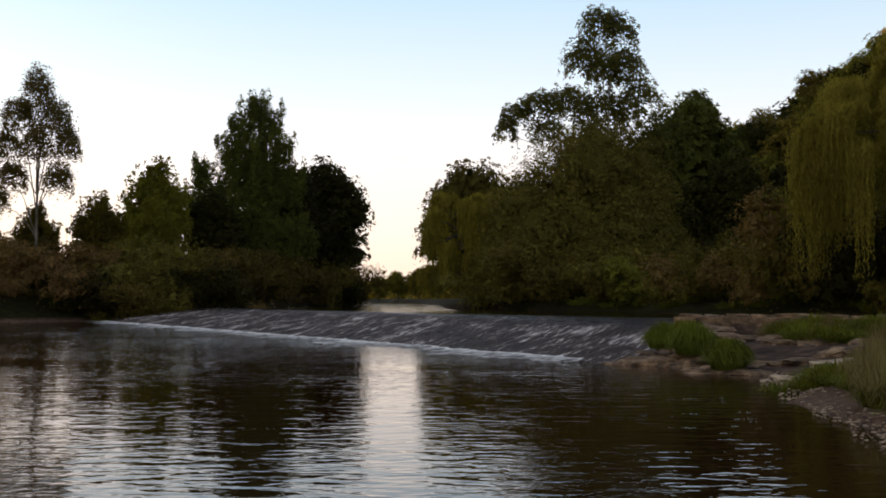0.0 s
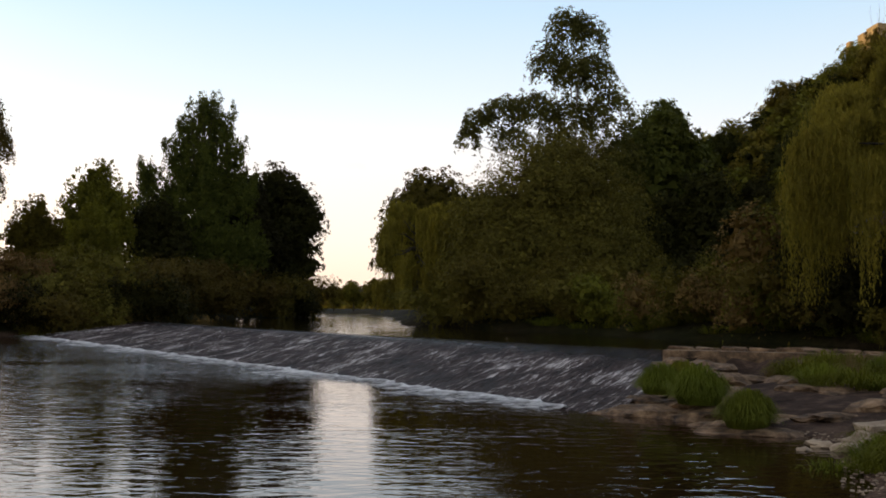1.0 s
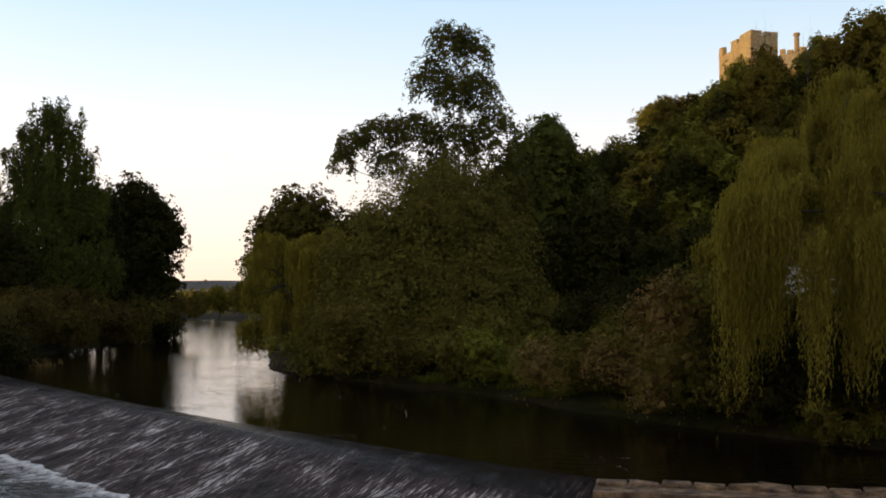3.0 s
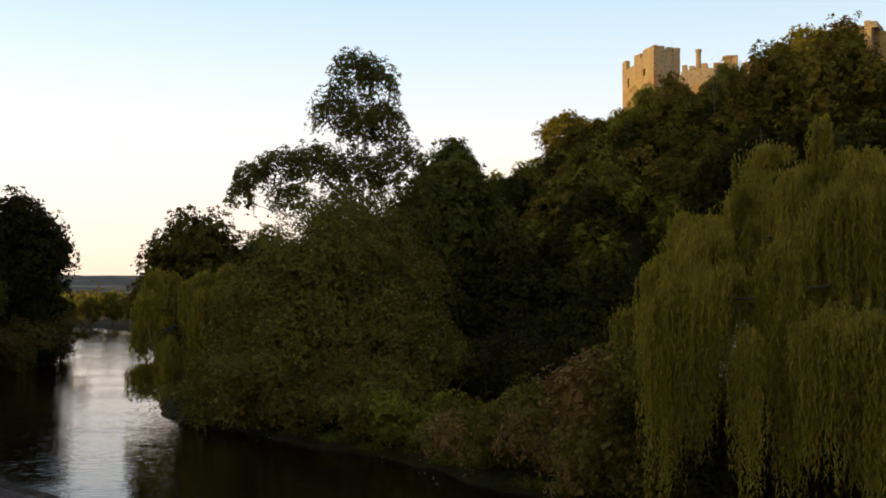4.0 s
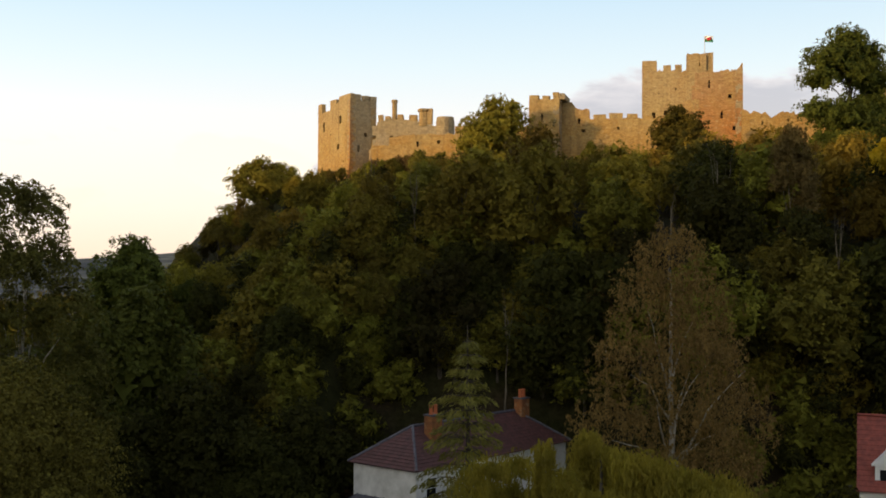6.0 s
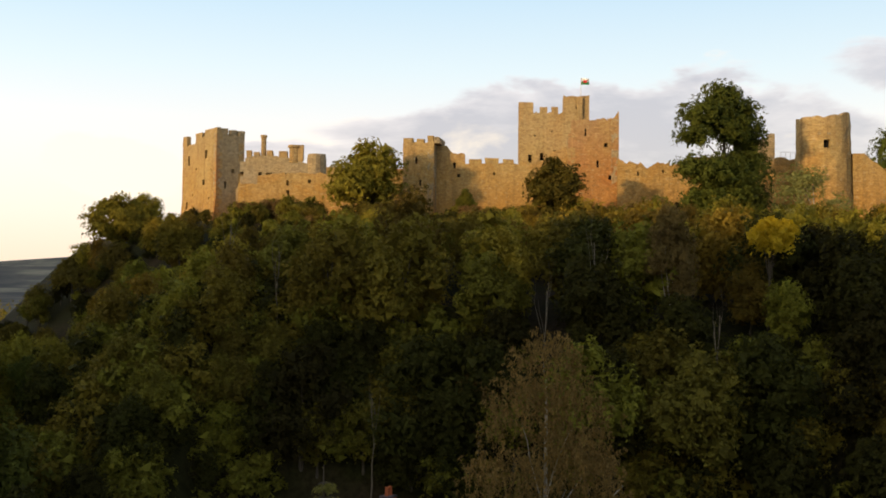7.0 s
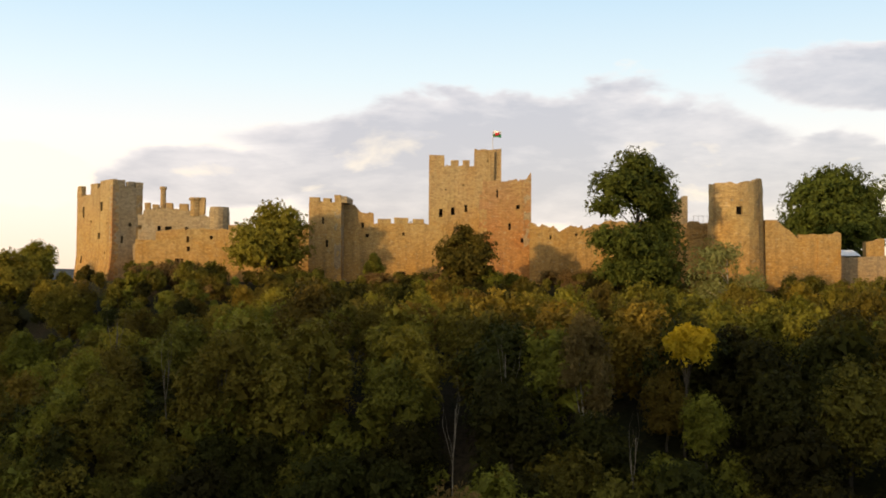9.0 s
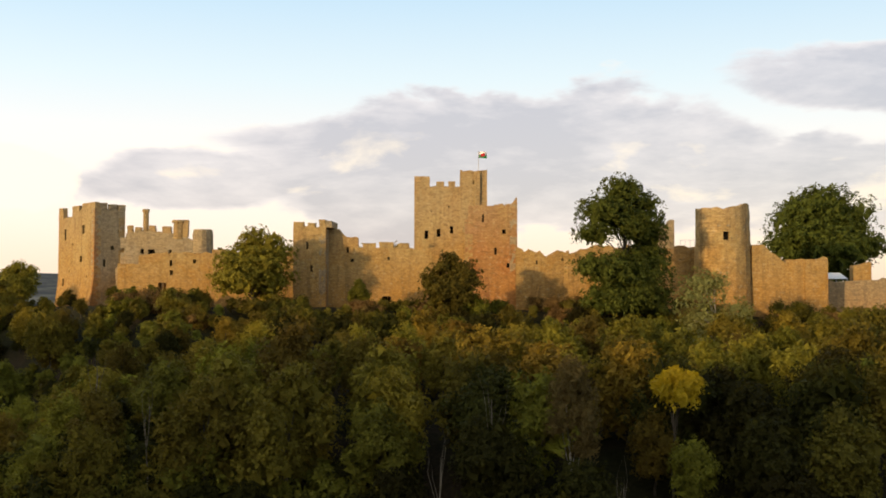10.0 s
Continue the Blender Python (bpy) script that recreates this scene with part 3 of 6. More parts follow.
water_sheet("water_upper", [(11.2, 50.0), (18, 46.8), (38, 42), (38, 60), (26, 68), (20, 84), (10, 100), (2, 118), (2, 250), (-4, 336), (-42, 345), (-32, 280), (-26, 210), (-30, 150), (-32, 122), (-28.6, 119.6), *[(11 - 40.5 * q - 0.866 * h, 50 + 70 * q - 0.5 * h) for q, h in ((0.85, 0.75), (0.7, 1.4), (0.55, 1.85), (0.4, 2.05), (0.25, 1.75), (0.12, 1.1))]],
            LEVEL, WATER_UP, "calm dark river held back above the weir")

# ======================= the weir =======================
def build_weir():
    a, b = Vector((11.0, 50.0, 0)), Vector((-29.5, 120.0, 0))
    along = (b - a).normalized()
    down = Vector((-along.y, along.x, 0))
    if down.y > 0:
        down = -down
    m = Matrix(((along.x, down.x, 0, a.x), (along.y, down.y, 0, a.y), (0, 0, 1, 0), (0, 0, 0, 1)))
    length, width = (b - a).length + 2.0, 11.0
    ob = holder("weir", m, "long sloping stone weir with water sliding over it", "weir")
    rng = np.random.default_rng(3)
    xs, ys = np.linspace(-0.5, length, 240), np.concatenate([[-1.2, -0.5, -0.1, 0.25, 0.7], np.linspace(1.3, width + 0.8, 44)])
    X, Y = np.meshgrid(xs, ys)
    lead = -1.6 - 7.0 * np.clip(Y / width, 0, 1.1)  # the foot runs on past the crest's end
    X = lead + (length - lead) * (X + 0.5) / (length + 0.5)
    bow = 2.1 * np.sin(math.pi * np.clip(X / (length - 2.0), 0, 1) ** 0.75)  # the crest swells downstream
    t = np.clip(Y / width, 0, 1.1)
    Z = LEVEL + 0.03 - 0.05 * np.clip(Y, 0, 0.7) - (LEVEL + 0.02) * np.where(Y > 0, t, 0) ** 0.92
    Z += np.where(Y > 0.5, 0.035 * np.sin(X * 2.3 + 2 * np.sin(Y * 0.5)) + 0.03 * np.sin(X * 5.1 + Y * 0.8) + 0.012 * rng.normal(size=X.shape), 0)
    nx, ny = len(xs), len(ys)
    i = (np.arange(ny - 1)[:, None] * nx + np.arange(nx - 1)).ravel()
    me = bpy.data.meshes.new("sliding_water")
    Y = Y + bow * (1 - np.clip(Y / width, 0, 1))
    me.from_pydata(np.stack([X.ravel(), Y.ravel(), Z.ravel()], 1).tolist(), [], np.stack([i, i + nx, i + nx + 1, i + 1], 1).tolist())
    mesh_object("sliding_water", me, WEIR, ob, "thin sheet of streaked brown-grey water", smooth=True)
    bm = bmesh.new()
    box(bm, -0.4, length, -1.0, 0.2, -1.4, LEVEL - 0.06)
    part("sill", bm, ROCK, ob, "worn stone sill under the crest")
    # foam where the slope meets the pool
    n = 300
    bm = bmesh.new()
    rows = []
    for k in range(n):
        x = -6.6 + (length + 6.6) * k / (n - 1)
        wob = 0.35 * math.sin(x * 0.7) + 0.25 * math.sin(x * 1.9 + 1) + 0.2 * rng.normal()
        w = max(0.16, 0.38 + 0.16 * math.sin(x * 0.5 + 2) + 0.08 * math.sin(x * 2.1) + 0.05 * rng.normal())
        y0 = width - 0.5 + wob * 0.6
        rows.append([bm.verts.new((x, y0 + w * s, h + 0.02 * rng.normal())) for s, h in ((0, 0.04), (0.4, 0.13), (0.9, 0.11), (1.6, 0.055), (3.6 + 1.2 * rng.random(), 0.012))])
    for r, q in zip(rows, rows[1:]):
        for k in range(4):
            bm.faces.new((r[k], r[k + 1], q[k + 1], q[k]))
    part("foam", bm, FOAM, ob, "white churned foam along the foot", smooth=True)
    # flecks of foam that drift off into the pool
    bm = bmesh.new()
    for _ in range(420):
        x, y = rng.uniform(-6, length), width + 0.3 + rng.exponential(0.9)
        L, w, a = rng.uniform(0.10, 0.45), rng.uniform(0.03, 0.10), rng.normal() * 0.35
        c, s = math.cos(a), math.sin(a)
        ring = []
        for k in range(7):
            q = 2 * math.pi * k / 7
            dx, dy = L * math.cos(q) * rng.uniform(0.6, 1.2), w * math.sin(q) * rng.uniform(0.6, 1.2)
            ring.append(bm.verts.new((x + c * dx - s * dy, y + s * dx + c * dy, 0.012)))
        bm.faces.new(ring)
    tagged(part("drifting_foam", bm, FOAM, ob, "drifting flecks of white foam"), kind="stuff")
    return ob


build_weir()

# ======================= the castle =======================
BASE = 41.5  # walls start under the turf


def pierced(bm, u0, u1, z0, z1, tops, holes, thick, rng, rough=0.025, batter=0.0, grid=0.9):
    """A wall along u with its outer face at v = 0 and real recesses. tops: the height of the ragged top at points along u, as (u, z);
    holes: (u0, u1, z0, z1). batter: how far the foot stands out."""
    us = sorted({round(float(x), 3) for x in [*np.arange(u0, u1, grid), u1, *[h[0] for h in holes], *[h[1] for h in holes], *[t[0] for t in tops]] if u0 <= x <= u1})
    zs = sorted({round(float(x), 3) for x in [*np.arange(z0, z1, grid), z1, *[h[2] for h in holes], *[h[3] for h in holes]] if z0 <= x <= z1})
    tu, tz = [t[0] for t in tops] or [u0, u1], [t[1] for t in tops] or [z1, z1]
    grid_v, back = {}, {}

    def top(u):
        return float(np.interp(u, tu, tz))

    for i, u in enumerate(us):
        for j, z in enumerate(zs):
            zz = z0 + (z - z0) * (top(u) - z0) / (z1 - z0) if j == len(zs) - 1 else min(z, top(u) - 0.05 * (len(zs) - j))
            out = batter * (1 - step(z0, z0 + 0.45 * (z1 - z0), zz))
            jig = rng.normal(size=3) * rough if 0 < i < len(us) - 1 or j == len(zs) - 1 else rng.normal(size=3) * rough * 0.5
            grid_v[i, j] = bm.verts.new((u + jig[0], -out + jig[1] * 0.6, zz + jig[2] * (6.0 if j == len(zs) - 1 else 0.4)))
            back[i, j] = bm.verts.new((u + jig[0], thick, zz + jig[2])) if j in (0, len(zs) - 1) or i in (0, len(us) - 1) else None

    def open_at(i, j):
        u, z = (us[i] + us[i + 1]) / 2, (zs[j] + zs[j + 1]) / 2
        return any(h[0] < u < h[1] and h[2] < z < h[3] for h in holes)

    for i in range(len(us) - 1):
        for j in range(len(zs) - 1):
            q = [grid_v[i, j], grid_v[i + 1, j], grid_v[i + 1, j + 1], grid_v[i, j + 1]]
            if not open_at(i, j):
                bm.faces.new(q)
            else:
                deep = [bm.verts.new(v.co + Vector((0, min(thick * 0.7, 1.0), 0))) for v in q]
                for k in range(4):
                    bm.faces.new((q[k], q[(k + 1) % 4], deep[(k + 1) % 4], deep[k]))
                bm.faces.new(deep).material_index = 1
    n, m = len(us) - 1, len(zs) - 1
    for i in range(n):
        bm.faces.new((grid_v[i, m], grid_v[i + 1, m], back[i + 1, m], back[i, m]))
    for j in range(m):
        for i in (0, n):
            bm.faces.new((grid_v[i, j], grid_v[i, j + 1], back[i, j + 1], back[i, j]))
    bm.faces.new([back[0, 0], back[n, 0], back[n, m], *[back[i, m] for i in range(n - 1, 0, -1)], back[0, m]])


def face(name, parent, u0, u1, z0, z1, holes=(), tops=(), at=(0, 0, 0), turn=0.0, thick=1.4, seed=0, mat=None, batter=0.0, label="", rough=0.025):
    bm = bmesh.new()
    pierced(bm, u0, u1, z0, z1, list(tops), list(holes), thick, np.random.default_rng(seed), rough, batter)
    ob = part(name, bm, [mat or CASTLE, DARK_HOLE], parent, label)
    ob.matrix_basis = pose(*at, 0, 0, turn)
    return ob


def merlons(parent, spans, v0, v1, at=(0, 0, 0), turn=0.0, seed=0, mat=None):
    """Upright blocks of a battlement: (u0, u1, z0, z1), each a part of its own."""
    rng = np.random.default_rng(seed)
    for u0, u1, z0, z1 in spans:
        bm = bmesh.new()
        box(bm, u0, u1, v0, v1, z0, z1, 0.05, rng)
        bmesh.ops.bevel(bm, geom=bm.edges[:], offset=0.05, segments=1, affect="EDGES")
        part("merlon", bm, mat or CASTLE, parent).matrix_basis = pose(*at, 0, 0, turn)


def castle_piece(name, label, category="castle wall", at=(0, 0, 0), turn=0.0):
    return holder(name, CASTLE_TO_WORLD @ pose(*at, 0, 0, turn), label, category)


def slit(u, z, w=0.45, h=1.2):
    return (u - w / 2, u + w / 2, z - h / 2, z + h / 2)


def square_tower():
    """The tall corner tower at the north end: its own u runs along the long sunlit face."""
    ob = castle_piece("castle_tower", "tall oblong ruined stone tower with broken battlements", "castle tower", (-62.2, 192.7, 0), -48.0)
    s, d = 15.7, 5.8
    face("sunlit_wall", ob, -s, 0, BASE - 1, 60.6, [slit(-4.6, 57.2, 0.9, 1.6), slit(-12.6, 56.5, 0.8, 2.0), slit(-5.6, 51.8, 1.0, 1.1), slit(-13.2, 47.6, 0.7, 1.4), slit(-9.2, 54.6, 0.4, 0.4), slit(-2.2, 54.0, 0.4, 0.4), slit(-10.6, 49.6, 0.4, 0.4), slit(-3.0, 48.6, 0.4, 0.4)],
         [(-s, 59.6), (-9.6, 59.6), (-9.5, 60.6), (0, 60.9)], thick=1.2, seed=1, batter=0.8)
    # face away from the sun, its shade put into a greyer stone
    face("shaded_wall", ob, 0, d, BASE - 1, 60.8, [slit(3.4, 53.8, 0.6, 0.7), slit(1.9, 51.0, 0.5, 1.3), slit(4.6, 56.9, 0.3, 0.4)], [(0, 60.9), (d, 60.6)], turn=90, thick=1.2, seed=2, mat=CASTLE_GREY_SHADED, label="grey shaded stone wall")
    face("rear_wall", ob, -s, 0, BASE - 1, 60.0, at=(0, d, 0), thick=-1.2, seed=3)
    face("rear_wall", ob, 0, d, BASE - 1, 60.0, at=(-s, 0, 0), turn=90, thick=-1.2, seed=4)
    merlons(ob, [(-s, -13.8, 59.5, 61.6), (-9.5, -6.6, 60.4, 61.6), (-5.4, 0, 60.7, 61.95)], -0.02, 0.9, seed=5)
    merlons(ob, [(0.5, 2.4, 60.7, 61.8), (2.8, 4.2, 60.6, 61.6), (4.5, d, 60.5, 61.6)], -0.02, 0.8, turn=90, seed=6, mat=CASTLE_GREY_SHADED)
    # dressed red quoins on the corner between the two faces
    rng = np.random.default_rng(8)
    for k in range(34):
        z = 42.6 + 0.53 * k
        a, b = (0.75, 0.4) if k % 2 else (0.4, 0.75)
        bm = bmesh.new()
        out = 0.03 + 0.8 * (1 - float(step(BASE - 1, BASE - 1 + 0.45 * (60.6 - BASE + 1), z)))
        box(bm, -a, 0.03, -out, b, z, z + 0.5, 0.012, rng)
        part("quoin", bm, CASTLE_RED, ob)


def north_range():
    ob = castle_piece("castle_wall", "ruined stone hall range with battlements and slender chimneys", "castle wall")
    v = 196.0
    face("upper_wall", ob, -60.5, -43.0, BASE, 57.0, [slit(-58.2, 53.4, 0.7, 0.8), slit(-52.9, 52.6, 1.2, 1.9), slit(-49.5, 53.0, 0.5, 1.0), slit(-54.6, 53.2, 0.6, 0.9)],
         [(-60.5, 55.6), (-57.6, 55.8), (-57.5, 56.6), (-55.0, 57.0), (-48.0, 56.4), (-44.8, 55.0), (-43, 53.8)], at=(0, v, 0), seed=11, mat=CASTLE_GREY_SHADED)
    merlons(ob, [(-57.3, -56.4, 56.5, 57.9), (-55.9, -54.8, 56.7, 57.6), (-53.4, -52.2, 56.6, 57.9), (-51.0, -49.4, 56.4, 57.8), (-48.0, -46.3, 55.8, 58.9)], v, v + 0.9, seed=12)
    vf = 188.0
    face("front_wall", ob, -56.6, -37.0, BASE, 52.2, [slit(-47.3, 50.9, 0.45, 1.0), slit(-47.2, 49.2, 0.5, 0.8), slit(-48.8, 46.5, 1.4, 2.0), slit(-43.2, 51.2, 0.5, 0.7)],
         [(-56.6, 50.8), (-53.0, 50.6), (-52.9, 52.4), (-44.0, 52.8), (-37, 52.2)], at=(0, vf, 0), seed=13)
    for u, w, z in ((-54.1, 0.55, 60.9), (-48.1, 1.05, 58.9)):
        bm = bmesh.new()
        rng = np.random.default_rng(int(-u))
        tube(bm, [(u, v + 0.6, 55.5), (u, v + 0.6, z - 0.5)], [w, w * 0.92], 8)
        tube(bm, [(u, v + 0.6, z - 0.5), (u, v + 0.6, z - 0.35), (u, v + 0.6, z)], [w * 1.2, w * 1.25, w * 1.15], 8)
        part("chimney", bm, CASTLE, ob, "slender stone chimney shaft")
    bm = bmesh.new()
    tube(bm, [(-43.8, v + 1, 50), (-43.8, v + 1, 56.2), (-43.8, v + 1, 57.2)], [1.9, 1.85, 1.7], 14)
    part("stair_turret", bm, CASTLE_GREY_SHADED, ob, "round stair turret with a broken top")
    bm = bmesh.new()
    for i in range(5):
        box(bm, -57 + 2.6 * i, -56.2 + 2.6 * i, vf + 0.7, v, 46, 50.2, 0.1, np.random.default_rng(i))
    part("cross_wall", bm, CASTLE_GREY_SHADED, ob)


def middle_tower():
    v = 172.0
    ob = castle_piece("castle_tower", "square mural tower with a raised corner turret", "castle tower", (0, v, 0), -4)
    u0, u1 = -24.2, -18.9
    face("front_wall", ob, u0, u1, BASE, 56.4, [slit(-21.9, 53.4, 0.35, 1.1), slit(-21.2, 49.7, 0.35, 1.1), slit(-19.6, 55.0, 0.3, 0.5)], thick=1.1, seed=21)
    # right side greyer, left side not: shade put into the stone colour
    face("side_wall", ob, 0, 6.0, BASE, 56.4, at=(u1, 0, 0), turn=90, thick=1.1, seed=22, mat=CASTLE_GREY_SHADED, label="shaded side wall")
    face("side_wall", ob, 0, 6.0, BASE, 56.4, at=(u0, 0, 0), turn=90, thick=-1.1, seed=23)
    face("rear_wall", ob, u0, u1, BASE, 56.0, at=(0, 6.0, 0), thick=-1.0, seed=24)
    merlons(ob, [(u0, -22.5, 56.3, 57.2), (-21.9, -20.6, 56.3, 57.0)], 0, 0.8, seed=25)
    merlons(ob, [(0.0, 6.0, 56.2, 57.4)], -0.9, 0.02, at=(u1, 0, 0), turn=90, seed=26, mat=CASTLE_GREY_SHADED)
    merlons(ob, [(-20.0, u1, 56.3, 57.55)], 0, 2.2, seed=27)


def curtain_north():
    ob = castle_piece("castle_wall", "ruined stone curtain wall with an uneven broken top", "castle wall")
    v = 176.0
    face("wall", ob, -38.5, -24.0, BASE, 52.6, [slit(-27, 50.2, 0.4, 0.8)], [(-38.5, 53.0), (-30, 52.2), (-24, 52.8)], at=(0, v + 4, 0), seed=30)
    face("wall", ob, -19.0, 3.5, BASE, 54.0, [slit(-15.6, 52.8, 0.4, 1.0), slit(-14.9, 51.1, 0.6, 0.5), slit(-8.9, 51.4, 0.4, 0.5), slit(-9.2, 44.8, 1.3, 0.9), slit(-9.1, 43.2, 1.2, 0.6)],
         [(-19, 56.3), (-17.1, 56.2), (-17.0, 56.1), (-15.9, 54.9), (-13.9, 54.8), (-13.8, 53.2), (-6, 53.2), (-3.0, 52.9), (3.5, 54.4)], at=(0, v, 0), seed=31)
    merlons(ob, [(-13.2, -11.0, 53.1, 53.9), (-10.4, -8.2, 53.1, 54.1), (-7.4, -5.6, 53.0, 53.9), (-4.6, -2.9, 52.8, 53.5)], v, v + 0.9, seed=32)


def keep():
    v = 196.2
    ob = castle_piece("castle_keep", "great square keep of warm stone with a corner turret", "castle keep", (0, v, 0))
    face("front_wall", ob, -5.3, 7.9, BASE, 65.2, [slit(-3.1, 56.3, 0.65, 1.5), slit(-0.9, 56.65, 0.65, 1.4), slit(1.5, 57.2, 0.6, 1.3), slit(-2.2, 60.6, 0.3, 0.3), slit(1.0, 61.4, 0.3, 0.3), slit(-4.2, 62.4, 0.3, 0.3)],
         [(-5.3, 66.6), (-2.6, 66.7), (-2.5, 64.95), (2.9, 64.7), (3.1, 66.5), (7.9, 66.7)], thick=1.6, seed=41)
    merlons(ob, [(-5.3, -2.5, 65.8, 66.95), (-1.3, 0.1, 64.7, 66.0), (0.9, 2.1, 64.7, 66.0)], 0, 1.0, seed=42)
    # sides to the right are greyed, their shade part of the stone colour
    face("side_wall", ob, 0, 11.0, BASE, 66.4, at=(7.9, 0, 0), turn=90, thick=1.4, seed=43, mat=CASTLE_GREY_SHADED)
    face("side_wall", ob, 0, 11.0, BASE, 66.4, at=(-5.3, 0, 0), turn=90, thick=-1.4, seed=44)
    face("rear_wall", ob, -5.3, 7.9, BASE, 66.0, at=(0, 11.0, 0), thick=-1.4, seed=45)
    # turret with a flat buttress between its two faces
    face("turret_wall", ob, 3.0, 7.9, 55.0, 67.9, [slit(5.4, 65.8, 0.3, 0.6)], at=(0, -0.35, 0), thick=0.6, seed=46)
    face("turret_wall", ob, 0, 4.0, 60.0, 67.9, at=(7.9, -0.3, 0), turn=90, thick=0.6, seed=47, mat=CASTLE_GREY_SHADED)
    face("turret_wall", ob, 0, 4.0, 60.0, 67.8, at=(3.05, -0.3, 0), turn=90, thick=-0.6, seed=48)
    face("turret_wall", ob, 3.0, 7.9, 60.0, 67.8, at=(0, 3.8, 0), thick=-0.6, seed=49)
    bm = bmesh.new()
    box(bm, 5.7, 6.5, -0.75, -0.2, 56.0, 67.5, 0.05, np.random.default_rng(4))
    part("buttress", bm, CASTLE, ob)
    # lower block in front
    b = (0, -26.2, 0)
    face("front_block", ob, 3.4, 11.6, BASE, 59.8, [slit(6.2, 57.6, 0.3, 1.3), slit(8.2, 52.4, 0.35, 1.1), slit(9.5, 55.5, 0.6, 0.7), slit(10.2, 50.2, 0.5, 0.7)],
         [(3.4, 57.4), (3.9, 57.6), (3.95, 59.5), (10.4, 59.8), (10.9, 60.0), (11.6, 61.0)], at=b, thick=1.3, seed=50, batter=0.35, mat=CASTLE_RED)
    face("front_block", ob, 0, 26.0, BASE, 59.8, at=(11.6, -26.2, 0), turn=90, thick=1.2, seed=51, mat=CASTLE_GREY_SHADED)
    face("front_block", ob, 0, 26.0, BASE, 57.0, at=(3.4, -26.2, 0), turn=90, thick=-1.2, seed=52)
    face("stepped_wall", ob, -0.6, 3.4, BASE, 56.5, tops=[(-0.6, 53.6), (0.6, 54.0), (0.7, 54.8), (3.4, 55.6)], at=(0, -22.7, 0), thick=1.2, seed=53)
    # flag
    bm = bmesh.new()
    tube(bm, [(6.4, 2.0, 64.5), (6.4, 2.0, 68.5), (6.4, 2.0, 71.8)], [0.07, 0.06, 0.045], 6)
    pole = part("flagpole", bm, POLE, ob)
    for k, (mat, z0, z1) in enumerate(((FLAG_WHITE, 71.1, 71.7), (FLAG_GREEN, 70.5, 71.1))):
        bm = bmesh.new()
        row = []
        for i in range(9):
            x, y = 6.45 + 0.19 * i, 2.0 + 0.12 * math.sin(i * 0.9)
            row.append([bm.verts.new((x, y + d, z + 0.06 * math.sin(i * 0.7))) for d in (-0.01, 0.01) for z in (z0, z1)])
        for p, q in zip(row, row[1:]):
            for c, d in ((0, 1), (1, 3), (3, 2), (2, 0)):
                bm.faces.new((p[c], p[d], q[d], q[c]))
        part("flag_stripe", bm, mat, pole)
    bm = bmesh.new()
    box(bm, 6.9, 7.55, 1.85, 2.15, 70.85, 71.35, 0.05, np.random.default_rng(8))
    part("flag_emblem", bm, FLAG_RED, pole, "red shape on the flag")


def curtain_south():
    ob = castle_piece("castle_wall", "ruined curtain wall lit by low sun", "castle wall")
    v = 168.0
    face("wall", ob, 11.3, 41.5, BASE, 52.6, [slit(14.5, 50.6, 0.3, 0.7), slit(18.5, 51.0, 0.4, 0.4)],
         [(11.3, 53.0), (12.6, 52.4), (16.0, 51.6), (18.0, 52.6), (19.5, 52.0), (23, 53.0), (30, 52.8), (36, 53.0), (41.5, 53.2)], at=(0, v, 0), seed=61, rough=0.05)
    # fragment lies in shadow, which the greyer stone stands for
    face("gable_fragment", ob, 30.5, 36.6, BASE, 57.0, tops=[(30.5, 56.6), (35.3, 56.6), (35.6, 57.2), (36.6, 57.2)], at=(0, v + 3.5, 0), thick=1.0, seed=62, mat=CASTLE_GREY_SHADED)
    bm = bmesh.new()
    for i in range(5):
        tube(bm, [(36.9 + 0.75 * i, v + 0.5, 53.0), (36.9 + 0.75 * i, v + 0.5, 54.1)], [0.03, 0.03], 5)
    tube(bm, [(36.8, v + 0.5, 54.1), (40.2, v + 0.5, 54.1)], [0.03, 0.03], 5)
    part("handrail", bm, POLE, ob, "thin metal handrail on the wall walk")


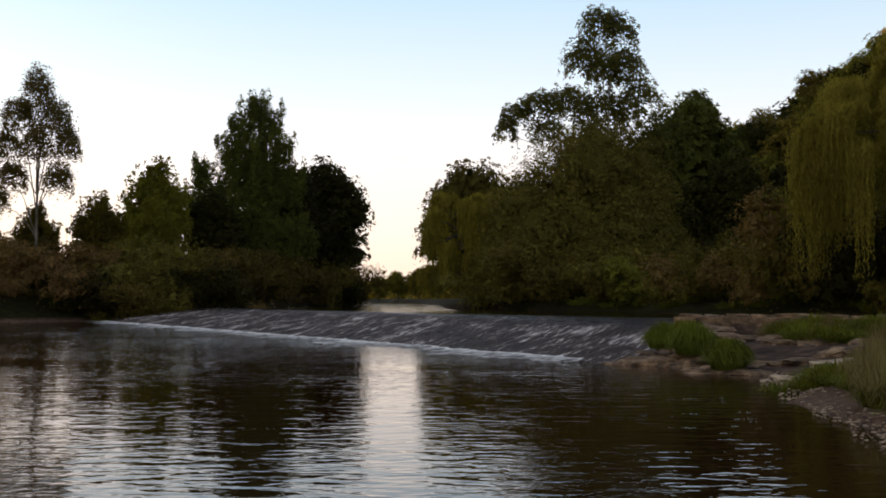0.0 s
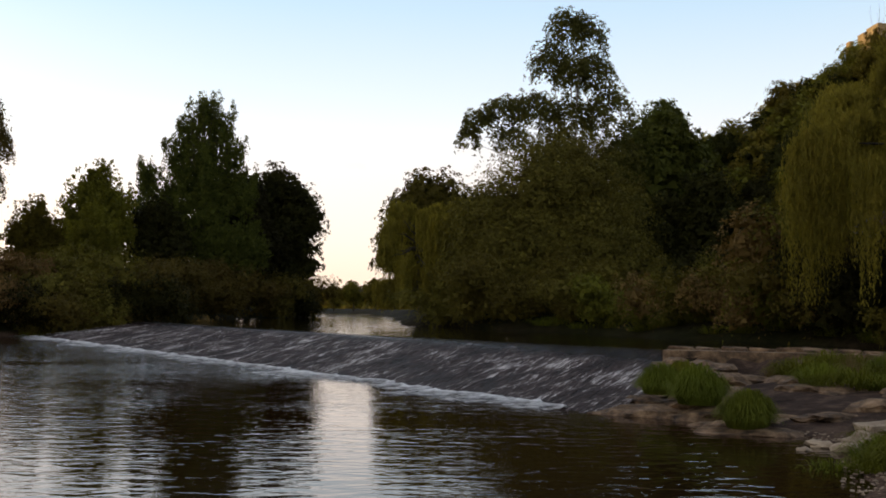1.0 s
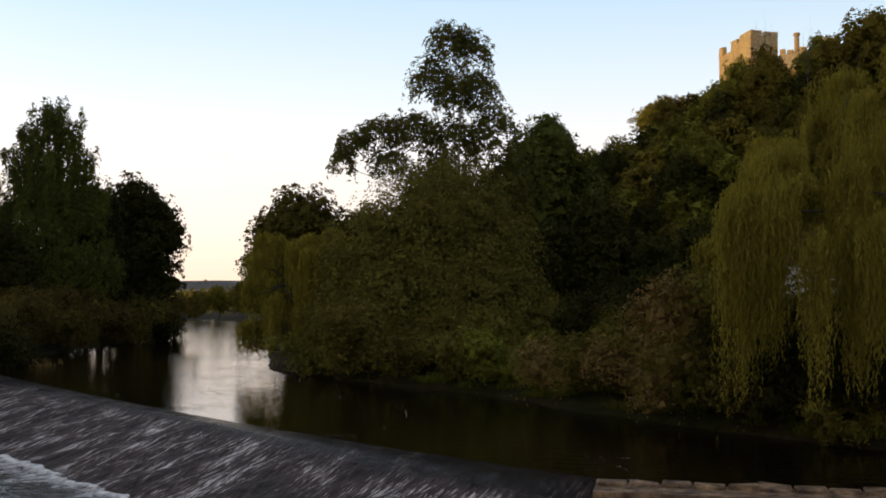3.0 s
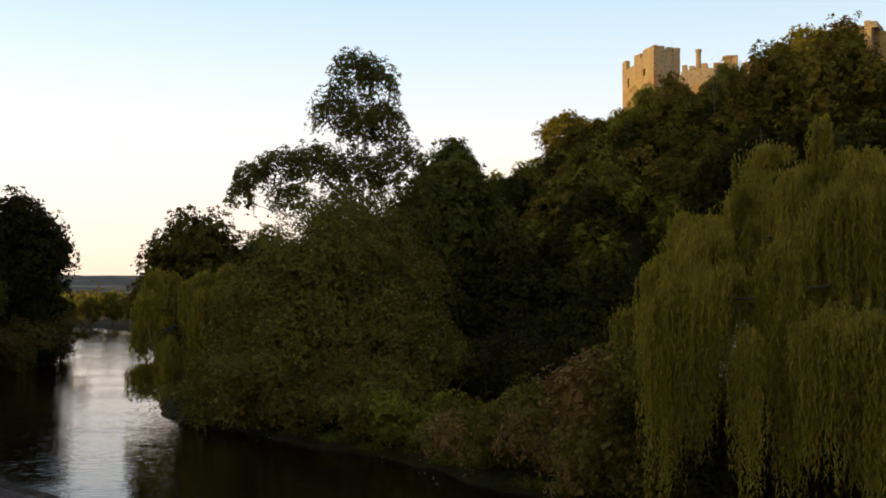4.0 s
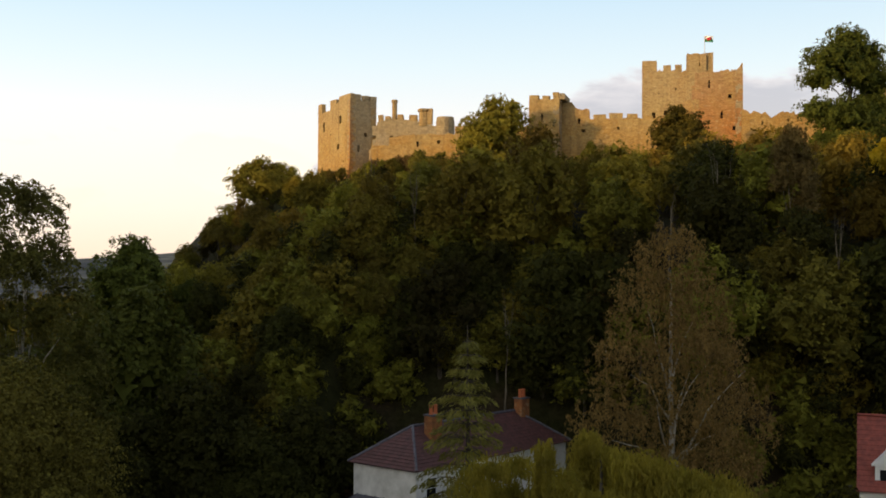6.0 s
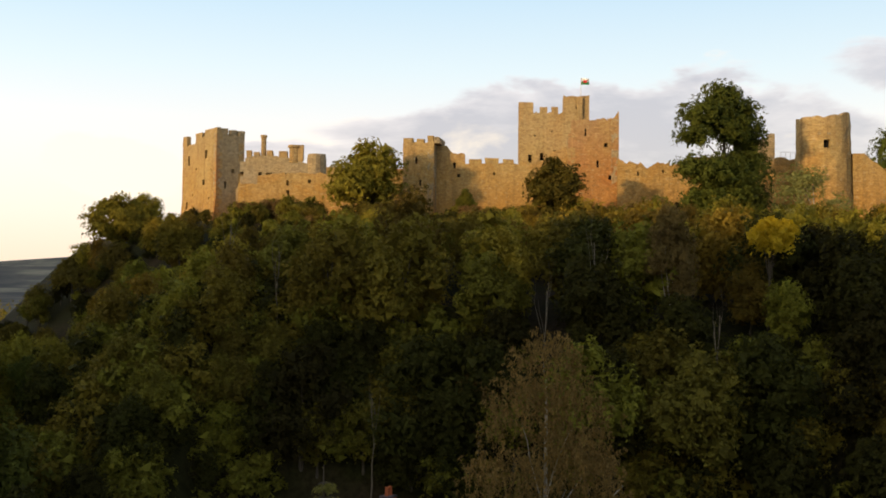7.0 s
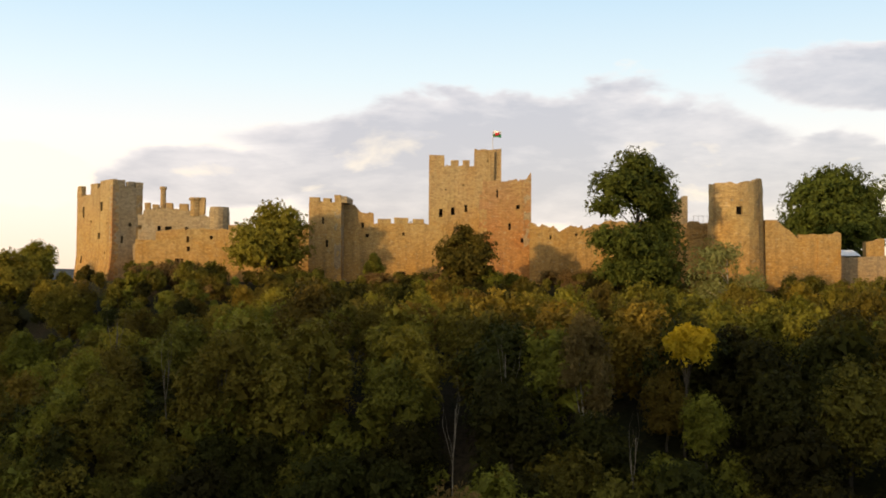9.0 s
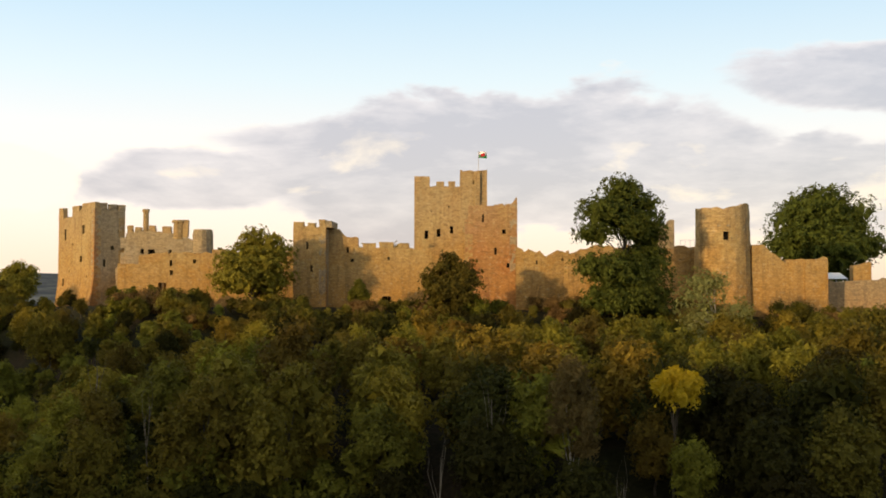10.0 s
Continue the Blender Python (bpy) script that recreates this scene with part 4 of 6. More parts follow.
def round_tower():
    v = 160.0
    ob = castle_piece("castle_tower", "round-fronted stone tower with a ragged top", "castle tower", (42.3, v + 4, 0))
    bm = bmesh.new()
    rng = np.random.default_rng(70)
    sides, rows = 28, 14
    ring = []
    for j in range(rows + 1):
        z = BASE + (58.7 - BASE) * j / rows
        for_ring = []
        for k in range(sides):
            a = 2 * math.pi * k / sides
            r = 3.95 + 0.45 * (1 - j / rows) + rng.normal() * 0.05
            zz = z + (0.05 * math.sin(5 * a + 1) + 0.65 * (5.25 < a < 6.0) + 0.10 * rng.normal() if j == rows else 0)
            for_ring.append(bm.verts.new((r * math.cos(a), r * math.sin(a), zz)))
        ring.append(for_ring)
    hole = {(20, 10)}
    for j in range(rows):
        for k in range(sides):
            q = (ring[j][k], ring[j][(k + 1) % sides], ring[j + 1][(k + 1) % sides], ring[j + 1][k])
            if (k, j) in hole:
                deep = [bm.verts.new((v_.co.x * 0.8, v_.co.y * 0.8, v_.co.z)) for v_ in q]
                for c in range(4):
                    bm.faces.new((q[c], q[(c + 1) % 4], deep[(c + 1) % 4], deep[c]))
                bm.faces.new(deep).material_index = 1
            else:
                bm.faces.new(q)
    inner = [bm.verts.new((v_.co.x * 0.72, v_.co.y * 0.72, v_.co.z - 0.2)) for v_ in ring[rows]]
    floor_ring = [bm.verts.new((v_.co.x, v_.co.y, 55.0)) for v_ in inner]
    for k in range(sides):
        bm.faces.new((ring[rows][k], ring[rows][(k + 1) % sides], inner[(k + 1) % sides], inner[k]))
        bm.faces.new((inner[k], inner[(k + 1) % sides], floor_ring[(k + 1) % sides], floor_ring[k]))
    bm.faces.new(floor_ring)
    part("wall", bm, [CASTLE, DARK_HOLE], ob)
    for a, z in ((-1.95, 55.9), (-1.62, 55.9), (-1.25, 46.6), (-1.9, 49.0)):
        bm = bmesh.new()
        r = 4.05
        c, s = math.cos(a), math.sin(a)
        box(bm, r * c - 0.22, r * c + 0.22, r * s - 0.12, r * s + 0.15, z - 0.14, z + 0.14)
        part("putlog_stone", bm, CASTLE_GREY_SHADED, ob)
    w = castle_piece("castle_wall", "low broken outer wall stepping down along the hill", "castle wall")
    face("wall", w, 46.2, 54.0, BASE, 52.4, tops=[(46.2, 53.2), (48.0, 53.0), (51.2, 50.4), (51.25, 50.9), (54, 51.0)], at=(0, 162, 0), thick=1.4, seed=71)
    face("wall", w, 54.0, 57.4, BASE, 50.8, tops=[(54, 51.0), (57.4, 51.1)], at=(0, 161.6, 0), thick=1.8, seed=72)
    face("wall", w, 57.4, 75.0, BASE, 47.6, tops=[(57.4, 47.4), (62, 47.8), (75, 48.2)], at=(0, 166, 0), thick=1.0, seed=73, mat=CASTLE_GREY_SHADED)
    face("wall", w, 63.6, 66.4, BASE, 50.8, tops=[(63.6, 50.2), (66.4, 50.6)], at=(0, 168, 0), thick=1.6, seed=74)
    t = castle_piece("marquee", "white canvas marquee roof behind the outer wall", "marquee", (61.5, 176, 0))
    bm = bmesh.new()
    vs = [bm.verts.new(p) for p in ((-3, -2, 48.2), (3.5, -2, 48.2), (3.5, 3, 48.2), (-3, 3, 48.2), (-2.6, 0.5, 49.2), (3.1, 0.5, 49.2))]
    for f in ((0, 1, 5, 4), (2, 3, 4, 5), (0, 4, 3), (1, 2, 5), (0, 3, 2, 1)):
        bm.faces.new([vs[i] for i in f])
    part("roof", bm, FLAG_WHITE, t)
    for x in (-2.9, 0.2, 3.4):
        for y in (-1.9, 2.9):
            bm = bmesh.new()
            box(bm, x - 0.05, x + 0.05, y - 0.05, y + 0.05, 43, 48.2)
            part("post", bm, POLE, t)


POLE, _nt, _p = material("painted_metal", (0.5, 0.5, 0.5), 0.5)
FLAG_WHITE, _nt, _p = material("white_cloth", (0.75, 0.75, 0.74), 0.8)
FLAG_GREEN, _nt, _p = material("green_cloth", (0.03, 0.22, 0.08), 0.8)
FLAG_RED, _nt, _p = material("red_cloth", (0.45, 0.03, 0.03), 0.8)
for build in (square_tower, north_range, middle_tower, curtain_north, keep, curtain_south, round_tower):
    build()

# ======================= woods on the castle hill =======================
def castle_spot(u, v, sink=0.2):
    x, y = uv_to_xy(u, v)
    return x, y, gz(x, y) - sink


def hill_kinds():
    kinds = []
    for i, (leaf, lab, cat) in enumerate(((LEAF_MID, "mid-green broadleaf tree on the steep hillside", "tree"), (LEAF_OLIVE, "olive-green ash tree on the wooded slope", "tree"), (LEAF_DARK, "dark green sycamore on the wooded slope", "tree"),
                                          (LEAF_GREEN, "dense fresh-green maple on the hillside", "tree"), (LEAF_GOLDEN, "yellowing broadleaf tree on the slope", "tree"), (LEAF_SALLOW, "grey-green sallow on the wooded slope", "tree"))):
        rng = np.random.default_rng(100 + i)
        lobes = round_lobes(rng, 10.0, 3.5 + 0.3 * (i % 3), 0.6, 16, 0.40)
        kinds.append(plant_tree("broadleaf_tree", lab, 200 + i, lobes, 3500, 0.345, leaf, base_r=0.20, trunk_top=7.0, clump=0.30, boughs=7))
    for i, (leaf, lab) in enumerate(((LEAF_MID, "low green bushy tree near the castle wall"), (LEAF_OLIVE, "low olive-green bushy tree on the brow"), (LEAF_DARK, "low dark green bushy tree on the brow"))):
        rng = np.random.default_rng(140 + i)
        kinds.append(plant_tree("broadleaf_tree", lab, 240 + i, round_lobes(rng, 10.0, 3.9, 0.4, 14, 0.42), 1400, 0.56, leaf, base_r=0.22, trunk_top=7.0, clump=0.40, boughs=5))
    return kinds


TREE_V, TREE_H = (66, 78, 89, 105, 118, 130, 142, 150, 158), (12, 12.4, 12.6, 11.3, 9.6, 8.0, 6.0, 4.4, 3.0)


def plant_hill():
    rng = np.random.default_rng(77)
    kinds = hill_kinds()
    spots = [[] for _ in kinds]
    for v in (73, 80.5, 84, 88, 92.5, 98, 104, 111, 118, 125, 132, 139, 146, 152, 160, 170, 180, 192):
        for u in np.arange(-112, 80, 8.2):
            uu, vv = u + rng.uniform(-2.8, 2.8), v + rng.uniform(-1.8, 1.8)
            if vv > 154.5 and uu > -0.02 * vv - (40 if vv < 170 else 78):
                continue
            if uu > 0.43 * vv + 5 or uu < -0.50 * vv - 24 or (vv < 79.5 and -50 < uu < 4) or (vv < 91 and -29 < uu < -5) or (vv < 82 and 4 < uu < 26):
                continue
            x, y, z = castle_spot(uu, vv)
            h = max(float(np.interp(vv, TREE_V, TREE_H)) * (1 + rng.normal() * 0.09), 2.4)
            h *= float(np.interp(uu, (-34, -21), (0.60 if vv < 101 else 0.68, 1.0))) if vv < 135 else (0.84 if uu < -29 else 1.0)
            h = max(h, 4.6) if vv > 154.5 and uu < -66 else h
            if (abs(uu - 20.3) < 4.2 and 88 < vv < 99) or (abs(uu - 11.3) < 3.4 and 86 < vv < 97):
                h *= 0.72  # lower round the maple and the tan birch
            # darker leaf kinds low on the slope, paler above: valley shade put into colour
            k = int(rng.choice([6, 7, 8, 6] if h < 6.2 else [2, 2, 2, 2, 0] if vv < 94 else [0, 1, 2, 2, 1] if vv < 103 else [0, 1, 3, 4, 3, 4] if vv < 124 else [0, 1, 3, 4, 5, 3, 4]))
            spots[k].append((x, y, z, h / 10.0, rng.uniform(0, 360)))
    # lower growth on the brow below the north tower
    for v in np.arange(156, 190, 8.0):
        for u in np.arange(-112, -40, 5.6):
            uu, vv = u + rng.uniform(-1.8, 1.8), v + rng.uniform(-2.2, 2.2)
            if vv > 176 and uu > -78:
                continue
            x, y, z = castle_spot(uu, vv)
            h = max(3.2, 43.0 - z + rng.normal() * 0.8) if uu > -66 else rng.uniform(5.5, 8.5)
            spots[int(rng.choice([6, 7, 8, 6, 7] if h < 6.2 else [0, 1, 3, 4, 5]))].append((x, y, z, min(h, 9.0) / 10.0, rng.uniform(0, 360)))
    for u in np.arange(-50, -30, 2.6):  # scrub at the foot of the north range
        x, y, z = castle_spot(u + rng.uniform(-1, 1), rng.uniform(157, 165))
        spots[int(rng.choice([6, 7, 8]))].append((x, y, z, rng.uniform(0.22, 0.36), rng.uniform(0, 360)))
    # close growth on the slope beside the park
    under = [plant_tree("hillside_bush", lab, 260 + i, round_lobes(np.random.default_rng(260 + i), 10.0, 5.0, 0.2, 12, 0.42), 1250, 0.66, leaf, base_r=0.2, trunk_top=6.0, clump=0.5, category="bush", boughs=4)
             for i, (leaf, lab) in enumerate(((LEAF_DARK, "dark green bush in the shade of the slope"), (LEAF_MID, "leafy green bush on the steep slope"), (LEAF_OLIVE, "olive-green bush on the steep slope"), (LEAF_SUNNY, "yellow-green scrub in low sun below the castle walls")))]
    low, deep = [[] for _ in under], [[], [], []]
    for v in np.arange(82, 122, 3.6):
        for u in np.arange(-66, 30 if v < 93 else -3 if v < 100 else -28, 4.0):
            if v < 91 and -26 < u < -3:
                continue
            x, y, z = castle_spot(u + rng.uniform(-1.6, 1.6), v + rng.uniform(-1.2, 1.2))
            # more dark bushes low down, the slope's shade put into their leaf colour
            deep[int(rng.choice([0, 0, 1, 2] if v < 96 else [1, 2, 0]))].append((x, y, z, rng.uniform(0.36, 0.56), rng.uniform(0, 360)))
    for u0, u1, v0, v1 in ((-44, -25, 82, 100), (-25, -2, 92, 101), (0, 30, 78, 93)):  # the steep bank behind the house
        for v in np.arange(v0, v1, 2.5):
            for u in np.arange(u0, u1, 3.4):
                x, y, z = castle_spot(u + rng.uniform(-1.4, 1.4), v + rng.uniform(-1.0, 1.0))
                deep[int(rng.choice([0, 1, 1, 2]))].append((x, y, z, rng.uniform(0.40, 0.66), rng.uniform(0, 360)))
    for v in np.arange(124, 166, 5.0):  # scrub on the open ground below the walls
        for u in np.arange(-72, -36, 4.4):
            x, y, z = castle_spot(u + rng.uniform(-1.6, 1.6), v + rng.uniform(-1.6, 1.6))
            low[int(rng.choice([1, 2, 3]))].append((x, y, z, rng.uniform(0.22, 0.40), rng.uniform(0, 360)))
    for v in (147.0, 151.0, 155.0, 159.5):
        for u in np.arange(-34, 66, 4.2):
            x, y, z = castle_spot(u + rng.uniform(-1.6, 1.6), v + rng.uniform(-1.6, 1.6))
            low[int(rng.choice([3, 3, 2]))].append((x, y, z, rng.uniform(0.10, 0.21), rng.uniform(0, 360)))
    for _ in range(34):  # low growth beside the north tower
        x, y, z = castle_spot(rng.uniform(-84, -62), rng.uniform(172, 190))
        low[int(rng.choice([1, 2, 0]))].append((x, y, z, rng.uniform(0.20, 0.36), rng.uniform(0, 360)))
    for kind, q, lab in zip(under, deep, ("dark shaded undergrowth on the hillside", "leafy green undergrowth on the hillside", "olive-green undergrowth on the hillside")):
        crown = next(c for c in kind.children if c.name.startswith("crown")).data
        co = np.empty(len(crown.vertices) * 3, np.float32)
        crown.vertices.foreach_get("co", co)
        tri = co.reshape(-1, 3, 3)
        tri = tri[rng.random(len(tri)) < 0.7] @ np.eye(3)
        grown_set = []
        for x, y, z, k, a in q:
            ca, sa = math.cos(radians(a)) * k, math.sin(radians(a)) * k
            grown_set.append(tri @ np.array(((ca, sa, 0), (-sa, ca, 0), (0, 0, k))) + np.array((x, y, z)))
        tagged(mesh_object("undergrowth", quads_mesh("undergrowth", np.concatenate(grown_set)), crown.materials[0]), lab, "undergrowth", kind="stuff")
    for kind, q in zip(under, low):
        put(kind, q)
    # dark growth on the bank behind the house
    for v in (91.5, 93.5, 96.0):
        for u in np.arange(-30, -3, 4.4):
            x, y, z = castle_spot(u + rng.uniform(-1.4, 1.4), v + rng.uniform(-0.8, 0.8))
            spots[int(rng.choice([2, 2, 0]))].append((x, y, z, rng.uniform(0.66, 0.86), rng.uniform(0, 360)))
    for kind, s in zip(kinds, spots):
        put(kind, s)


plant_hill()

# ======================= trees by the river =======================
def willow(name, label, seed, radius, height, foot, strands, leaves, size, spread_xy=(1.0, 1.0), base_r=0.45, leaf=None, drop=(0.35, 0.95)):
    """A weeping willow: limbs that arch out to a dome, and leafy strands that hang from it in curtains."""
    rng = np.random.default_rng(seed)
    ob = holder(name, Matrix(), label, "willow tree")
    n = 76
    ang, rad = rng.uniform(0, 2 * math.pi, n), np.sqrt(rng.uniform(0.02, 1.0, n))
    tip_z = height * (1 - 0.40 * rad**2 - 0.16 * rad**6) * rng.uniform(0.82, 1.0, n)
    tips = np.stack([np.cos(ang) * rad * radius * spread_xy[0], np.sin(ang) * rad * radius * spread_xy[1], tip_z], 1)
    part("trunk", limbs(rng, base_r, height * 0.62, [], (0.6, 0.3), 0.3, 0.5), BARK, ob, smooth=True)
    for e in tips[::2]:
        s = Vector((0.4, 0.2, height * rng.uniform(0.3, 0.55)))
        e = Vector(e)
        mid = s.lerp(e, 0.55) + Vector((0, 0, 0.14 * (e - s).length))
        bm = bmesh.new()
        tube(bm, [s, s.lerp(mid, 0.5) + Vector(rng.normal(size=3)) * 0.2, mid, mid.lerp(e, 0.5) + Vector(rng.normal(size=3)) * 0.2, e], [base_r * k for k in (0.42, 0.34, 0.25, 0.15, 0.06)], 6)
        part("limb", bm, BARK, ob, smooth=True)
    # strands gather round the tips of the limbs
    bundles = strands // 100
    heads = tips[rng.integers(0, n, bundles)] + rng.normal(size=(bundles, 3)) * np.array((1.0, 1.0, 0.4)) * radius * 0.06
    reach = rng.uniform(drop[0], drop[1], bundles)
    way = unit(np.concatenate([heads[:, :2] / radius + rng.normal(size=(bundles, 2)) * 0.35, np.zeros((bundles, 1))], 1))
    arc = rng.uniform(0.6, 2.4, bundles)
    lift = rng.uniform(0.2, 1.0, bundles)
    pick = rng.integers(0, bundles, strands)
    # each spray arches up and over from its limb, then its strands fall in a narrow curtain
    start = heads[pick] + rng.normal(size=(strands, 3)) * np.array((0.15, 0.15, 0.22))
    out = unit(way[pick] + rng.normal(size=(strands, 3)) * np.array((0.22, 0.22, 0)))
    length = (start[:, 2] - foot) * reach[pick] * rng.uniform(0.45, 1.1, strands) * (0.45 + 0.55 * np.clip(np.linalg.norm(start[:, :2], axis=1) / radius, 0, 1))
    t = np.linspace(0, 1, leaves)[None, :, None]
    bend = np.clip(t / 0.3, 0, 1)
    arch = out[:, None] * bend ** 0.75 * (arc[pick] * rng.uniform(0.5, 1.15, strands))[:, None, None]
    sway = np.sin(t * 3 + rng.uniform(0, 6, (strands, 1, 1))) * rng.normal(size=(strands, 1, 3)) * 0.10 * np.array((1, 1, 0))
    rise = np.sin(bend * math.pi * 0.62) * lift[pick][:, None, None]
    down = np.zeros((strands, leaves, 3))
    down[..., 2] = (-(t ** 1.25) * length[:, None, None] + rise)[..., 0]
    pts = start[:, None] + arch + sway + down + rng.normal(size=(strands, leaves, 3)) * 0.04
    pts = pts.reshape(-1, 3)
    pts = pts[pts[:, 2] > foot]
    me = quads_mesh("hanging_foliage", leaf_quads(rng, pts, size, 0.26, (0, 0, -1.0), 0.42, True))
    mesh_object("hanging_foliage", me, leaf or LEAF_WILLOW, ob)
    return ob


def at_ground(x, y, s=1.0, turn=0.0, sink=0.15):
    return (x, y, gz(x, y) - sink, s, turn)


def riverside():
    r = np.random.default_rng
    put(willow("weeping_willow", "large yellow-green weeping willow trailing over the river bank", 401, 10.6, 15.5, 0.3, 15500, 38, 0.245, (1.0, 1.0), drop=(0.55, 1.08)), [at_ground(31.0, 60.5)])
    put(willow("weeping_willow", "smaller weeping willow hanging to the water's edge", 402, 5.2, 11.6, -0.2, 3000, 24, 0.42, (1.0, 1.0), 0.3), [at_ground(2.6, 112.0)])
    put(willow("weeping_willow", "low drooping willow bush trailing in the upper river", 405, 3.0, 5.6, 0.6, 2400, 18, 0.36, (1.0, 1.0), 0.14, drop=(0.7, 1.1)), [at_ground(1.7, 108.4)])
    # the sallow mound in front of the birch
    rng = r(403)
    lobes = [(-4.5, 0, 6.5, 4.2, 5.4), (0, -1.0, 9.5, 4.8, 6.2), (2.8, 0.4, 11.5, 4.2, 5.0), (6.0, 1, 7.2, 4.2, 5.8), (-1.5, -3, 4.4, 4.8, 4.4), (3.8, -3.2, 4.8, 4.6, 4.8), (7.6, -2, 3.2, 3.6, 3.4), (-6.2, -1, 3.2, 3.2, 3.4), (1.5, 2.5, 8.5, 4.6, 5.4)]
    put(plant_tree("sallow_bush", "huge rounded grey-green sallow leaning over the water", 403, lobes, 50000, 0.27, LEAF_SALLOW, base_r=0.3, trunk_top=8, clump=0.45, category="bush"), [at_ground(12.2, 103.6)])
    # tall birch with an open crown
    lobes = [(-0.5, 0, 29.0, 2.1, 2.6), (1.8, 0.2, 28.2, 1.9, 3.0), (-2.2, 0, 25.4, 2.3, 2.6), (2.6, 0.6, 24.2, 2.2, 3.0), (0.2, -1, 24.0, 2.2, 2.8), (-3.8, 0.4, 20.6, 2.6, 2.4), (3.8, -0.6, 20.0, 2.6, 3.4), (-7.2, 0, 20.4, 2.2, 1.9), (-9.6, 0.4, 19.4, 1.9, 1.7),
             (0, 1, 19.2, 2.8, 3.2), (-10.6, 0, 17.6, 1.3, 1.7), (-6.0, -0.6, 17.4, 2.0, 2.0), (4.6, 0.4, 15.2, 2.8, 3.4), (-1.5, -1, 15, 3.0, 3.4), (2, 1, 12, 3.4, 4.0), (5.5, 0, 10, 3.0, 3.6)]
    put(plant_tree("birch_tree", "tall airy birch with pale limbs and drooping twigs", 404, lobes, 27000, 0.36, LEAF_BIRCH, BARK_PALE, 0.30, 26.0, 0.30, lean=(0.8, 0.2), aspect=0.5, inner=0), [at_ground(16.2, 112.5, 0.955)])
    # dark trees round the shaded park
    kinds = []
    for k, (h, w) in enumerate(((20.0, 5.6), (17.0, 6.2))):
        rng = r(410 + k)
        kinds.append(plant_tree("broadleaf_tree", "dark broadleaf tree shading the riverside park", 412 + k, round_lobes(rng, h, w, 2.0, 26, 0.36), 9000, 0.54, LEAF_OAK if k == 0 else LEAF_DARK, base_r=0.4, trunk_top=h * 0.7, clump=0.45))
    put(kinds[0], [at_ground(x, y, (top - gz(x, y)) / 20.0, a) for x, y, top, a in ((27.6, 121.0, 25.4, 10), (32.0, 126.0, 18.5, 120), (22, 132, 19.5, 60), (14, 140, 18.0, 300), (38, 128, 18.0, 210), (32.1, 141, 30.5, 75), (38.5, 141.0, 25.6, 330))])
    put(kinds[1], [at_ground(x, y, (top - gz(x, y)) / 17.0, a) for x, y, top, a in ((30.6, 113.5, 17.5, 30), (37.5, 119.0, 16.5, 160), (8.0, 131.0, 17.0, 260), (33.5, 107.5, 13.5, 70), (48.0, 64.0, 14.5, 110), (25.0, 112.0, 15.0, 200), (40.0, 112.0, 15.0, 20))])
    put(plant_tree("alder_tree", "leafy green alder close behind the big willow", 415, round_lobes(r(415), 12.6, 4.4, 0.6, 20, 0.38), 9000, 0.34, LEAF_MID, base_r=0.2, trunk_top=9, clump=0.34), [at_ground(42.0, 66.0), at_ground(45.5, 61.5, 0.8, 130)])
    # spreading oak upstream
    lobes = round_lobes(r(420), 19.5, 7.4, 1.0, 28, 0.34)
    put(plant_tree("oak_tree", "round-crowned oak beside the upper river", 421, lobes, 11000, 0.56, LEAF_MID, base_r=0.5, trunk_top=13, clump=0.4), [at_ground(2.2, 150), at_ground(12.0, 156, 0.9, 140)])
    # ornamental fir by the house
    put(fir(430), [at_ground(38.4, 83.0)])
    # bronze drooping birch at the hill's foot
    lobes = [(0, 0, 21.5, 2.4, 3.0), (-1.8, 0.3, 18.6, 2.6, 3.2), (2.0, -0.4, 18.2, 2.6, 3.2), (-4.0, -0.5, 14.4, 2.6, 3.0), (3.8, 0.5, 14.6, 2.8, 3.2), (0.4, -1.5, 14.5, 3.0, 3.6), (-5.2, 0, 10.0, 2.6, 3.0), (5.4, -0.6, 10.2, 2.8, 3.4), (0, -2, 9.5, 3.2, 4.0), (2.8, -1.8, 6.6, 3.0, 3.2), (-2.8, -1.6, 6.4, 3.0, 3.2)]
    put(plant_tree("birch_tree", "bronze-leaved drooping birch with a pale trunk", 440, lobes, 21000, 0.27, LEAF_BROWN, BARK_PALE, 0.30, 20.0, 0.24, inner=0, aspect=0.34, axis=(0, 0, -1.0), spread=0.8, bare=((4.5, -2.6, 14.5), (-3.4, -2.4, 12.5))), [at_ground(58.5, 86.5, 1.08)])
    # ---- left bank ----
    lobes = [(0.2, 0, 23.6, 2.0, 2.4), (-2.0, 0, 20.8, 2.2, 1.9), (2.2, 0.4, 20.4, 2.2, 2.0), (3.8, 0, 17.6, 1.8, 1.5), (-3.6, 0.3, 17.4, 1.9, 1.7), (0.4, -0.6, 17.4, 2.0, 1.8), (-2.6, 0, 13.8, 1.8, 1.5), (2.8, -0.3, 13.6, 1.9, 1.5), (-4.4, 0, 11.2, 1.5, 1.2)]
    lobes = [(x, y, z, a * 0.85, b * 1.55) for x, y, z, a, b in lobes]
    put(plant_tree("ash_tree", "slender young ash with a pale trunk on the river bank", 450, lobes, 13000, 0.31, LEAF_BRIGHT, BARK_TAN, 0.24, 22.0, 0.48, lean=(0.6, 0), inner=0), [at_ground(-45.2, 117.5, 0.93)])
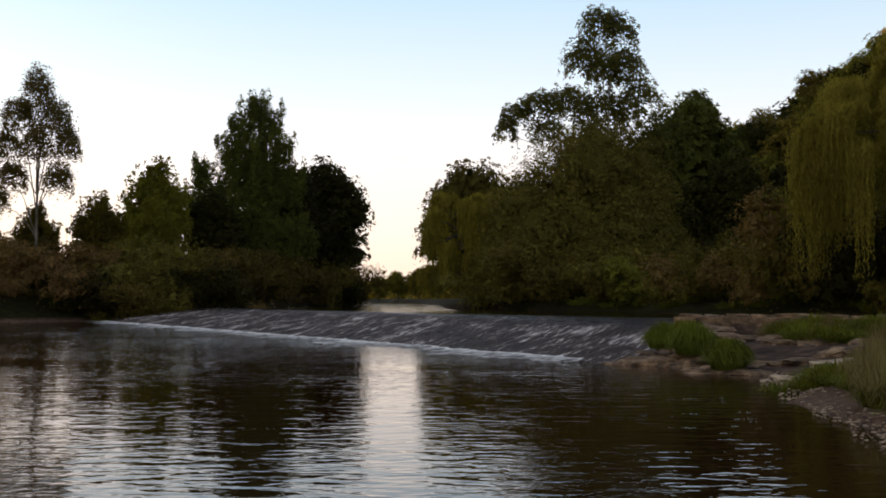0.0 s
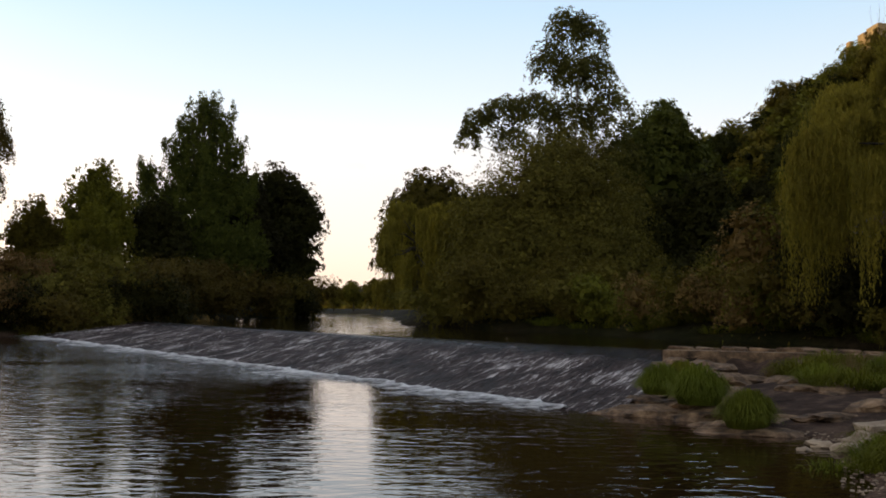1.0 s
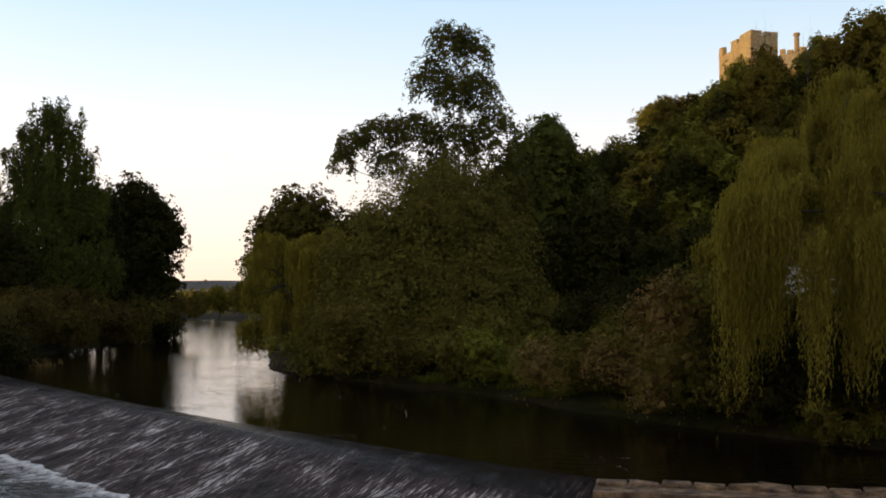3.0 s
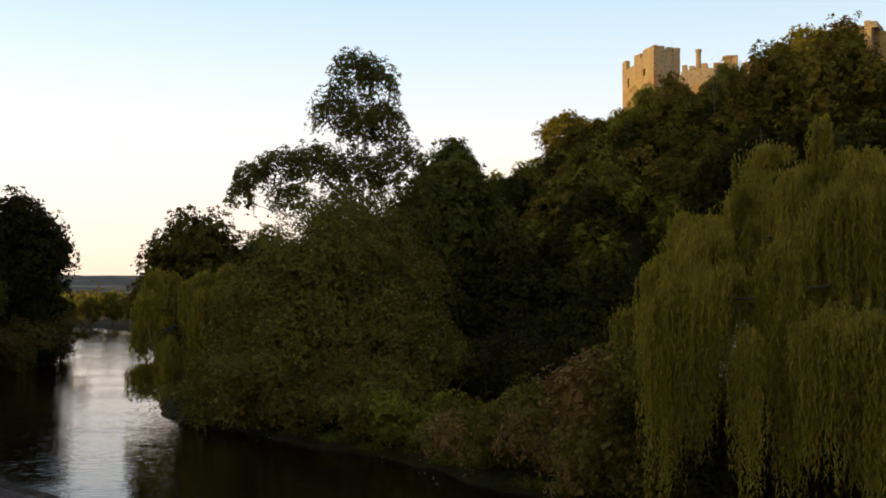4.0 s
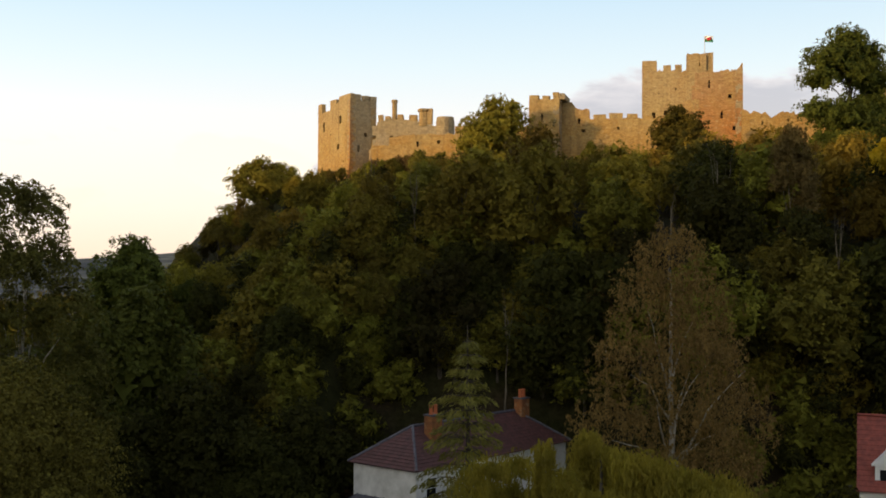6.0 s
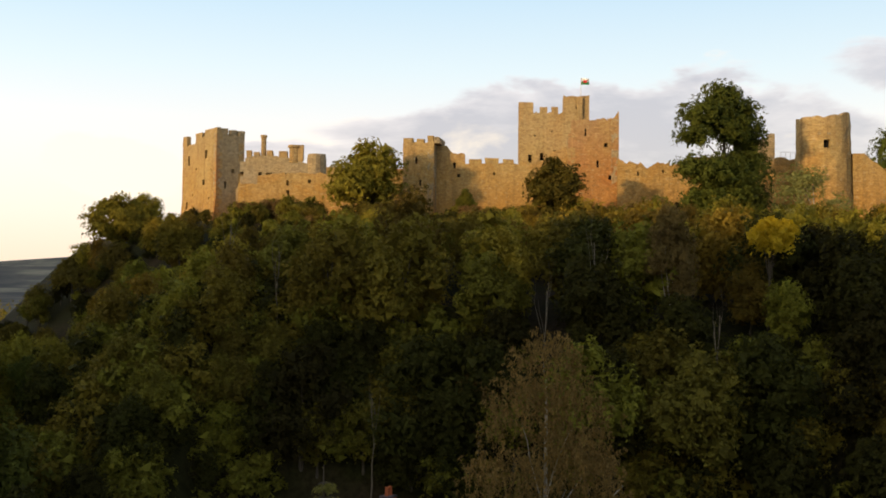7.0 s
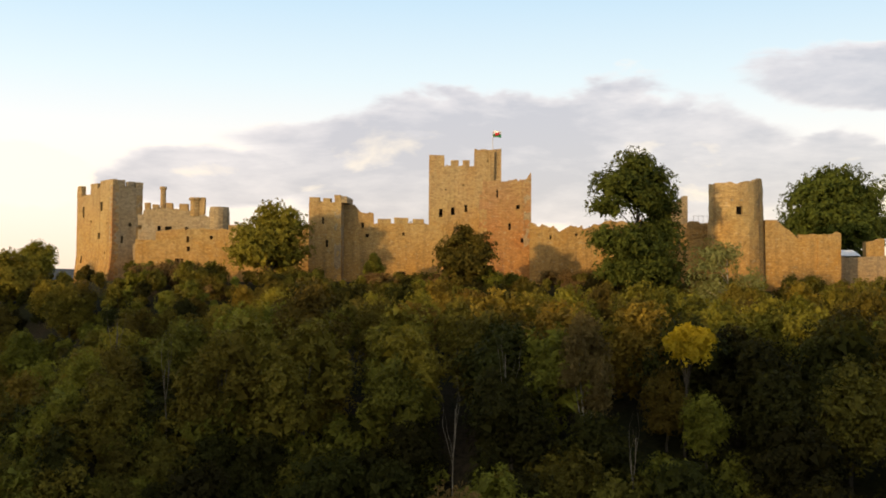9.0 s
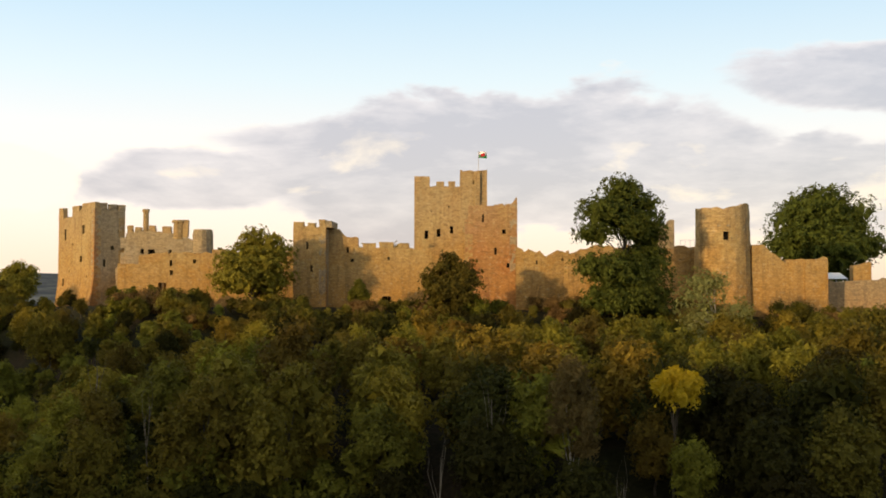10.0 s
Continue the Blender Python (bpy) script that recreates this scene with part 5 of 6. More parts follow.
    lobes = [(0, 0, 29.5, 2.2, 3.6), (-2.4, 0, 27.0, 2.0, 3.6), (2.4, 0.5, 27.6, 2.0, 3.4), (4.4, 0, 23.5, 2.2, 3.6), (-3.9, 0.3, 22.8, 2.4, 3.6), (0.4, -1.4, 22.5, 3.2, 4.2), (-6.0, 0, 15.5, 3.0, 4.2), (5.4, 0, 17.0, 2.8, 4.4), (0, -2, 15.0, 4.0, 5.0), (-8.5, -0.5, 19.5, 1.8, 3.2), (-9.0, -0.5, 14.0, 2.4, 4.2), (1.5, -1.5, 19, 2.6, 3.6), (-2.5, -1.5, 18.5, 2.6, 3.6), (-3, -2.5, 8.5, 4.0, 5.2), (3.4, -2.2, 8.6, 4.2, 5.2), (7.2, 0, 9.0, 3.4, 5.0), (-8.0, -1, 7.2, 3.4, 5.0)]
    rng = r(459)
    lobes = [(x, y, z, a * 0.86, b) for x, y, z, a, b in lobes]
    for x, y, z, a, b in lobes[:13]:  # upright tips all round the crown
        for _ in range(13):
            q = rng.uniform(0, 6.283)
            lobes.append((x + math.cos(q) * a * 1.15, y + math.sin(q) * a, z + b * rng.uniform(0.1, 1.05), 0.30, 1.7))
    put(plant_tree("poplar_tree", "tall feathery poplar with upright branch tips", 460, lobes, 36000, 0.42, LEAF_OAK, base_r=0.5, trunk_top=27.0, clump=0.42, aspect=0.42, axis=(0, 0, 1.0), spread=0.75, inner=0.04), [at_ground(-29.4, 163.0, 0.93)])
    lobes = round_lobes(r(470), 24.0, 7.0, 0.4, 30, 0.36) + [(5.6, -1, 8, 2.0, 4.5), (5.2, -1, 14, 2.2, 3.0)]
    put(plant_tree("broadleaf_tree", "dense dark tree drooping to the water on the far bank", 471, lobes, 12000, 0.66, LEAF_DARK, base_r=0.5, trunk_top=17, clump=0.5), [at_ground(-21.2, 183.0), at_ground(-24.0, 172.0, 0.86, 100), at_ground(-27.5, 181.0, 0.97, 230), at_ground(-36.0, 168.0, 0.72, 310), at_ground(-23, 205, 0.9, 200), at_ground(-33, 150, 0.62, 40)])
    lobes = round_lobes(r(480), 18.0, 5.2, 0.6, 20, 0.38) + [(0.6, 0, 17.0, 1.1, 2.4)]
    put(plant_tree("broadleaf_tree", "yellowing young tree on the far bank", 481, lobes, 8500, 0.5, LEAF_BRIGHT, base_r=0.26, trunk_top=13, clump=0.4, axis=(0, 0, 1.0), spread=1.0),
        [at_ground(-39.6, 145.5, 0.98), at_ground(-44.5, 138, 0.72, 90), at_ground(-36.0, 132.0, 0.66, 200), at_ground(-52.0, 136, 0.62, 30), at_ground(-58, 128, 0.6, 310), at_ground(-66, 140, 0.66, 190)])
    # bushes along both banks
    rng = r(490)
    bushes = []
    for k, (leaf, lab) in enumerate(((LEAF_DARK, "dark bramble bush on the bank"), (LEAF_SALLOW, "grey-green willow scrub on the bank"), (LEAF_BROWN, "rusty-brown autumn scrub on the bank"), (LEAF_MID, "green leafy bush on the bank"))):
        lobes = [(*(rng.normal(size=2) * 0.9), rng.uniform(0.5, 1.7), rng.uniform(0.7, 1.2), rng.uniform(0.6, 1.1)) for _ in range(9)]
        bushes.append(plant_tree("bush", lab, 491 + k, lobes, 1500, 0.22, leaf, base_r=0.07, trunk_top=1.2, clump=0.22, category="bush", boughs=5))
    big = []
    for k, (leaf, lab) in enumerate(((LEAF_DARK, "tall dark thicket on the river bank"), (LEAF_SALLOW, "tall grey-green willow scrub on the river bank"), (LEAF_BROWN, "tall rusty-brown thicket on the river bank"), (LEAF_MID, "tall leafy green bush on the river bank"))):
        lobes = [(*(rng.normal(size=2) * 2.0), rng.uniform(1.0, 3.8), rng.uniform(1.4, 2.4), rng.uniform(1.2, 2.4)) for _ in range(11)]
        big.append(plant_tree("thicket", lab, 496 + k, lobes, 5200, 0.24, leaf, base_r=0.12, trunk_top=2.6, clump=0.34, category="bush", boughs=6))
    spots = [[], [], [], []]
    for i in range(26):  # left bank below the trees
        x = -70 + 1.75 * i + rng.normal() * 0.6
        y = 104.5 + 0.25 * (x + 45) + rng.uniform(1.5, 9) + max(0, (x + 33)) * 0.9
        spots[rng.choice([0, 1, 1, 0, 2])].append(at_ground(x, y, rng.uniform(1.5, 3.1), rng.uniform(0, 360)))
    for x, y, s in ((-33.8, 108.5, 0.9), (-31.5, 117.0, 1.0), (-30.0, 122, 1.5), (-29.5, 127, 2.0), (-28.5, 134, 2.4), (-27, 142, 2.6), (-25.5, 150, 2.6), (-24.5, 158, 2.8), (-20, 168, 2.6), (-17.5, 178, 2.8), (-17.0, 190, 2.6)):
        spots[rng.choice([0, 1])].append(at_ground(x, y, s, rng.uniform(0, 360)))
    # right bank: rising scrub towards the big willow
    # the last five, added on the park lawn, stand in for its shade
    for x, y, s, k in ((17.4, 78.5, 1.0, 3), (18.2, 75.8, 1.1, 1), (19.2, 74.2, 1.3, 3), (19.8, 71.8, 1.5, 2), (21.0, 70.4, 1.7, 2), (21.8, 68.2, 1.8, 3), (22.6, 66.0, 2.0, 1), (23.2, 63.6, 2.2, 0), (24.4, 61.6, 2.3, 0), (25.6, 66.4, 2.8, 3), (24.2, 69.8, 2.4, 2), (22.2, 73.6, 1.9, 2), (20.6, 77.4, 1.5, 3), (26.8, 59.2, 2.0, 0), (28.4, 57.4, 1.8, 0),
                       (29.5, 63, 3.2, 0), (33, 59.5, 2.6, 0), (16.2, 81.2, 0.8, 3), (14.6, 85.4, 0.8, 3), (13.0, 89.0, 0.9, 1), (11.2, 92.6, 1.0, 3), (24.5, 58.0, 0.8, 3), (31.0, 55.2, 1.4, 3), (34, 53.2, 1.6, 0), (3.6, 106.0, 2.0, 1), (6.4, 101.2, 2.1, 1), (8.4, 96.8, 2.2, 1), (10.8, 93.2, 2.0, 3), (13.2, 89.6, 1.8, 1), (15.6, 86.0, 1.4, 3), (18.6, 80.5, 1.3, 3), (27.0, 104.0, 3.0, 0), (30.5, 100.5, 2.8, 0), (31.5, 106.0, 3.2, 0), (24.0, 108.0, 3.0, 0), (27.5, 98.5, 2.4, 0)):
        spots[k].append(at_ground(x, y, s, rng.uniform(0, 360)))
    # scrub below the castle walls and at the hill's foot
    for i in range(74):
        u, v = rng.uniform(-50, 62), rng.uniform(148, 165)
        v = v + (14 if u < -36 else 0)
        x, y = uv_to_xy(u, v)
        spots[rng.choice([1, 2, 3, 3])].append(at_ground(x, y, rng.uniform(0.8, 1.4), rng.uniform(0, 360)))
    for b, c, s in zip(bushes, big, spots):
        put(b, [q for q in s if q[3] < 1.45])
        put(c, [(*q[:3], q[3] / 2.2, q[4]) for q in s if q[3] >= 1.45])
    # far willows that close the river's reach
    rng = r(520)
    far = plant_tree("willow_scrub", "distant yellow-green willows at the river bend", 521, round_lobes(rng, 8.0, 3.6, 0.2, 10, 0.45), 2600, 0.5, LEAF_OLIVE, base_r=0.2, trunk_top=5, clump=0.4, category="tree")
    put(far, [at_ground(x, y, s, t) for x, y, s, t in ((-34, 338, 1.0, 0), (-28, 340, 0.85, 70), (-22, 341, 0.95, 150), (-16, 342, 1.1, 220), (-9, 338, 1.2, 300), (-3, 330, 1.1, 20), (3, 318, 1.15, 100), (4, 300, 1.2, 180), (3, 270, 1.1, 250), (5, 240, 1.15, 330),
                                                        (4, 215, 1.0, 45), (6, 190, 1.1, 130), (-40, 342, 1.2, 210), (-34, 310, 1.1, 280), (-32, 280, 1.2, 10), (-29, 250, 1.3, 90), (-27, 228, 1.2, 170))])


def far_woods():
    """Low woods and hedges far up the valley, too far off to be told apart."""
    rng = np.random.default_rng(530)
    pts = []
    for _ in range(520):
        y = rng.uniform(355, 900)
        x = rng.uniform(-0.42, 0.62) * y
        s = rng.uniform(3.0, 6.5) * (0.7 + y / 900)
        pts.append(np.array((x, y, gz(x, y) + s * 0.45)) + rng.normal(size=(130, 3)) * np.array((s * 0.8, s * 0.5, s * 0.36)))
    me = quads_mesh("far_woods", leaf_quads(rng, np.concatenate(pts), 1.9, 0.7))
    tagged(mesh_object("far_woods", me, LEAF_OLIVE), "far olive-green woods and hedges up the valley", "woods", kind="stuff")


def fir(seed):
    """A conifer with whorls of drooping boughs."""
    rng = np.random.default_rng(seed)
    ob = holder("fir_tree", Matrix(), "blue-green fir with drooping tiered boughs beside the house", "conifer")
    bm = bmesh.new()
    h = 19.4
    tube(bm, [(0, 0, -0.3), (0.1, 0, h * 0.5), (0, 0, h)], [0.3, 0.18, 0.03], 8)
    pts, ways = [], []
    for z in np.arange(2.0, h - 0.3, 0.86):
        reach = 5.8 * (1 - z / h) ** 0.8 * rng.uniform(0.75, 1.15) + 0.25
        for a in rng.uniform(0, 6.283) + np.arange(6) * 1.047 + rng.normal(size=6) * 0.35:
            L = reach * rng.uniform(0.45, 1.2)
            tip = Vector((math.cos(a) * L, math.sin(a) * L, z - 0.18 * L))
            tube(bm, [(0, 0, z), (tip.x * 0.5, tip.y * 0.5, z + 0.06 * L), tip], [0.05, 0.035, 0.01], 4)
            n = int(44 * L) + 12
            t = rng.uniform(0.15, 1.0, n)
            side = rng.normal(size=n) * 0.38 * (1.1 - t * 0.6)
            px = math.cos(a) * L * t - math.sin(a) * side
            py = math.sin(a) * L * t + math.cos(a) * side
            pz = z + 0.16 * L * np.sin(t * 2.4) - 0.20 * L * t - np.abs(side) * 0.5 - rng.uniform(0, 0.35, n)
            pts.append(np.stack([px, py, pz], 1))
            ways.append(np.tile((math.cos(a), math.sin(a), -0.9), (n, 1)))
    part("trunk", bm, BARK, ob)
    me = quads_mesh("needles", leaf_quads(rng, np.concatenate(pts), 0.34, 0.28, np.concatenate(ways), 0.5))
    mesh_object("needles", me, LEAF_FIR, ob)
    return ob


LEAF_FIR = leaf_material("fir_needles", (0.045, 0.048, 0.012), (0.29, 0.27, 0.062), 0.2)
riverside()
far_woods()

# ======================= trees at the castle =======================
def castle_trees():
    r = np.random.default_rng

    def spot(u, v, s=1.0, turn=0.0):
        x, y, z = castle_spot(u, v, 0.3)
        return (x, y, z, s, turn)

    lobes = [(-0.5, 0, 20.0, 2.6, 2.6), (2.4, 0, 18.0, 3.0, 2.8), (-3.6, 0, 17.0, 3.2, 2.6), (4.2, 0.4, 14.6, 2.8, 2.6), (0.4, -1, 15.4, 3.0, 2.4), (-5.4, 0, 14.0, 2.2, 1.7), (-5.8, 0, 9.4, 2.2, 1.8), (-2.8, -1, 8.6, 3.6, 2.8), (2.4, 0, 8.8, 4.0, 3.6), (0, -1, 5.0, 4.2, 3.4), (3.2, -0.6, 4.2, 3.4, 3.0), (-3.4, 0, 4.6, 3.0, 2.4), (4.2, 0, 11.4, 2.4, 2.2)]
    put(plant_tree("oak_tree", "big dark-leaved oak standing against the castle wall", 601, [(x * 1.25, y, z, a * 1.25, b * 1.05) for x, y, z, a, b in lobes], 21000, 0.46, LEAF_OAK, base_r=0.45, trunk_top=17, clump=0.36), [spot(25.6, 153.0, 0.97)])
    put(plant_tree("lime_tree", "broad dome-crowned tree behind the round tower", 602, round_lobes(r(602), 21.5, 11.4, 3.0, 70, 0.30), 22000, 0.56, LEAF_OAK, base_r=0.6, trunk_top=11, clump=0.45), [spot(71.5, 204.0, 1.08)])
    lobes = round_lobes(r(603), 9.6, 3.3, 0.4, 15, 0.40)
    small = plant_tree("thorn_tree", "small green tree at the foot of the castle wall", 603, lobes, 5600, 0.40, LEAF_MID, base_r=0.16, trunk_top=7.0, clump=0.28)
    put(small, [spot(0.9, 154, 1.22, 20), spot(-13.0, 166, 0.55, 140), spot(-47.5, 176, 0.42, 80), spot(-51.5, 180, 0.40, 250), spot(-43.0, 172, 0.36, 330), spot(-55, 181, 0.40, 200), spot(-49.0, 172, 0.34, 20), spot(-45.2, 170, 0.38, 110), spot(4.5, 154, 0.6, 200)])
    put(plant_tree("ash_tree", "bushy green ash screening the castle wall", 604, round_lobes(r(604), 13.0, 6.4, 0.4, 24, 0.36), 9500, 0.46, LEAF_GREEN, base_r=0.3, trunk_top=9, clump=0.36), [spot(-28.9, 165, 1.03, 0), spot(-24.6, 203, 1.05, 120), spot(-90, 229, 0.80, 40), spot(-78.5, 187, 0.86, 75), spot(-18.0, 226, 1.05, 10), spot(-9, 226, 1.08, 200)])
    put(plant_tree("rowan_tree", "pale thin-leaved young tree before the round tower", 605, round_lobes(r(605), 9.8, 4.2, 1.2, 12, 0.36), 2600, 0.36, LEAF_PALE, BARK_PALE, 0.14, 8.0, 0.36, inner=0), [spot(35.4, 141.5, 1.2, 0)])
    put(plant_tree("maple_tree", "bright yellow autumn maple on the slope", 606, round_lobes(r(606), 11.8, 2.6, 8.2, 12, 0.42), 2200, 0.34, LEAF_YELLOW, base_r=0.14, trunk_top=9, clump=0.26), [spot(20.6, 97.5, 1.05, 0)])
    put(plant_tree("hazel_tree", "yellow-green leafy tree on the slope's edge", 607, round_lobes(r(607), 9.0, 4.0, 0.8, 14, 0.4), 4200, 0.36, LEAF_MID, base_r=0.18, trunk_top=6, clump=0.3), [spot(47.0, 121, 1.1, 0), spot(51, 128, 1.1, 100), spot(44, 112, 1.0, 220)])
    lobes = [(0, 0, 12.4, 1.3, 1.6), (-1.2, 0.2, 10.8, 1.3, 1.7), (1.2, -0.2, 10.4, 1.3, 1.8), (-1.9, 0, 8.6, 1.2, 1.6), (1.9, 0.2, 8.2, 1.3, 1.7), (0, -0.8, 8.4, 1.4, 1.9), (0.4, -0.8, 6.2, 1.5, 1.6)]
    put(plant_tree("birch_tree", "tan-leaved drooping birch with a pale leaning trunk", 609, lobes, 4200, 0.34, LEAF_TAN, BARK_PALE, 0.16, 11.6, 0.22, aspect=0.34, axis=(0, 0, -1.0), spread=0.8, lean=(-0.7, 0)), [spot(11.3, 95.5, 1.0, 0), spot(-6.5, 92, 0.82, 130)])
    # bare pale snags among the canopy
    rng = r(608)
    snag = holder("dead_tree", Matrix(), "bare tan dead branches above the canopy", "dead tree")
    ends = [(-1.2, 0, 11.5), (0.6, 0, 11.2), (1.4, 0.3, 12.4), (-0.6, 0.2, 10.0), (0.3, 0, 13.0)]
    part("trunk", limbs(rng, 0.085, 10.4, ends, (0.2, 0), 0.6, 0.25), BARK_TAN, snag, smooth=True)
    put(snag, [spot(-0.4, 91, 1.12, 0), spot(4.4, 94, 1.1, 150), spot(-26.5, 98, 1.1, 60), spot(-15.8, 90, 1.08, 240), spot(14.5, 88, 1.05, 30), spot(-33, 104, 1.0, 100)])


castle_trees()

# ======================= house at the hill's foot =======================
RENDER_WHITE, _nt, _p = material("white_render", (0.72, 0.70, 0.65), 0.85)
link(_nt, ramp(_nt, noise_at(_nt, world_place(_nt), 0.8, 6.0, 0.65), [(0.3, (0.52, 0.50, 0.46)), (0.65, (0.76, 0.74, 0.70))]), _p.inputs["Base Color"])
SLATE, _nt, _p = material("red_brown_tile", (0.10, 0.045, 0.04), 0.6)
link(_nt, ramp(_nt, noise_at(_nt, world_place(_nt), 2.0, 6.0, 0.7), [(0.3, (0.055, 0.026, 0.024)), (0.7, (0.15, 0.062, 0.055))]), _p.inputs["Base Color"])
LEAD, _nt, _p = material("grey_lead", (0.17, 0.17, 0.19), 0.55)
link(_nt, ramp(_nt, noise_at(_nt, world_place(_nt), 3.0, 5.0), [(0.3, (0.06, 0.055, 0.065)), (0.7, (0.13, 0.125, 0.145))]), _p.inputs["Base Color"])
POT, _nt, _p = material("terracotta", (0.42, 0.11, 0.04), 0.7)
WHITE_PAINT, _nt, _p = material("white_paint", (0.74, 0.74, 0.72), 0.45)
GLASS, _nt, _p = material("dark_window_glass", (0.015, 0.017, 0.02), 0.05, 0.5)
BRICK = stone_material("red_brick", (0.36, 0.13, 0.07), (0.30, 0.10, 0.05), (0.15, 0.07, 0.045), 0.085)
OLD_WALL = stone_material("old_garden_stone", (0.16, 0.12, 0.09), (0.15, 0.10, 0.07), (0.07, 0.05, 0.04), 0.2)


def block(name, parent, mat, x0, x1, y0, y1, z0, z1, label="", bevel=0.0):
    bm = bmesh.new()
    box(bm, x0, x1, y0, y1, z0, z1)
    if bevel:
        bmesh.ops.bevel(bm, geom=bm.edges[:], offset=bevel, segments=2, affect="EDGES")
    return part(name, bm, mat, parent, label)


def hip_roof(parent, L, W, eave, ridge, over=0.35, tile=0.34):
    """Tiled hip roof with overlapping courses and lead-grey ridge rolls."""
    a, b, c, d = (-over, -over, eave), (L + over, -over, eave), (L + over, W + over, eave), (-over, W + over, eave)
    r0, r1 = (W * 0.5, W * 0.5, ridge), (L - W * 0.5, W * 0.5, ridge)
    for corners in ((a, b, r1, r0), (c, d, r0, r1), (d, a, r0, r0), (b, c, r1, r1)):
        p = [Vector(q) for q in corners]
        rise = ((p[2] + p[3]) / 2 - (p[0] + p[1]) / 2).length
        n = max(3, int(rise / tile))
        normal = (p[1] - p[0]).cross((p[2] + p[3]) / 2 - p[0]).normalized()
        bm = bmesh.new()
        bm.faces.new([bm.verts.new(q - normal * 0.03) for q in ((p[0], p[1], p[2], p[3]) if (p[2] - p[3]).length > 0.01 else (p[0], p[1], p[2]))])
        slope = part("roof_slope", bm, SLATE, parent, "dark red-brown tiled slope")
        for i in range(n):
            bm = bmesh.new()
            s, e = i / n, min((i + 1.15) / n, 1.0)
            q = [p[0].lerp(p[3], s) + normal * 0.05, p[1].lerp(p[2], s) + normal * 0.05, p[1].lerp(p[2], e) + normal * 0.005, p[0].lerp(p[3], e) + normal * 0.005]
            v = [bm.verts.new(k) for k in q] + [bm.verts.new(k - normal * 0.045) for k in q[:2]]
            bm.faces.new(v[:4])
            bm.faces.new((v[0], v[4], v[5], v[1]))
            bmesh.ops.remove_doubles(bm, verts=bm.verts[:], dist=0.0005)
            part("tile_course", bm, SLATE, slope)
    for p, q in ((a, r0), (d, r0), (b, r1), (c, r1), (r0, r1)):
        bm = bmesh.new()
        up = Vector((0, 0, 0.06))
        tube(bm, [Vector(p) + up, Vector(p).lerp(Vector(q), 0.5) + up, Vector(q) + up], [0.13, 0.13, 0.13], 6)
        part("ridge_roll", bm, LEAD, parent, "grey ridge capping")


def chimney(parent, x, y, z0, z1, pots):
    st = block("chimney", parent, BRICK, x - 0.62, x + 0.62, y - 0.42, y + 0.42, z0, z1, "red brick chimney stack")
    block("cap", st, LEAD, x - 0.70, x + 0.70, y - 0.50, y + 0.50, z1 - 0.002, z1 + 0.12)
    for i in range(pots):
        bm = bmesh.new()
        px = x - 0.28 + 0.56 * i / max(pots - 1, 1)
        tube(bm, [(px, y, z1 + 0.1), (px, y, z1 + 0.2), (px, y, z1 + 0.75), (px, y, z1 + 0.8), (px, y, z1 + 0.88)], [0.19, 0.17, 0.14, 0.18, 0.17], 10)
        part("pot", bm, POT, st, "orange terracotta pot")


def window(parent, x0, x1, z0, z1, y):
    """A sash window set into a wall whose face is at y."""
    w = block("window", parent, WHITE_PAINT, x0 - 0.06, x1 + 0.06, y - 0.05, y + 0.02, z0 - 0.06, z1 + 0.06)
    block("pane", w, GLASS, x0, x1, y - 0.062, y - 0.04, z0, (z0 + z1) / 2 - 0.03)
    block("pane", w, GLASS, x0, x1, y - 0.062, y - 0.04, (z0 + z1) / 2 + 0.03, z1)
    block("sill", w, WHITE_PAINT, x0 - 0.12, x1 + 0.12, y - 0.14, y, z0 - 0.14, z0 - 0.06)


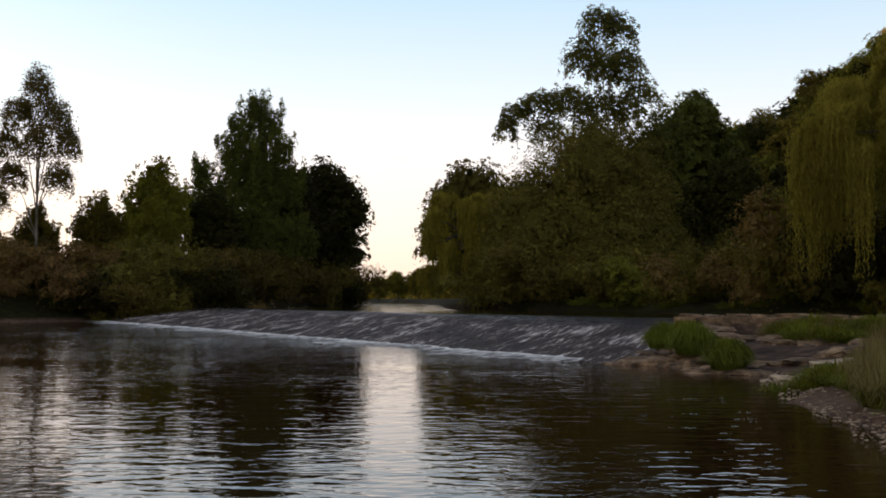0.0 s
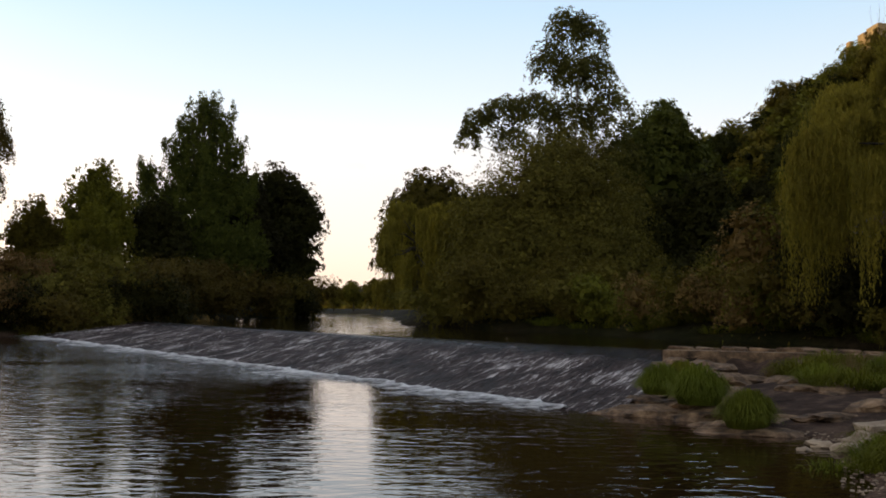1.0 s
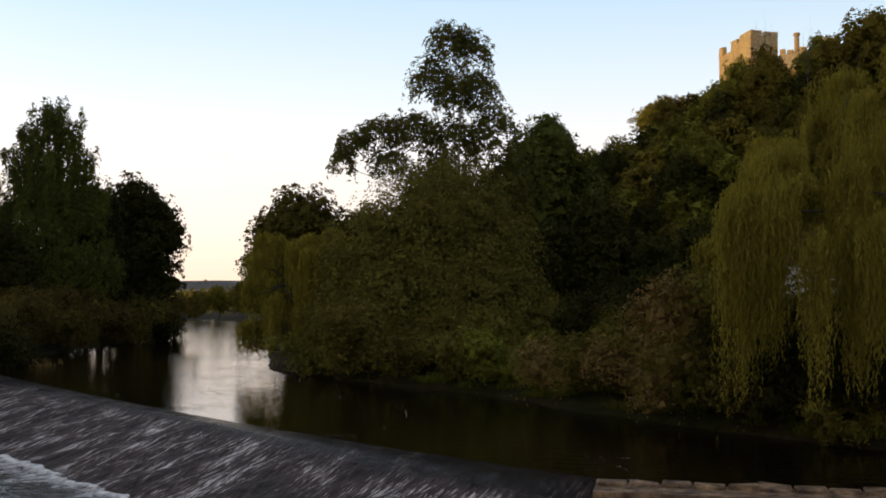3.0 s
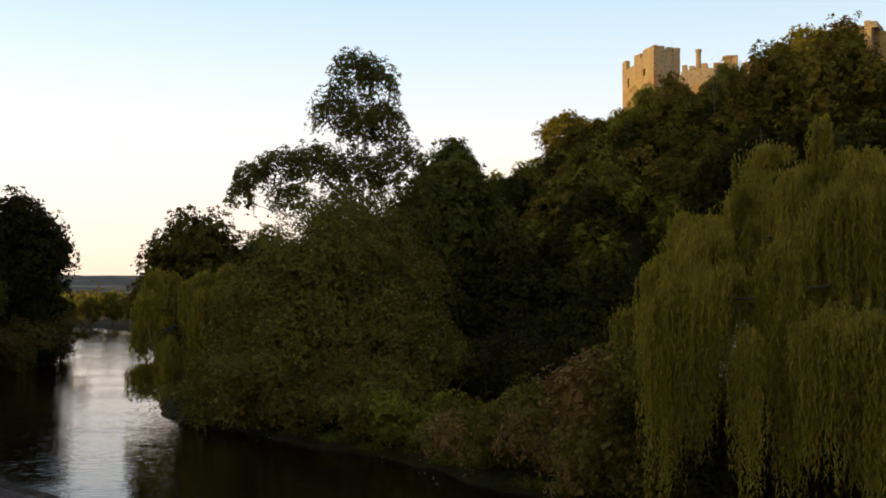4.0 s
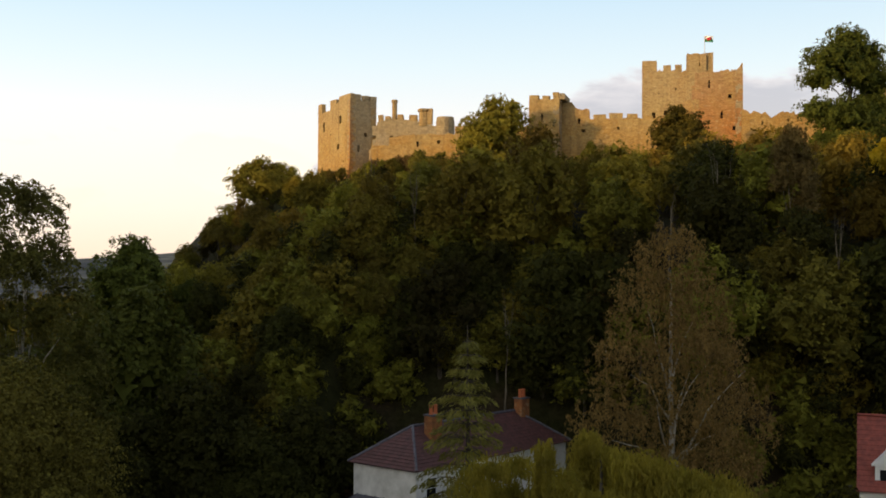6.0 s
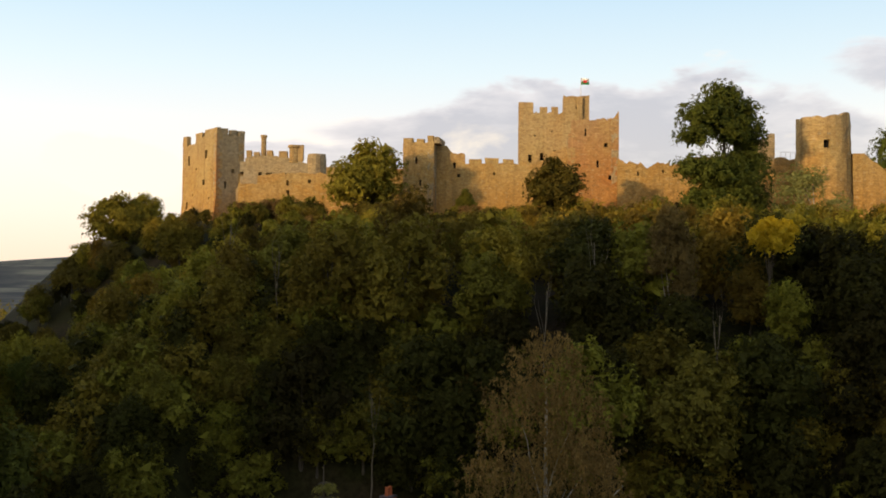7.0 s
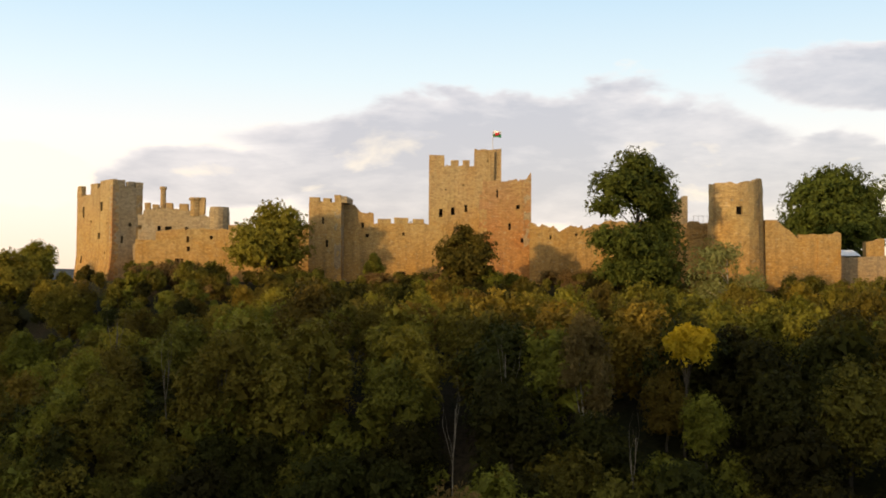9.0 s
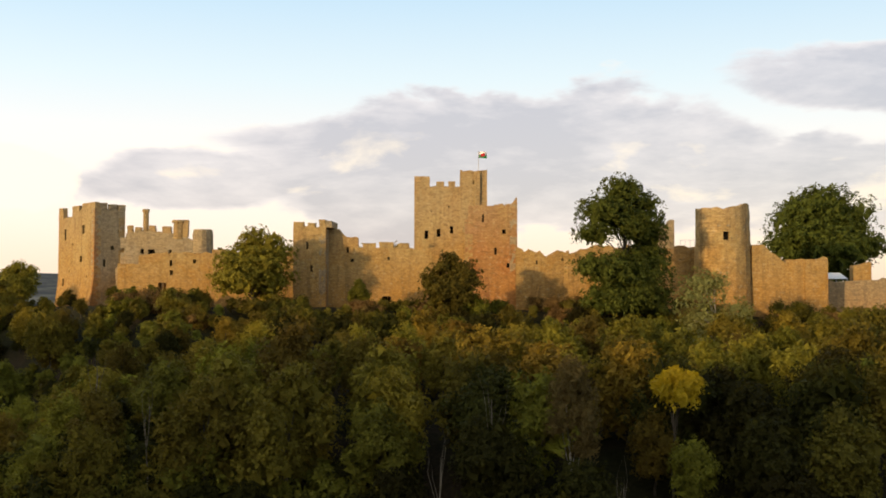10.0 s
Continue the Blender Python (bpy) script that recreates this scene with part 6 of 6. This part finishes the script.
def riverside_house():
    a = math.atan2(0.34, 0.94)
    z0 = 3.4
    ob = holder("house", pose(43.5, 98.8, 0, 0, 0, math.degrees(a)), "white rendered house with a dark red hipped roof", "house")
    L, W, eave = 21.0, 6.8, 10.5
    block("wall", ob, RENDER_WHITE, 0, L, 0, W, z0, eave, "white rendered walls")
    hip_roof(ob, L, W, eave, 13.3)
    for x in (1.2, 6.0, 11.0, 16.0):
        window(ob, x, x + 1.1, 8.2, 9.7, 0.0)
        window(ob, x, x + 1.1, 5.2, 6.8, 0.0)
    chimney(ob, 4.6, 2.2, 10.8, 14.2, 2)
    chimney(ob, 18.2, 3.0, 11.0, 14.4, 2)
    # glazed lean-to on the end wall
    con = holder("conservatory", pose(43.5, 98.8, 0, 0, 0, math.degrees(a)), "white-framed glazed lean-to with a grey ribbed roof", "conservatory")
    bm = bmesh.new()
    v = [bm.verts.new(p) for p in ((-4.0, -0.6, 6.95), (0, -0.6, 7.95), (0, 6.4, 7.95), (-4.0, 6.4, 6.95))]
    w = [bm.verts.new(q.co - Vector((0, 0, 0.1))) for q in v]
    bm.faces.new(v)
    for k in range(4):
        bm.faces.new((v[k], w[k], w[(k + 1) % 4], v[(k + 1) % 4]))
    part("roof", bm, LEAD, con, "grey metal roof")
    for k in range(8):
        y = -0.5 + 6.8 * k / 7
        bm = bmesh.new()
        tube(bm, [(-4.0, y, 6.99), (0, y, 7.99)], [0.05, 0.05], 5)
        part("roof_rib", bm, LEAD, con)
    for k in range(6):
        y = -0.4 + 6.5 * k / 5
        block("post", con, WHITE_PAINT, -3.85, -3.72, y - 0.07, y + 0.07, z0 - 0.4, 6.9)
        if k < 5:
            block("pane", con, GLASS, -3.81, -3.77, y + 0.07, y + 1.23, 4.3, 6.6)
            block("panel", con, WHITE_PAINT, -3.82, -3.75, y + 0.07, y + 1.23, z0 - 0.4, 4.3)
    for k in range(4):
        x = -3.7 + 1.2 * k
        block("post", con, WHITE_PAINT, x - 0.06, x + 0.06, -0.45, -0.33, z0 - 0.4, 6.95 + 0.25 * (x + 4) - 0.1)
        if k < 3:
            block("pane", con, GLASS, x + 0.06, x + 1.14, -0.41, -0.37, 4.3, 6.55)
    block("fascia", con, WHITE_PAINT, -3.9, -3.7, -0.5, 6.3, 6.66, 6.9)


def second_house():
    ob = holder("house", pose(71.5, 80.0, 0, 0, 0, -52), "tall house with a red tiled roof and a white dormer", "house")
    z0, eave, ridge = 2.6, 9.6, 14.8
    L, W = 12.0, 8.0
    block("wall", ob, RENDER_WHITE, 0, L, 0, W, z0, eave)
    for s in (0, 1):
        bm = bmesh.new()
        y0, y1 = (-0.35, W / 2) if s == 0 else (W + 0.35, W / 2)
        n = 15
        bm.faces.new([bm.verts.new(q) for q in ((-0.2, y0, eave - 0.03), (L + 0.2, y0, eave - 0.03), (L + 0.2, y1, ridge - 0.03), (-0.2, y1, ridge - 0.03))])
        slope = part("roof_slope", bm, SLATE_RED, ob, "red clay-tiled slope")
        for i in range(n):
            bm = bmesh.new()
            t0, t1 = i / n, min((i + 1.15) / n, 1)
            q = [(-0.2, y0 + (y1 - y0) * t0, eave + (ridge - eave) * t0 + 0.05), (L + 0.2, y0 + (y1 - y0) * t0, eave + (ridge - eave) * t0 + 0.05),
                 (L + 0.2, y0 + (y1 - y0) * t1, eave + (ridge - eave) * t1), (-0.2, y0 + (y1 - y0) * t1, eave + (ridge - eave) * t1)]
            v = [bm.verts.new(k) for k in q] + [bm.verts.new((k[0], k[1], k[2] - 0.05)) for k in q[:2]]
            bm.faces.new(v[:4])
            bm.faces.new((v[0], v[4], v[5], v[1]))
            part("tile_course", bm, SLATE_RED, slope)
    bm = bmesh.new()
    for x in (0.0, L):
        bm.faces.new([bm.verts.new(p) for p in ((x, 0, eave), (x, W, eave), (x, W / 2, ridge - 0.05))])
    part("gable", bm, RENDER_WHITE, ob)
    bm = bmesh.new()
    tube(bm, [(-0.2, W / 2, ridge + 0.05), (L + 0.2, W / 2, ridge + 0.05)], [0.14, 0.14], 6)
    part("ridge_roll", bm, SLATE_RED, ob)
    dorm = block("dormer", ob, WHITE_PAINT, 1.1, 2.9, 0.3, 3.0, 9.6, 11.6, "white gabled dormer")
    bm = bmesh.new()
    for y0, y1 in ((0.1, 3.2),):
        p = [bm.verts.new(q) for q in ((0.85, y0, 11.5), (2.0, y0, 12.6), (3.15, y0, 11.5), (0.85, y1, 11.5), (2.0, y1, 12.6), (3.15, y1, 11.5))]
        for f in ((0, 1, 4, 3), (1, 2, 5, 4), (0, 2, 1)):
            bm.faces.new([p[i] for i in f])
    part("dormer_roof", bm, WHITE_PAINT, dorm)
    block("pane", dorm, GLASS, 1.45, 2.55, 0.27, 0.31, 9.9, 11.2)
    for x in (1.0, 5.0, 9.0):
        window(ob, x, x + 1.1, 6.6, 8.2, 0.0)


SLATE_RED, _nt, _p = material("red_clay_tile", (0.24, 0.055, 0.04), 0.65)
link(_nt, ramp(_nt, noise_at(_nt, world_place(_nt), 2.4, 6.0, 0.7), [(0.3, (0.14, 0.035, 0.028)), (0.7, (0.32, 0.08, 0.055))]), _p.inputs["Base Color"])
CAR_PAINT, _nt, _p = material("dark_blue_car_paint", (0.012, 0.014, 0.02), 0.15, 0.6)
RUBBER, _nt, _p = material("tyre_rubber", (0.015, 0.015, 0.015), 0.85)
CHROME, _nt, _p = material("bright_metal", (0.55, 0.55, 0.56), 0.25)
_p.inputs["Metallic"].default_value = 1.0
riverside_house()
second_house()


def parked_car(m, label):
    ob = holder("car", m, label, "car")
    outline = [(-2.1, 0.35), (-2.15, 0.75), (-1.95, 0.95), (-1.25, 1.0), (-0.55, 1.42), (0.75, 1.45), (1.55, 1.02), (2.0, 0.92), (2.1, 0.6), (2.05, 0.32)]
    bm = bmesh.new()
    rows = [[bm.verts.new((x, s * (0.86 if z < 1.1 else 0.66), z)) for x, z in outline] for s in (-1, 1)]
    n = len(outline)
    bm.faces.new(rows[0][::-1])
    bm.faces.new(rows[1])
    for i in range(n):
        bm.faces.new((rows[0][i], rows[0][(i + 1) % n], rows[1][(i + 1) % n], rows[1][i]))
    bmesh.ops.bevel(bm, geom=[e for e in bm.edges], offset=0.06, segments=2, affect="EDGES")
    part("body", bm, CAR_PAINT, ob)
    for s in (-1, 1):
        bm = bmesh.new()
        y = s * 0.78
        v = [bm.verts.new(p) for p in ((-1.0, y * 1.08, 1.03), (1.2, y * 1.08, 1.06), (0.7, y * 0.93, 1.36), (-0.45, y * 0.93, 1.34))]
        bm.faces.new(v if s > 0 else v[::-1])
        part("side_window", bm, GLASS, ob)
        bm = bmesh.new()
        tube(bm, [(-1.0, y * 1.1, 1.06), (-0.5, y * 0.95, 1.40), (0.75, y * 0.95, 1.43), (1.4, y * 1.1, 1.08)], [0.025] * 4, 5)
        part("trim_strip", bm, CHROME, ob, "bright window trim")
        for x in (-1.3, 1.3):
            bm = bmesh.new()
            tube(bm, [(x, s * 0.70, 0.32), (x, s * 0.90, 0.32)], [0.32, 0.32], 16)
            w = part("wheel", bm, RUBBER, ob)
            bm = bmesh.new()
            tube(bm, [(x, s * 0.88, 0.32), (x, s * 0.915, 0.32)], [0.2, 0.18], 12)
            part("rim", bm, CHROME, w)
        bm = bmesh.new()
        box(bm, -2.17, -2.08, s * 0.62 - 0.16, s * 0.62 + 0.16, 0.66, 0.80)
        part("headlight", bm, CHROME, ob)


parked_car(pose(37.0, 108.6, gz(37.0, 108.6), 0, 0, 38), "dark car parked under the trees")
parked_car(pose(35.6, 101.5, gz(35.6, 101.5), 0, 0, 20), "dark car parked beside the glazed lean-to")


def garden_walls():
    for k, (x, y, turn, L, h) in enumerate(((36.0, 114.6, -16, 6.0, 3.4), (42.6, 112.4, -16, 4.5, 3.0))):
        z = gz(x, y)
        ob = holder("garden_wall", pose(x, y, z, 0, 0, turn), "old stone garden wall at the edge of the park", "wall")
        face("wall", ob, 0, L, -0.5, h, tops=[(0, h), (L * 0.4, h + 0.2), (L * 0.45, h - 0.4), (L, h)], thick=0.5, seed=80 + k, mat=OLD_WALL, rough=0.04)
        bm = bmesh.new()
        box(bm, -0.4, 0.2, -0.1, 0.6, -0.5, h + 0.5, 0.03, np.random.default_rng(k))
        part("pier", bm, OLD_WALL, ob)


garden_walls()

# ======================= rocks, tussocks and banks by the weir =======================
def rock(rng, sx, sy, sz, level=2):
    bm = bmesh.new()
    bmesh.ops.create_icosphere(bm, subdivisions=level, radius=1.0)
    off = Vector(rng.uniform(-50, 50, 3))
    for v in bm.verts:
        n = noise.noise(v.co * 1.3 + off) * 0.45 + noise.noise(v.co * 3.1 + off) * 0.18
        c = v.co * (1 + n)
        # flat bedding planes
        c.z = round(c.z * 2.6 + 0.3 * n) / 2.6 * 0.6 + c.z * 0.4
        v.co = Vector((c.x * sx, c.y * sy, c.z * sz))
    return bm


def tussock(name, label, seed, blades, radius, height, mat):
    rng = np.random.default_rng(seed)
    ob = holder(name, Matrix(), label, "grass tuft")
    a, r = rng.uniform(0, 6.283, blades), radius * np.sqrt(rng.random(blades)) * 0.72
    base = np.stack([np.cos(a) * r, np.sin(a) * r, np.zeros(blades)], 1)
    lean = unit(np.stack([np.cos(a), np.sin(a), np.zeros(blades)], 1) + rng.normal(size=(blades, 3)) * np.array((0.45, 0.45, 0)))
    # long blades in the middle stand, outer ones arch over into a dome
    h = height * (1.0 - 0.75 * (r / radius) ** 1.6) * rng.uniform(0.4, 1.15, blades)
    reach = radius * (0.15 + 0.6 * r / radius) * rng.uniform(0.5, 1.3, blades)
    side = unit(np.cross(lean, (0, 0, 1.0))) * 0.012 * rng.uniform(0.6, 1.5, (blades, 1))
    up = np.array((0, 0, 1.0))
    line = [base + lean * (reach * q)[:, None] + up * (h * w)[:, None] for q, w in ((0, 0), (0.22, 0.62), (0.62, 1.0))]
    line.append(base + lean * (reach * 1.15)[:, None] + up * (h * (rng.uniform(0.7, 1.1, blades) - 0.55 * r / radius))[:, None])
    wide = (1.0, 1.0, 0.8, 0.15)
    strips = [np.stack([p - side * s, p + side * s, q + side * w, q - side * w], 1) for p, q, s, w in zip(line, line[1:], wide, wide[1:])]
    mesh_object("tuft", quads_mesh("tuft", np.concatenate(strips)), mat, ob)
    return ob


def weir_bank():
    rng = np.random.default_rng(900)
    # bedrock ledges at the weir's end: x, y, z, sizes
    for x, y, z, sx, sy, sz in ((7.0, 37.4, 0.10, 1.9, 1.0, 0.42), (8.4, 36.2, 0.16, 1.3, 0.8, 0.45), (9.2, 38.0, 0.35, 1.7, 1.3, 0.5), (10.0, 35.2, 0.12, 1.3, 0.7, 0.32), (11.4, 34.4, 0.10, 1.5, 0.7, 0.30), (12.8, 35.0, 0.25, 1.4, 0.9, 0.42),
                                (9.6, 40.6, 0.5, 1.6, 1.5, 0.5), (10.8, 42.8, 0.75, 1.5, 1.4, 0.5), (11.0, 45.4, 1.0, 1.2, 1.3, 0.5), (12.6, 38.6, 0.55, 1.6, 1.5, 0.4), (13.2, 41.4, 0.85, 1.7, 1.5, 0.4), (7.6, 39.8, 0.2, 1.1, 1.2, 0.4), (8.6, 42.4, 0.5, 1.0, 1.2, 0.42), (9.6, 44.8, 0.8, 0.9, 1.2, 0.42), (10.2, 47.4, 1.1, 0.8, 1.1, 0.4),
                                (6.2, 38.6, 0.0, 1.0, 0.7, 0.25), (8.5, 33.0, 0.05, 1.5, 0.9, 0.42), (8.0, 34.6, 0.04, 1.2, 0.9, 0.36), (14.4, 36.6, 0.4, 1.3, 1.0, 0.4)):
        ob = part("rock", rock(rng, sx * 0.86, sy * 0.86, sz * 0.72, 3), ROCK, None)
        ob.matrix_basis = pose(x, y, max(z, gz(x, y)) - 0.16, 0, 0, rng.uniform(-30, 30))
        tagged(ob, "flat-bedded brown river rock beside the weir", "rock", "ledge rocks by the weir")
    # loose pale stones at the water's edge
    for x, y, z, s in ((10.4, 30.3, 0.16, 0.62), (11.2, 30.8, 0.3, 0.55), (9.6, 29.6, 0.06, 0.40), (10.1, 29.0, 0.08, 0.36), (10.9, 29.4, 0.12, 0.42), (9.3, 30.4, 0.03, 0.34), (11.6, 31.8, 0.22, 0.42), (12.0, 30.0, 0.3, 0.4), (8.7, 29.8, 0.0, 0.22), (10.6, 28.2, 0.1, 0.28), (9.9, 28.4, 0.05, 0.2), (11.3, 28.6, 0.16, 0.3)):
        ob = part("stone", rock(rng, s, s * 0.7, s * 0.34, 2), STONE_PALE, None)
        ob.matrix_basis = pose(x, y, max(z, gz(x, y) - 0.02), 0, 0, rng.uniform(0, 180))
        tagged(ob, "pale water-worn stone at the pool's edge", "stone", "loose stones by the pool")
    # a squared slab that lies across the stones
    bm = bmesh.new()
    box(bm, -0.62, 0.62, -0.34, 0.34, 0.0, 0.2, 0.04, rng)
    bmesh.ops.subdivide_edges(bm, edges=bm.edges[:], cuts=2, use_grid_fill=True)
    for v in bm.verts:
        v.co += Vector(rng.normal(size=3)) * 0.018
    ob = part("stone_slab", bm, STONE_PALE, None)
    ob.matrix_basis = pose(10.9, 30.6, 0.36, 3, -4, 8)
    tagged(ob, "squared pale stone slab lying on loose stones", "stone")
    # pebbles along the shore
    bm = bmesh.new()
    for _ in range(700):
        y = rng.uniform(14, 33)
        x = float(np.interp(y, (8, 18, 24, 29, 33), (6.6, 6.6, 7.3, 9.2, 9.6))) + abs(rng.normal()) * 0.9 - 0.15
        s = rng.uniform(0.014, 0.05)
        hull = bmesh.ops.create_icosphere(bm, subdivisions=1, radius=1.0, matrix=pose(x, y, gz(x, y) + s * 0.1, 0, 0, rng.uniform(0, 180)) @ Matrix.Diagonal((s * rng.uniform(0.8, 1.6), s, s * 0.5, 1)))
    tagged(part("pebbles", bm, STONE_PALE, None), "tan and grey pebbles strewn along the shore", "pebbles", kind="stuff")
    # low wall and path that hold back the upper river
    ob = holder("embankment", pose(10.6, 49.9, 0, 0, 0, -21), "worn masonry embankment carrying a dusty path", "embankment")
    r2 = np.random.default_rng(901)
    bm = bmesh.new()
    box(bm, 0, 27, -1.5, 0.35, -0.5, 1.48)
    part("core", bm, ROCK, ob)
    for k in range(26):
        x = 1.05 * k
        bm = bmesh.new()
        box(bm, x + 0.02, x + 1.02, -0.35 + r2.normal() * 0.05, 0.42, 1.36, 1.60 + r2.normal() * 0.03, 0.04, r2)
        bmesh.ops.bevel(bm, geom=bm.edges[:], offset=0.05, segments=1, affect="EDGES")
        part("coping_stone", bm, ROCK, ob)
    # grass
    big = tussock("grass_tussock", "bright green grass tussock on the rocks", 910, 2000, 0.80, 1.05, GRASS)
    put(big, [(x, y, max(z, gz(x, y)), s, a) for x, y, z, s, a in ((7.7, 38.9, 0.5, 0.85, 0), (8.5, 39.4, 0.5, 0.9, 100), (8.25, 36.6, 0.40, 1.0, 200), (8.5, 33.1, 0.12, 0.85, 40), (9.1, 34.6, 0.2, 0.7, 300))])
    mix_g = tussock("grass_clump", "long green grass clump on the bank", 911, 420, 1.0, 0.62, GRASS)
    spots = []
    for i in range(46):
        x = rng.uniform(12.6, 20.5)
        y = rng.uniform(34.5, 47.2) - 0.25 * (x - 12)
        if outside(UPPER, np.array([x]), np.array([y]))[0] < 1.2 or y > 45.4 - 0.38 * (x - 12):
            continue
        spots.append((x, y, max(gz(x, y), 0.3) - 0.05, rng.uniform(0.55, 1.15), rng.uniform(0, 360)))
    for i in range(44):
        x = rng.uniform(9.2, 15.0)
        y = rng.uniform(14.0, 31.0)
        if x < 9.4 + 0.05 * abs(y - 22):
            continue
        spots.append((x, y, gz(x, y) - 0.05, rng.uniform(0.35, 0.75) if x < 12 else rng.uniform(0.6, 1.0), rng.uniform(0, 360)))
    for i in range(26):
        x, y = rng.uniform(8.1, 11.0), rng.uniform(17.5, 27.5)
        spots.append((x, y, gz(x, y) - 0.05, rng.uniform(0.55, 0.95), rng.uniform(0, 360)))
    put(mix_g, spots)
    dry = tussock("dry_grass", "dry straw-coloured grass stems on the bank", 912, 200, 0.7, 1.2, GRASS_DRY)
    put(dry, [(x, y, gz(x, y) - 0.05, s, t) for x, y, s, t in ((8.3, 20.6, 0.9, 50), (8.9, 22.8, 0.95, 170), (8.1, 19.0, 0.8, 280), (9.6, 24.6, 0.9, 90), (10.6, 27.0, 0.9, 20), (11.0, 23.5, 0.9, 120), (10.4, 21.0, 0.8, 220), (13.6, 31.4, 1.0, 0), (12.6, 28.5, 0.9, 60), (13.4, 33.6, 0.9, 140), (15.0, 34.5, 1.0, 230), (12.2, 25.5, 0.9, 310), (14.6, 30.0, 1.1, 15), (14.2, 40.5, 0.7, 200), (12.8, 43.6, 0.6, 90))])
    low = tussock("bank_grass", "long rough grass on the river bank", 913, 150, 1.5, 0.7, GRASS)
    spots = []
    r3 = np.random.default_rng(914)
    edge = [(24.8, 56.7), (22.3, 60.6), (20.7, 64), (18.6, 69), (16.6, 73.5), (15, 80), (13, 85.5), (9.7, 89.5)]
    for (ax, ay), (bx, by) in zip(edge, edge[1:]):
        for _ in range(9):
            t = r3.random()
            x, y = ax + (bx - ax) * t + r3.uniform(0.4, 4.5), ay + (by - ay) * t + r3.uniform(0, 1.5)
            spots.append((x, y, gz(x, y) - 0.05, r3.uniform(0.7, 1.3), r3.uniform(0, 360)))
    for _ in range(46):
        x = r3.uniform(-52, -28)
        y = 104 + 0.35 * (x + 45) + r3.uniform(0, 5) + max(0, x + 33) * 1.6
        spots.append((x, y, gz(x, y) - 0.05, r3.uniform(0.8, 1.5), r3.uniform(0, 360)))
    put(low, spots)


STONE_PALE, _nt, _p = material("pale_stone", (0.42, 0.36, 0.29), 0.8)
_f = noise_at(_nt, world_place(_nt), 3.0, 6.0, 0.65)
link(_nt, ramp(_nt, _f, [(0.3, (0.20, 0.14, 0.09)), (0.65, (0.48, 0.36, 0.25))]), _p.inputs["Base Color"])
bump(_nt, _p, _f, 0.6, 0.05)
weir_bank()
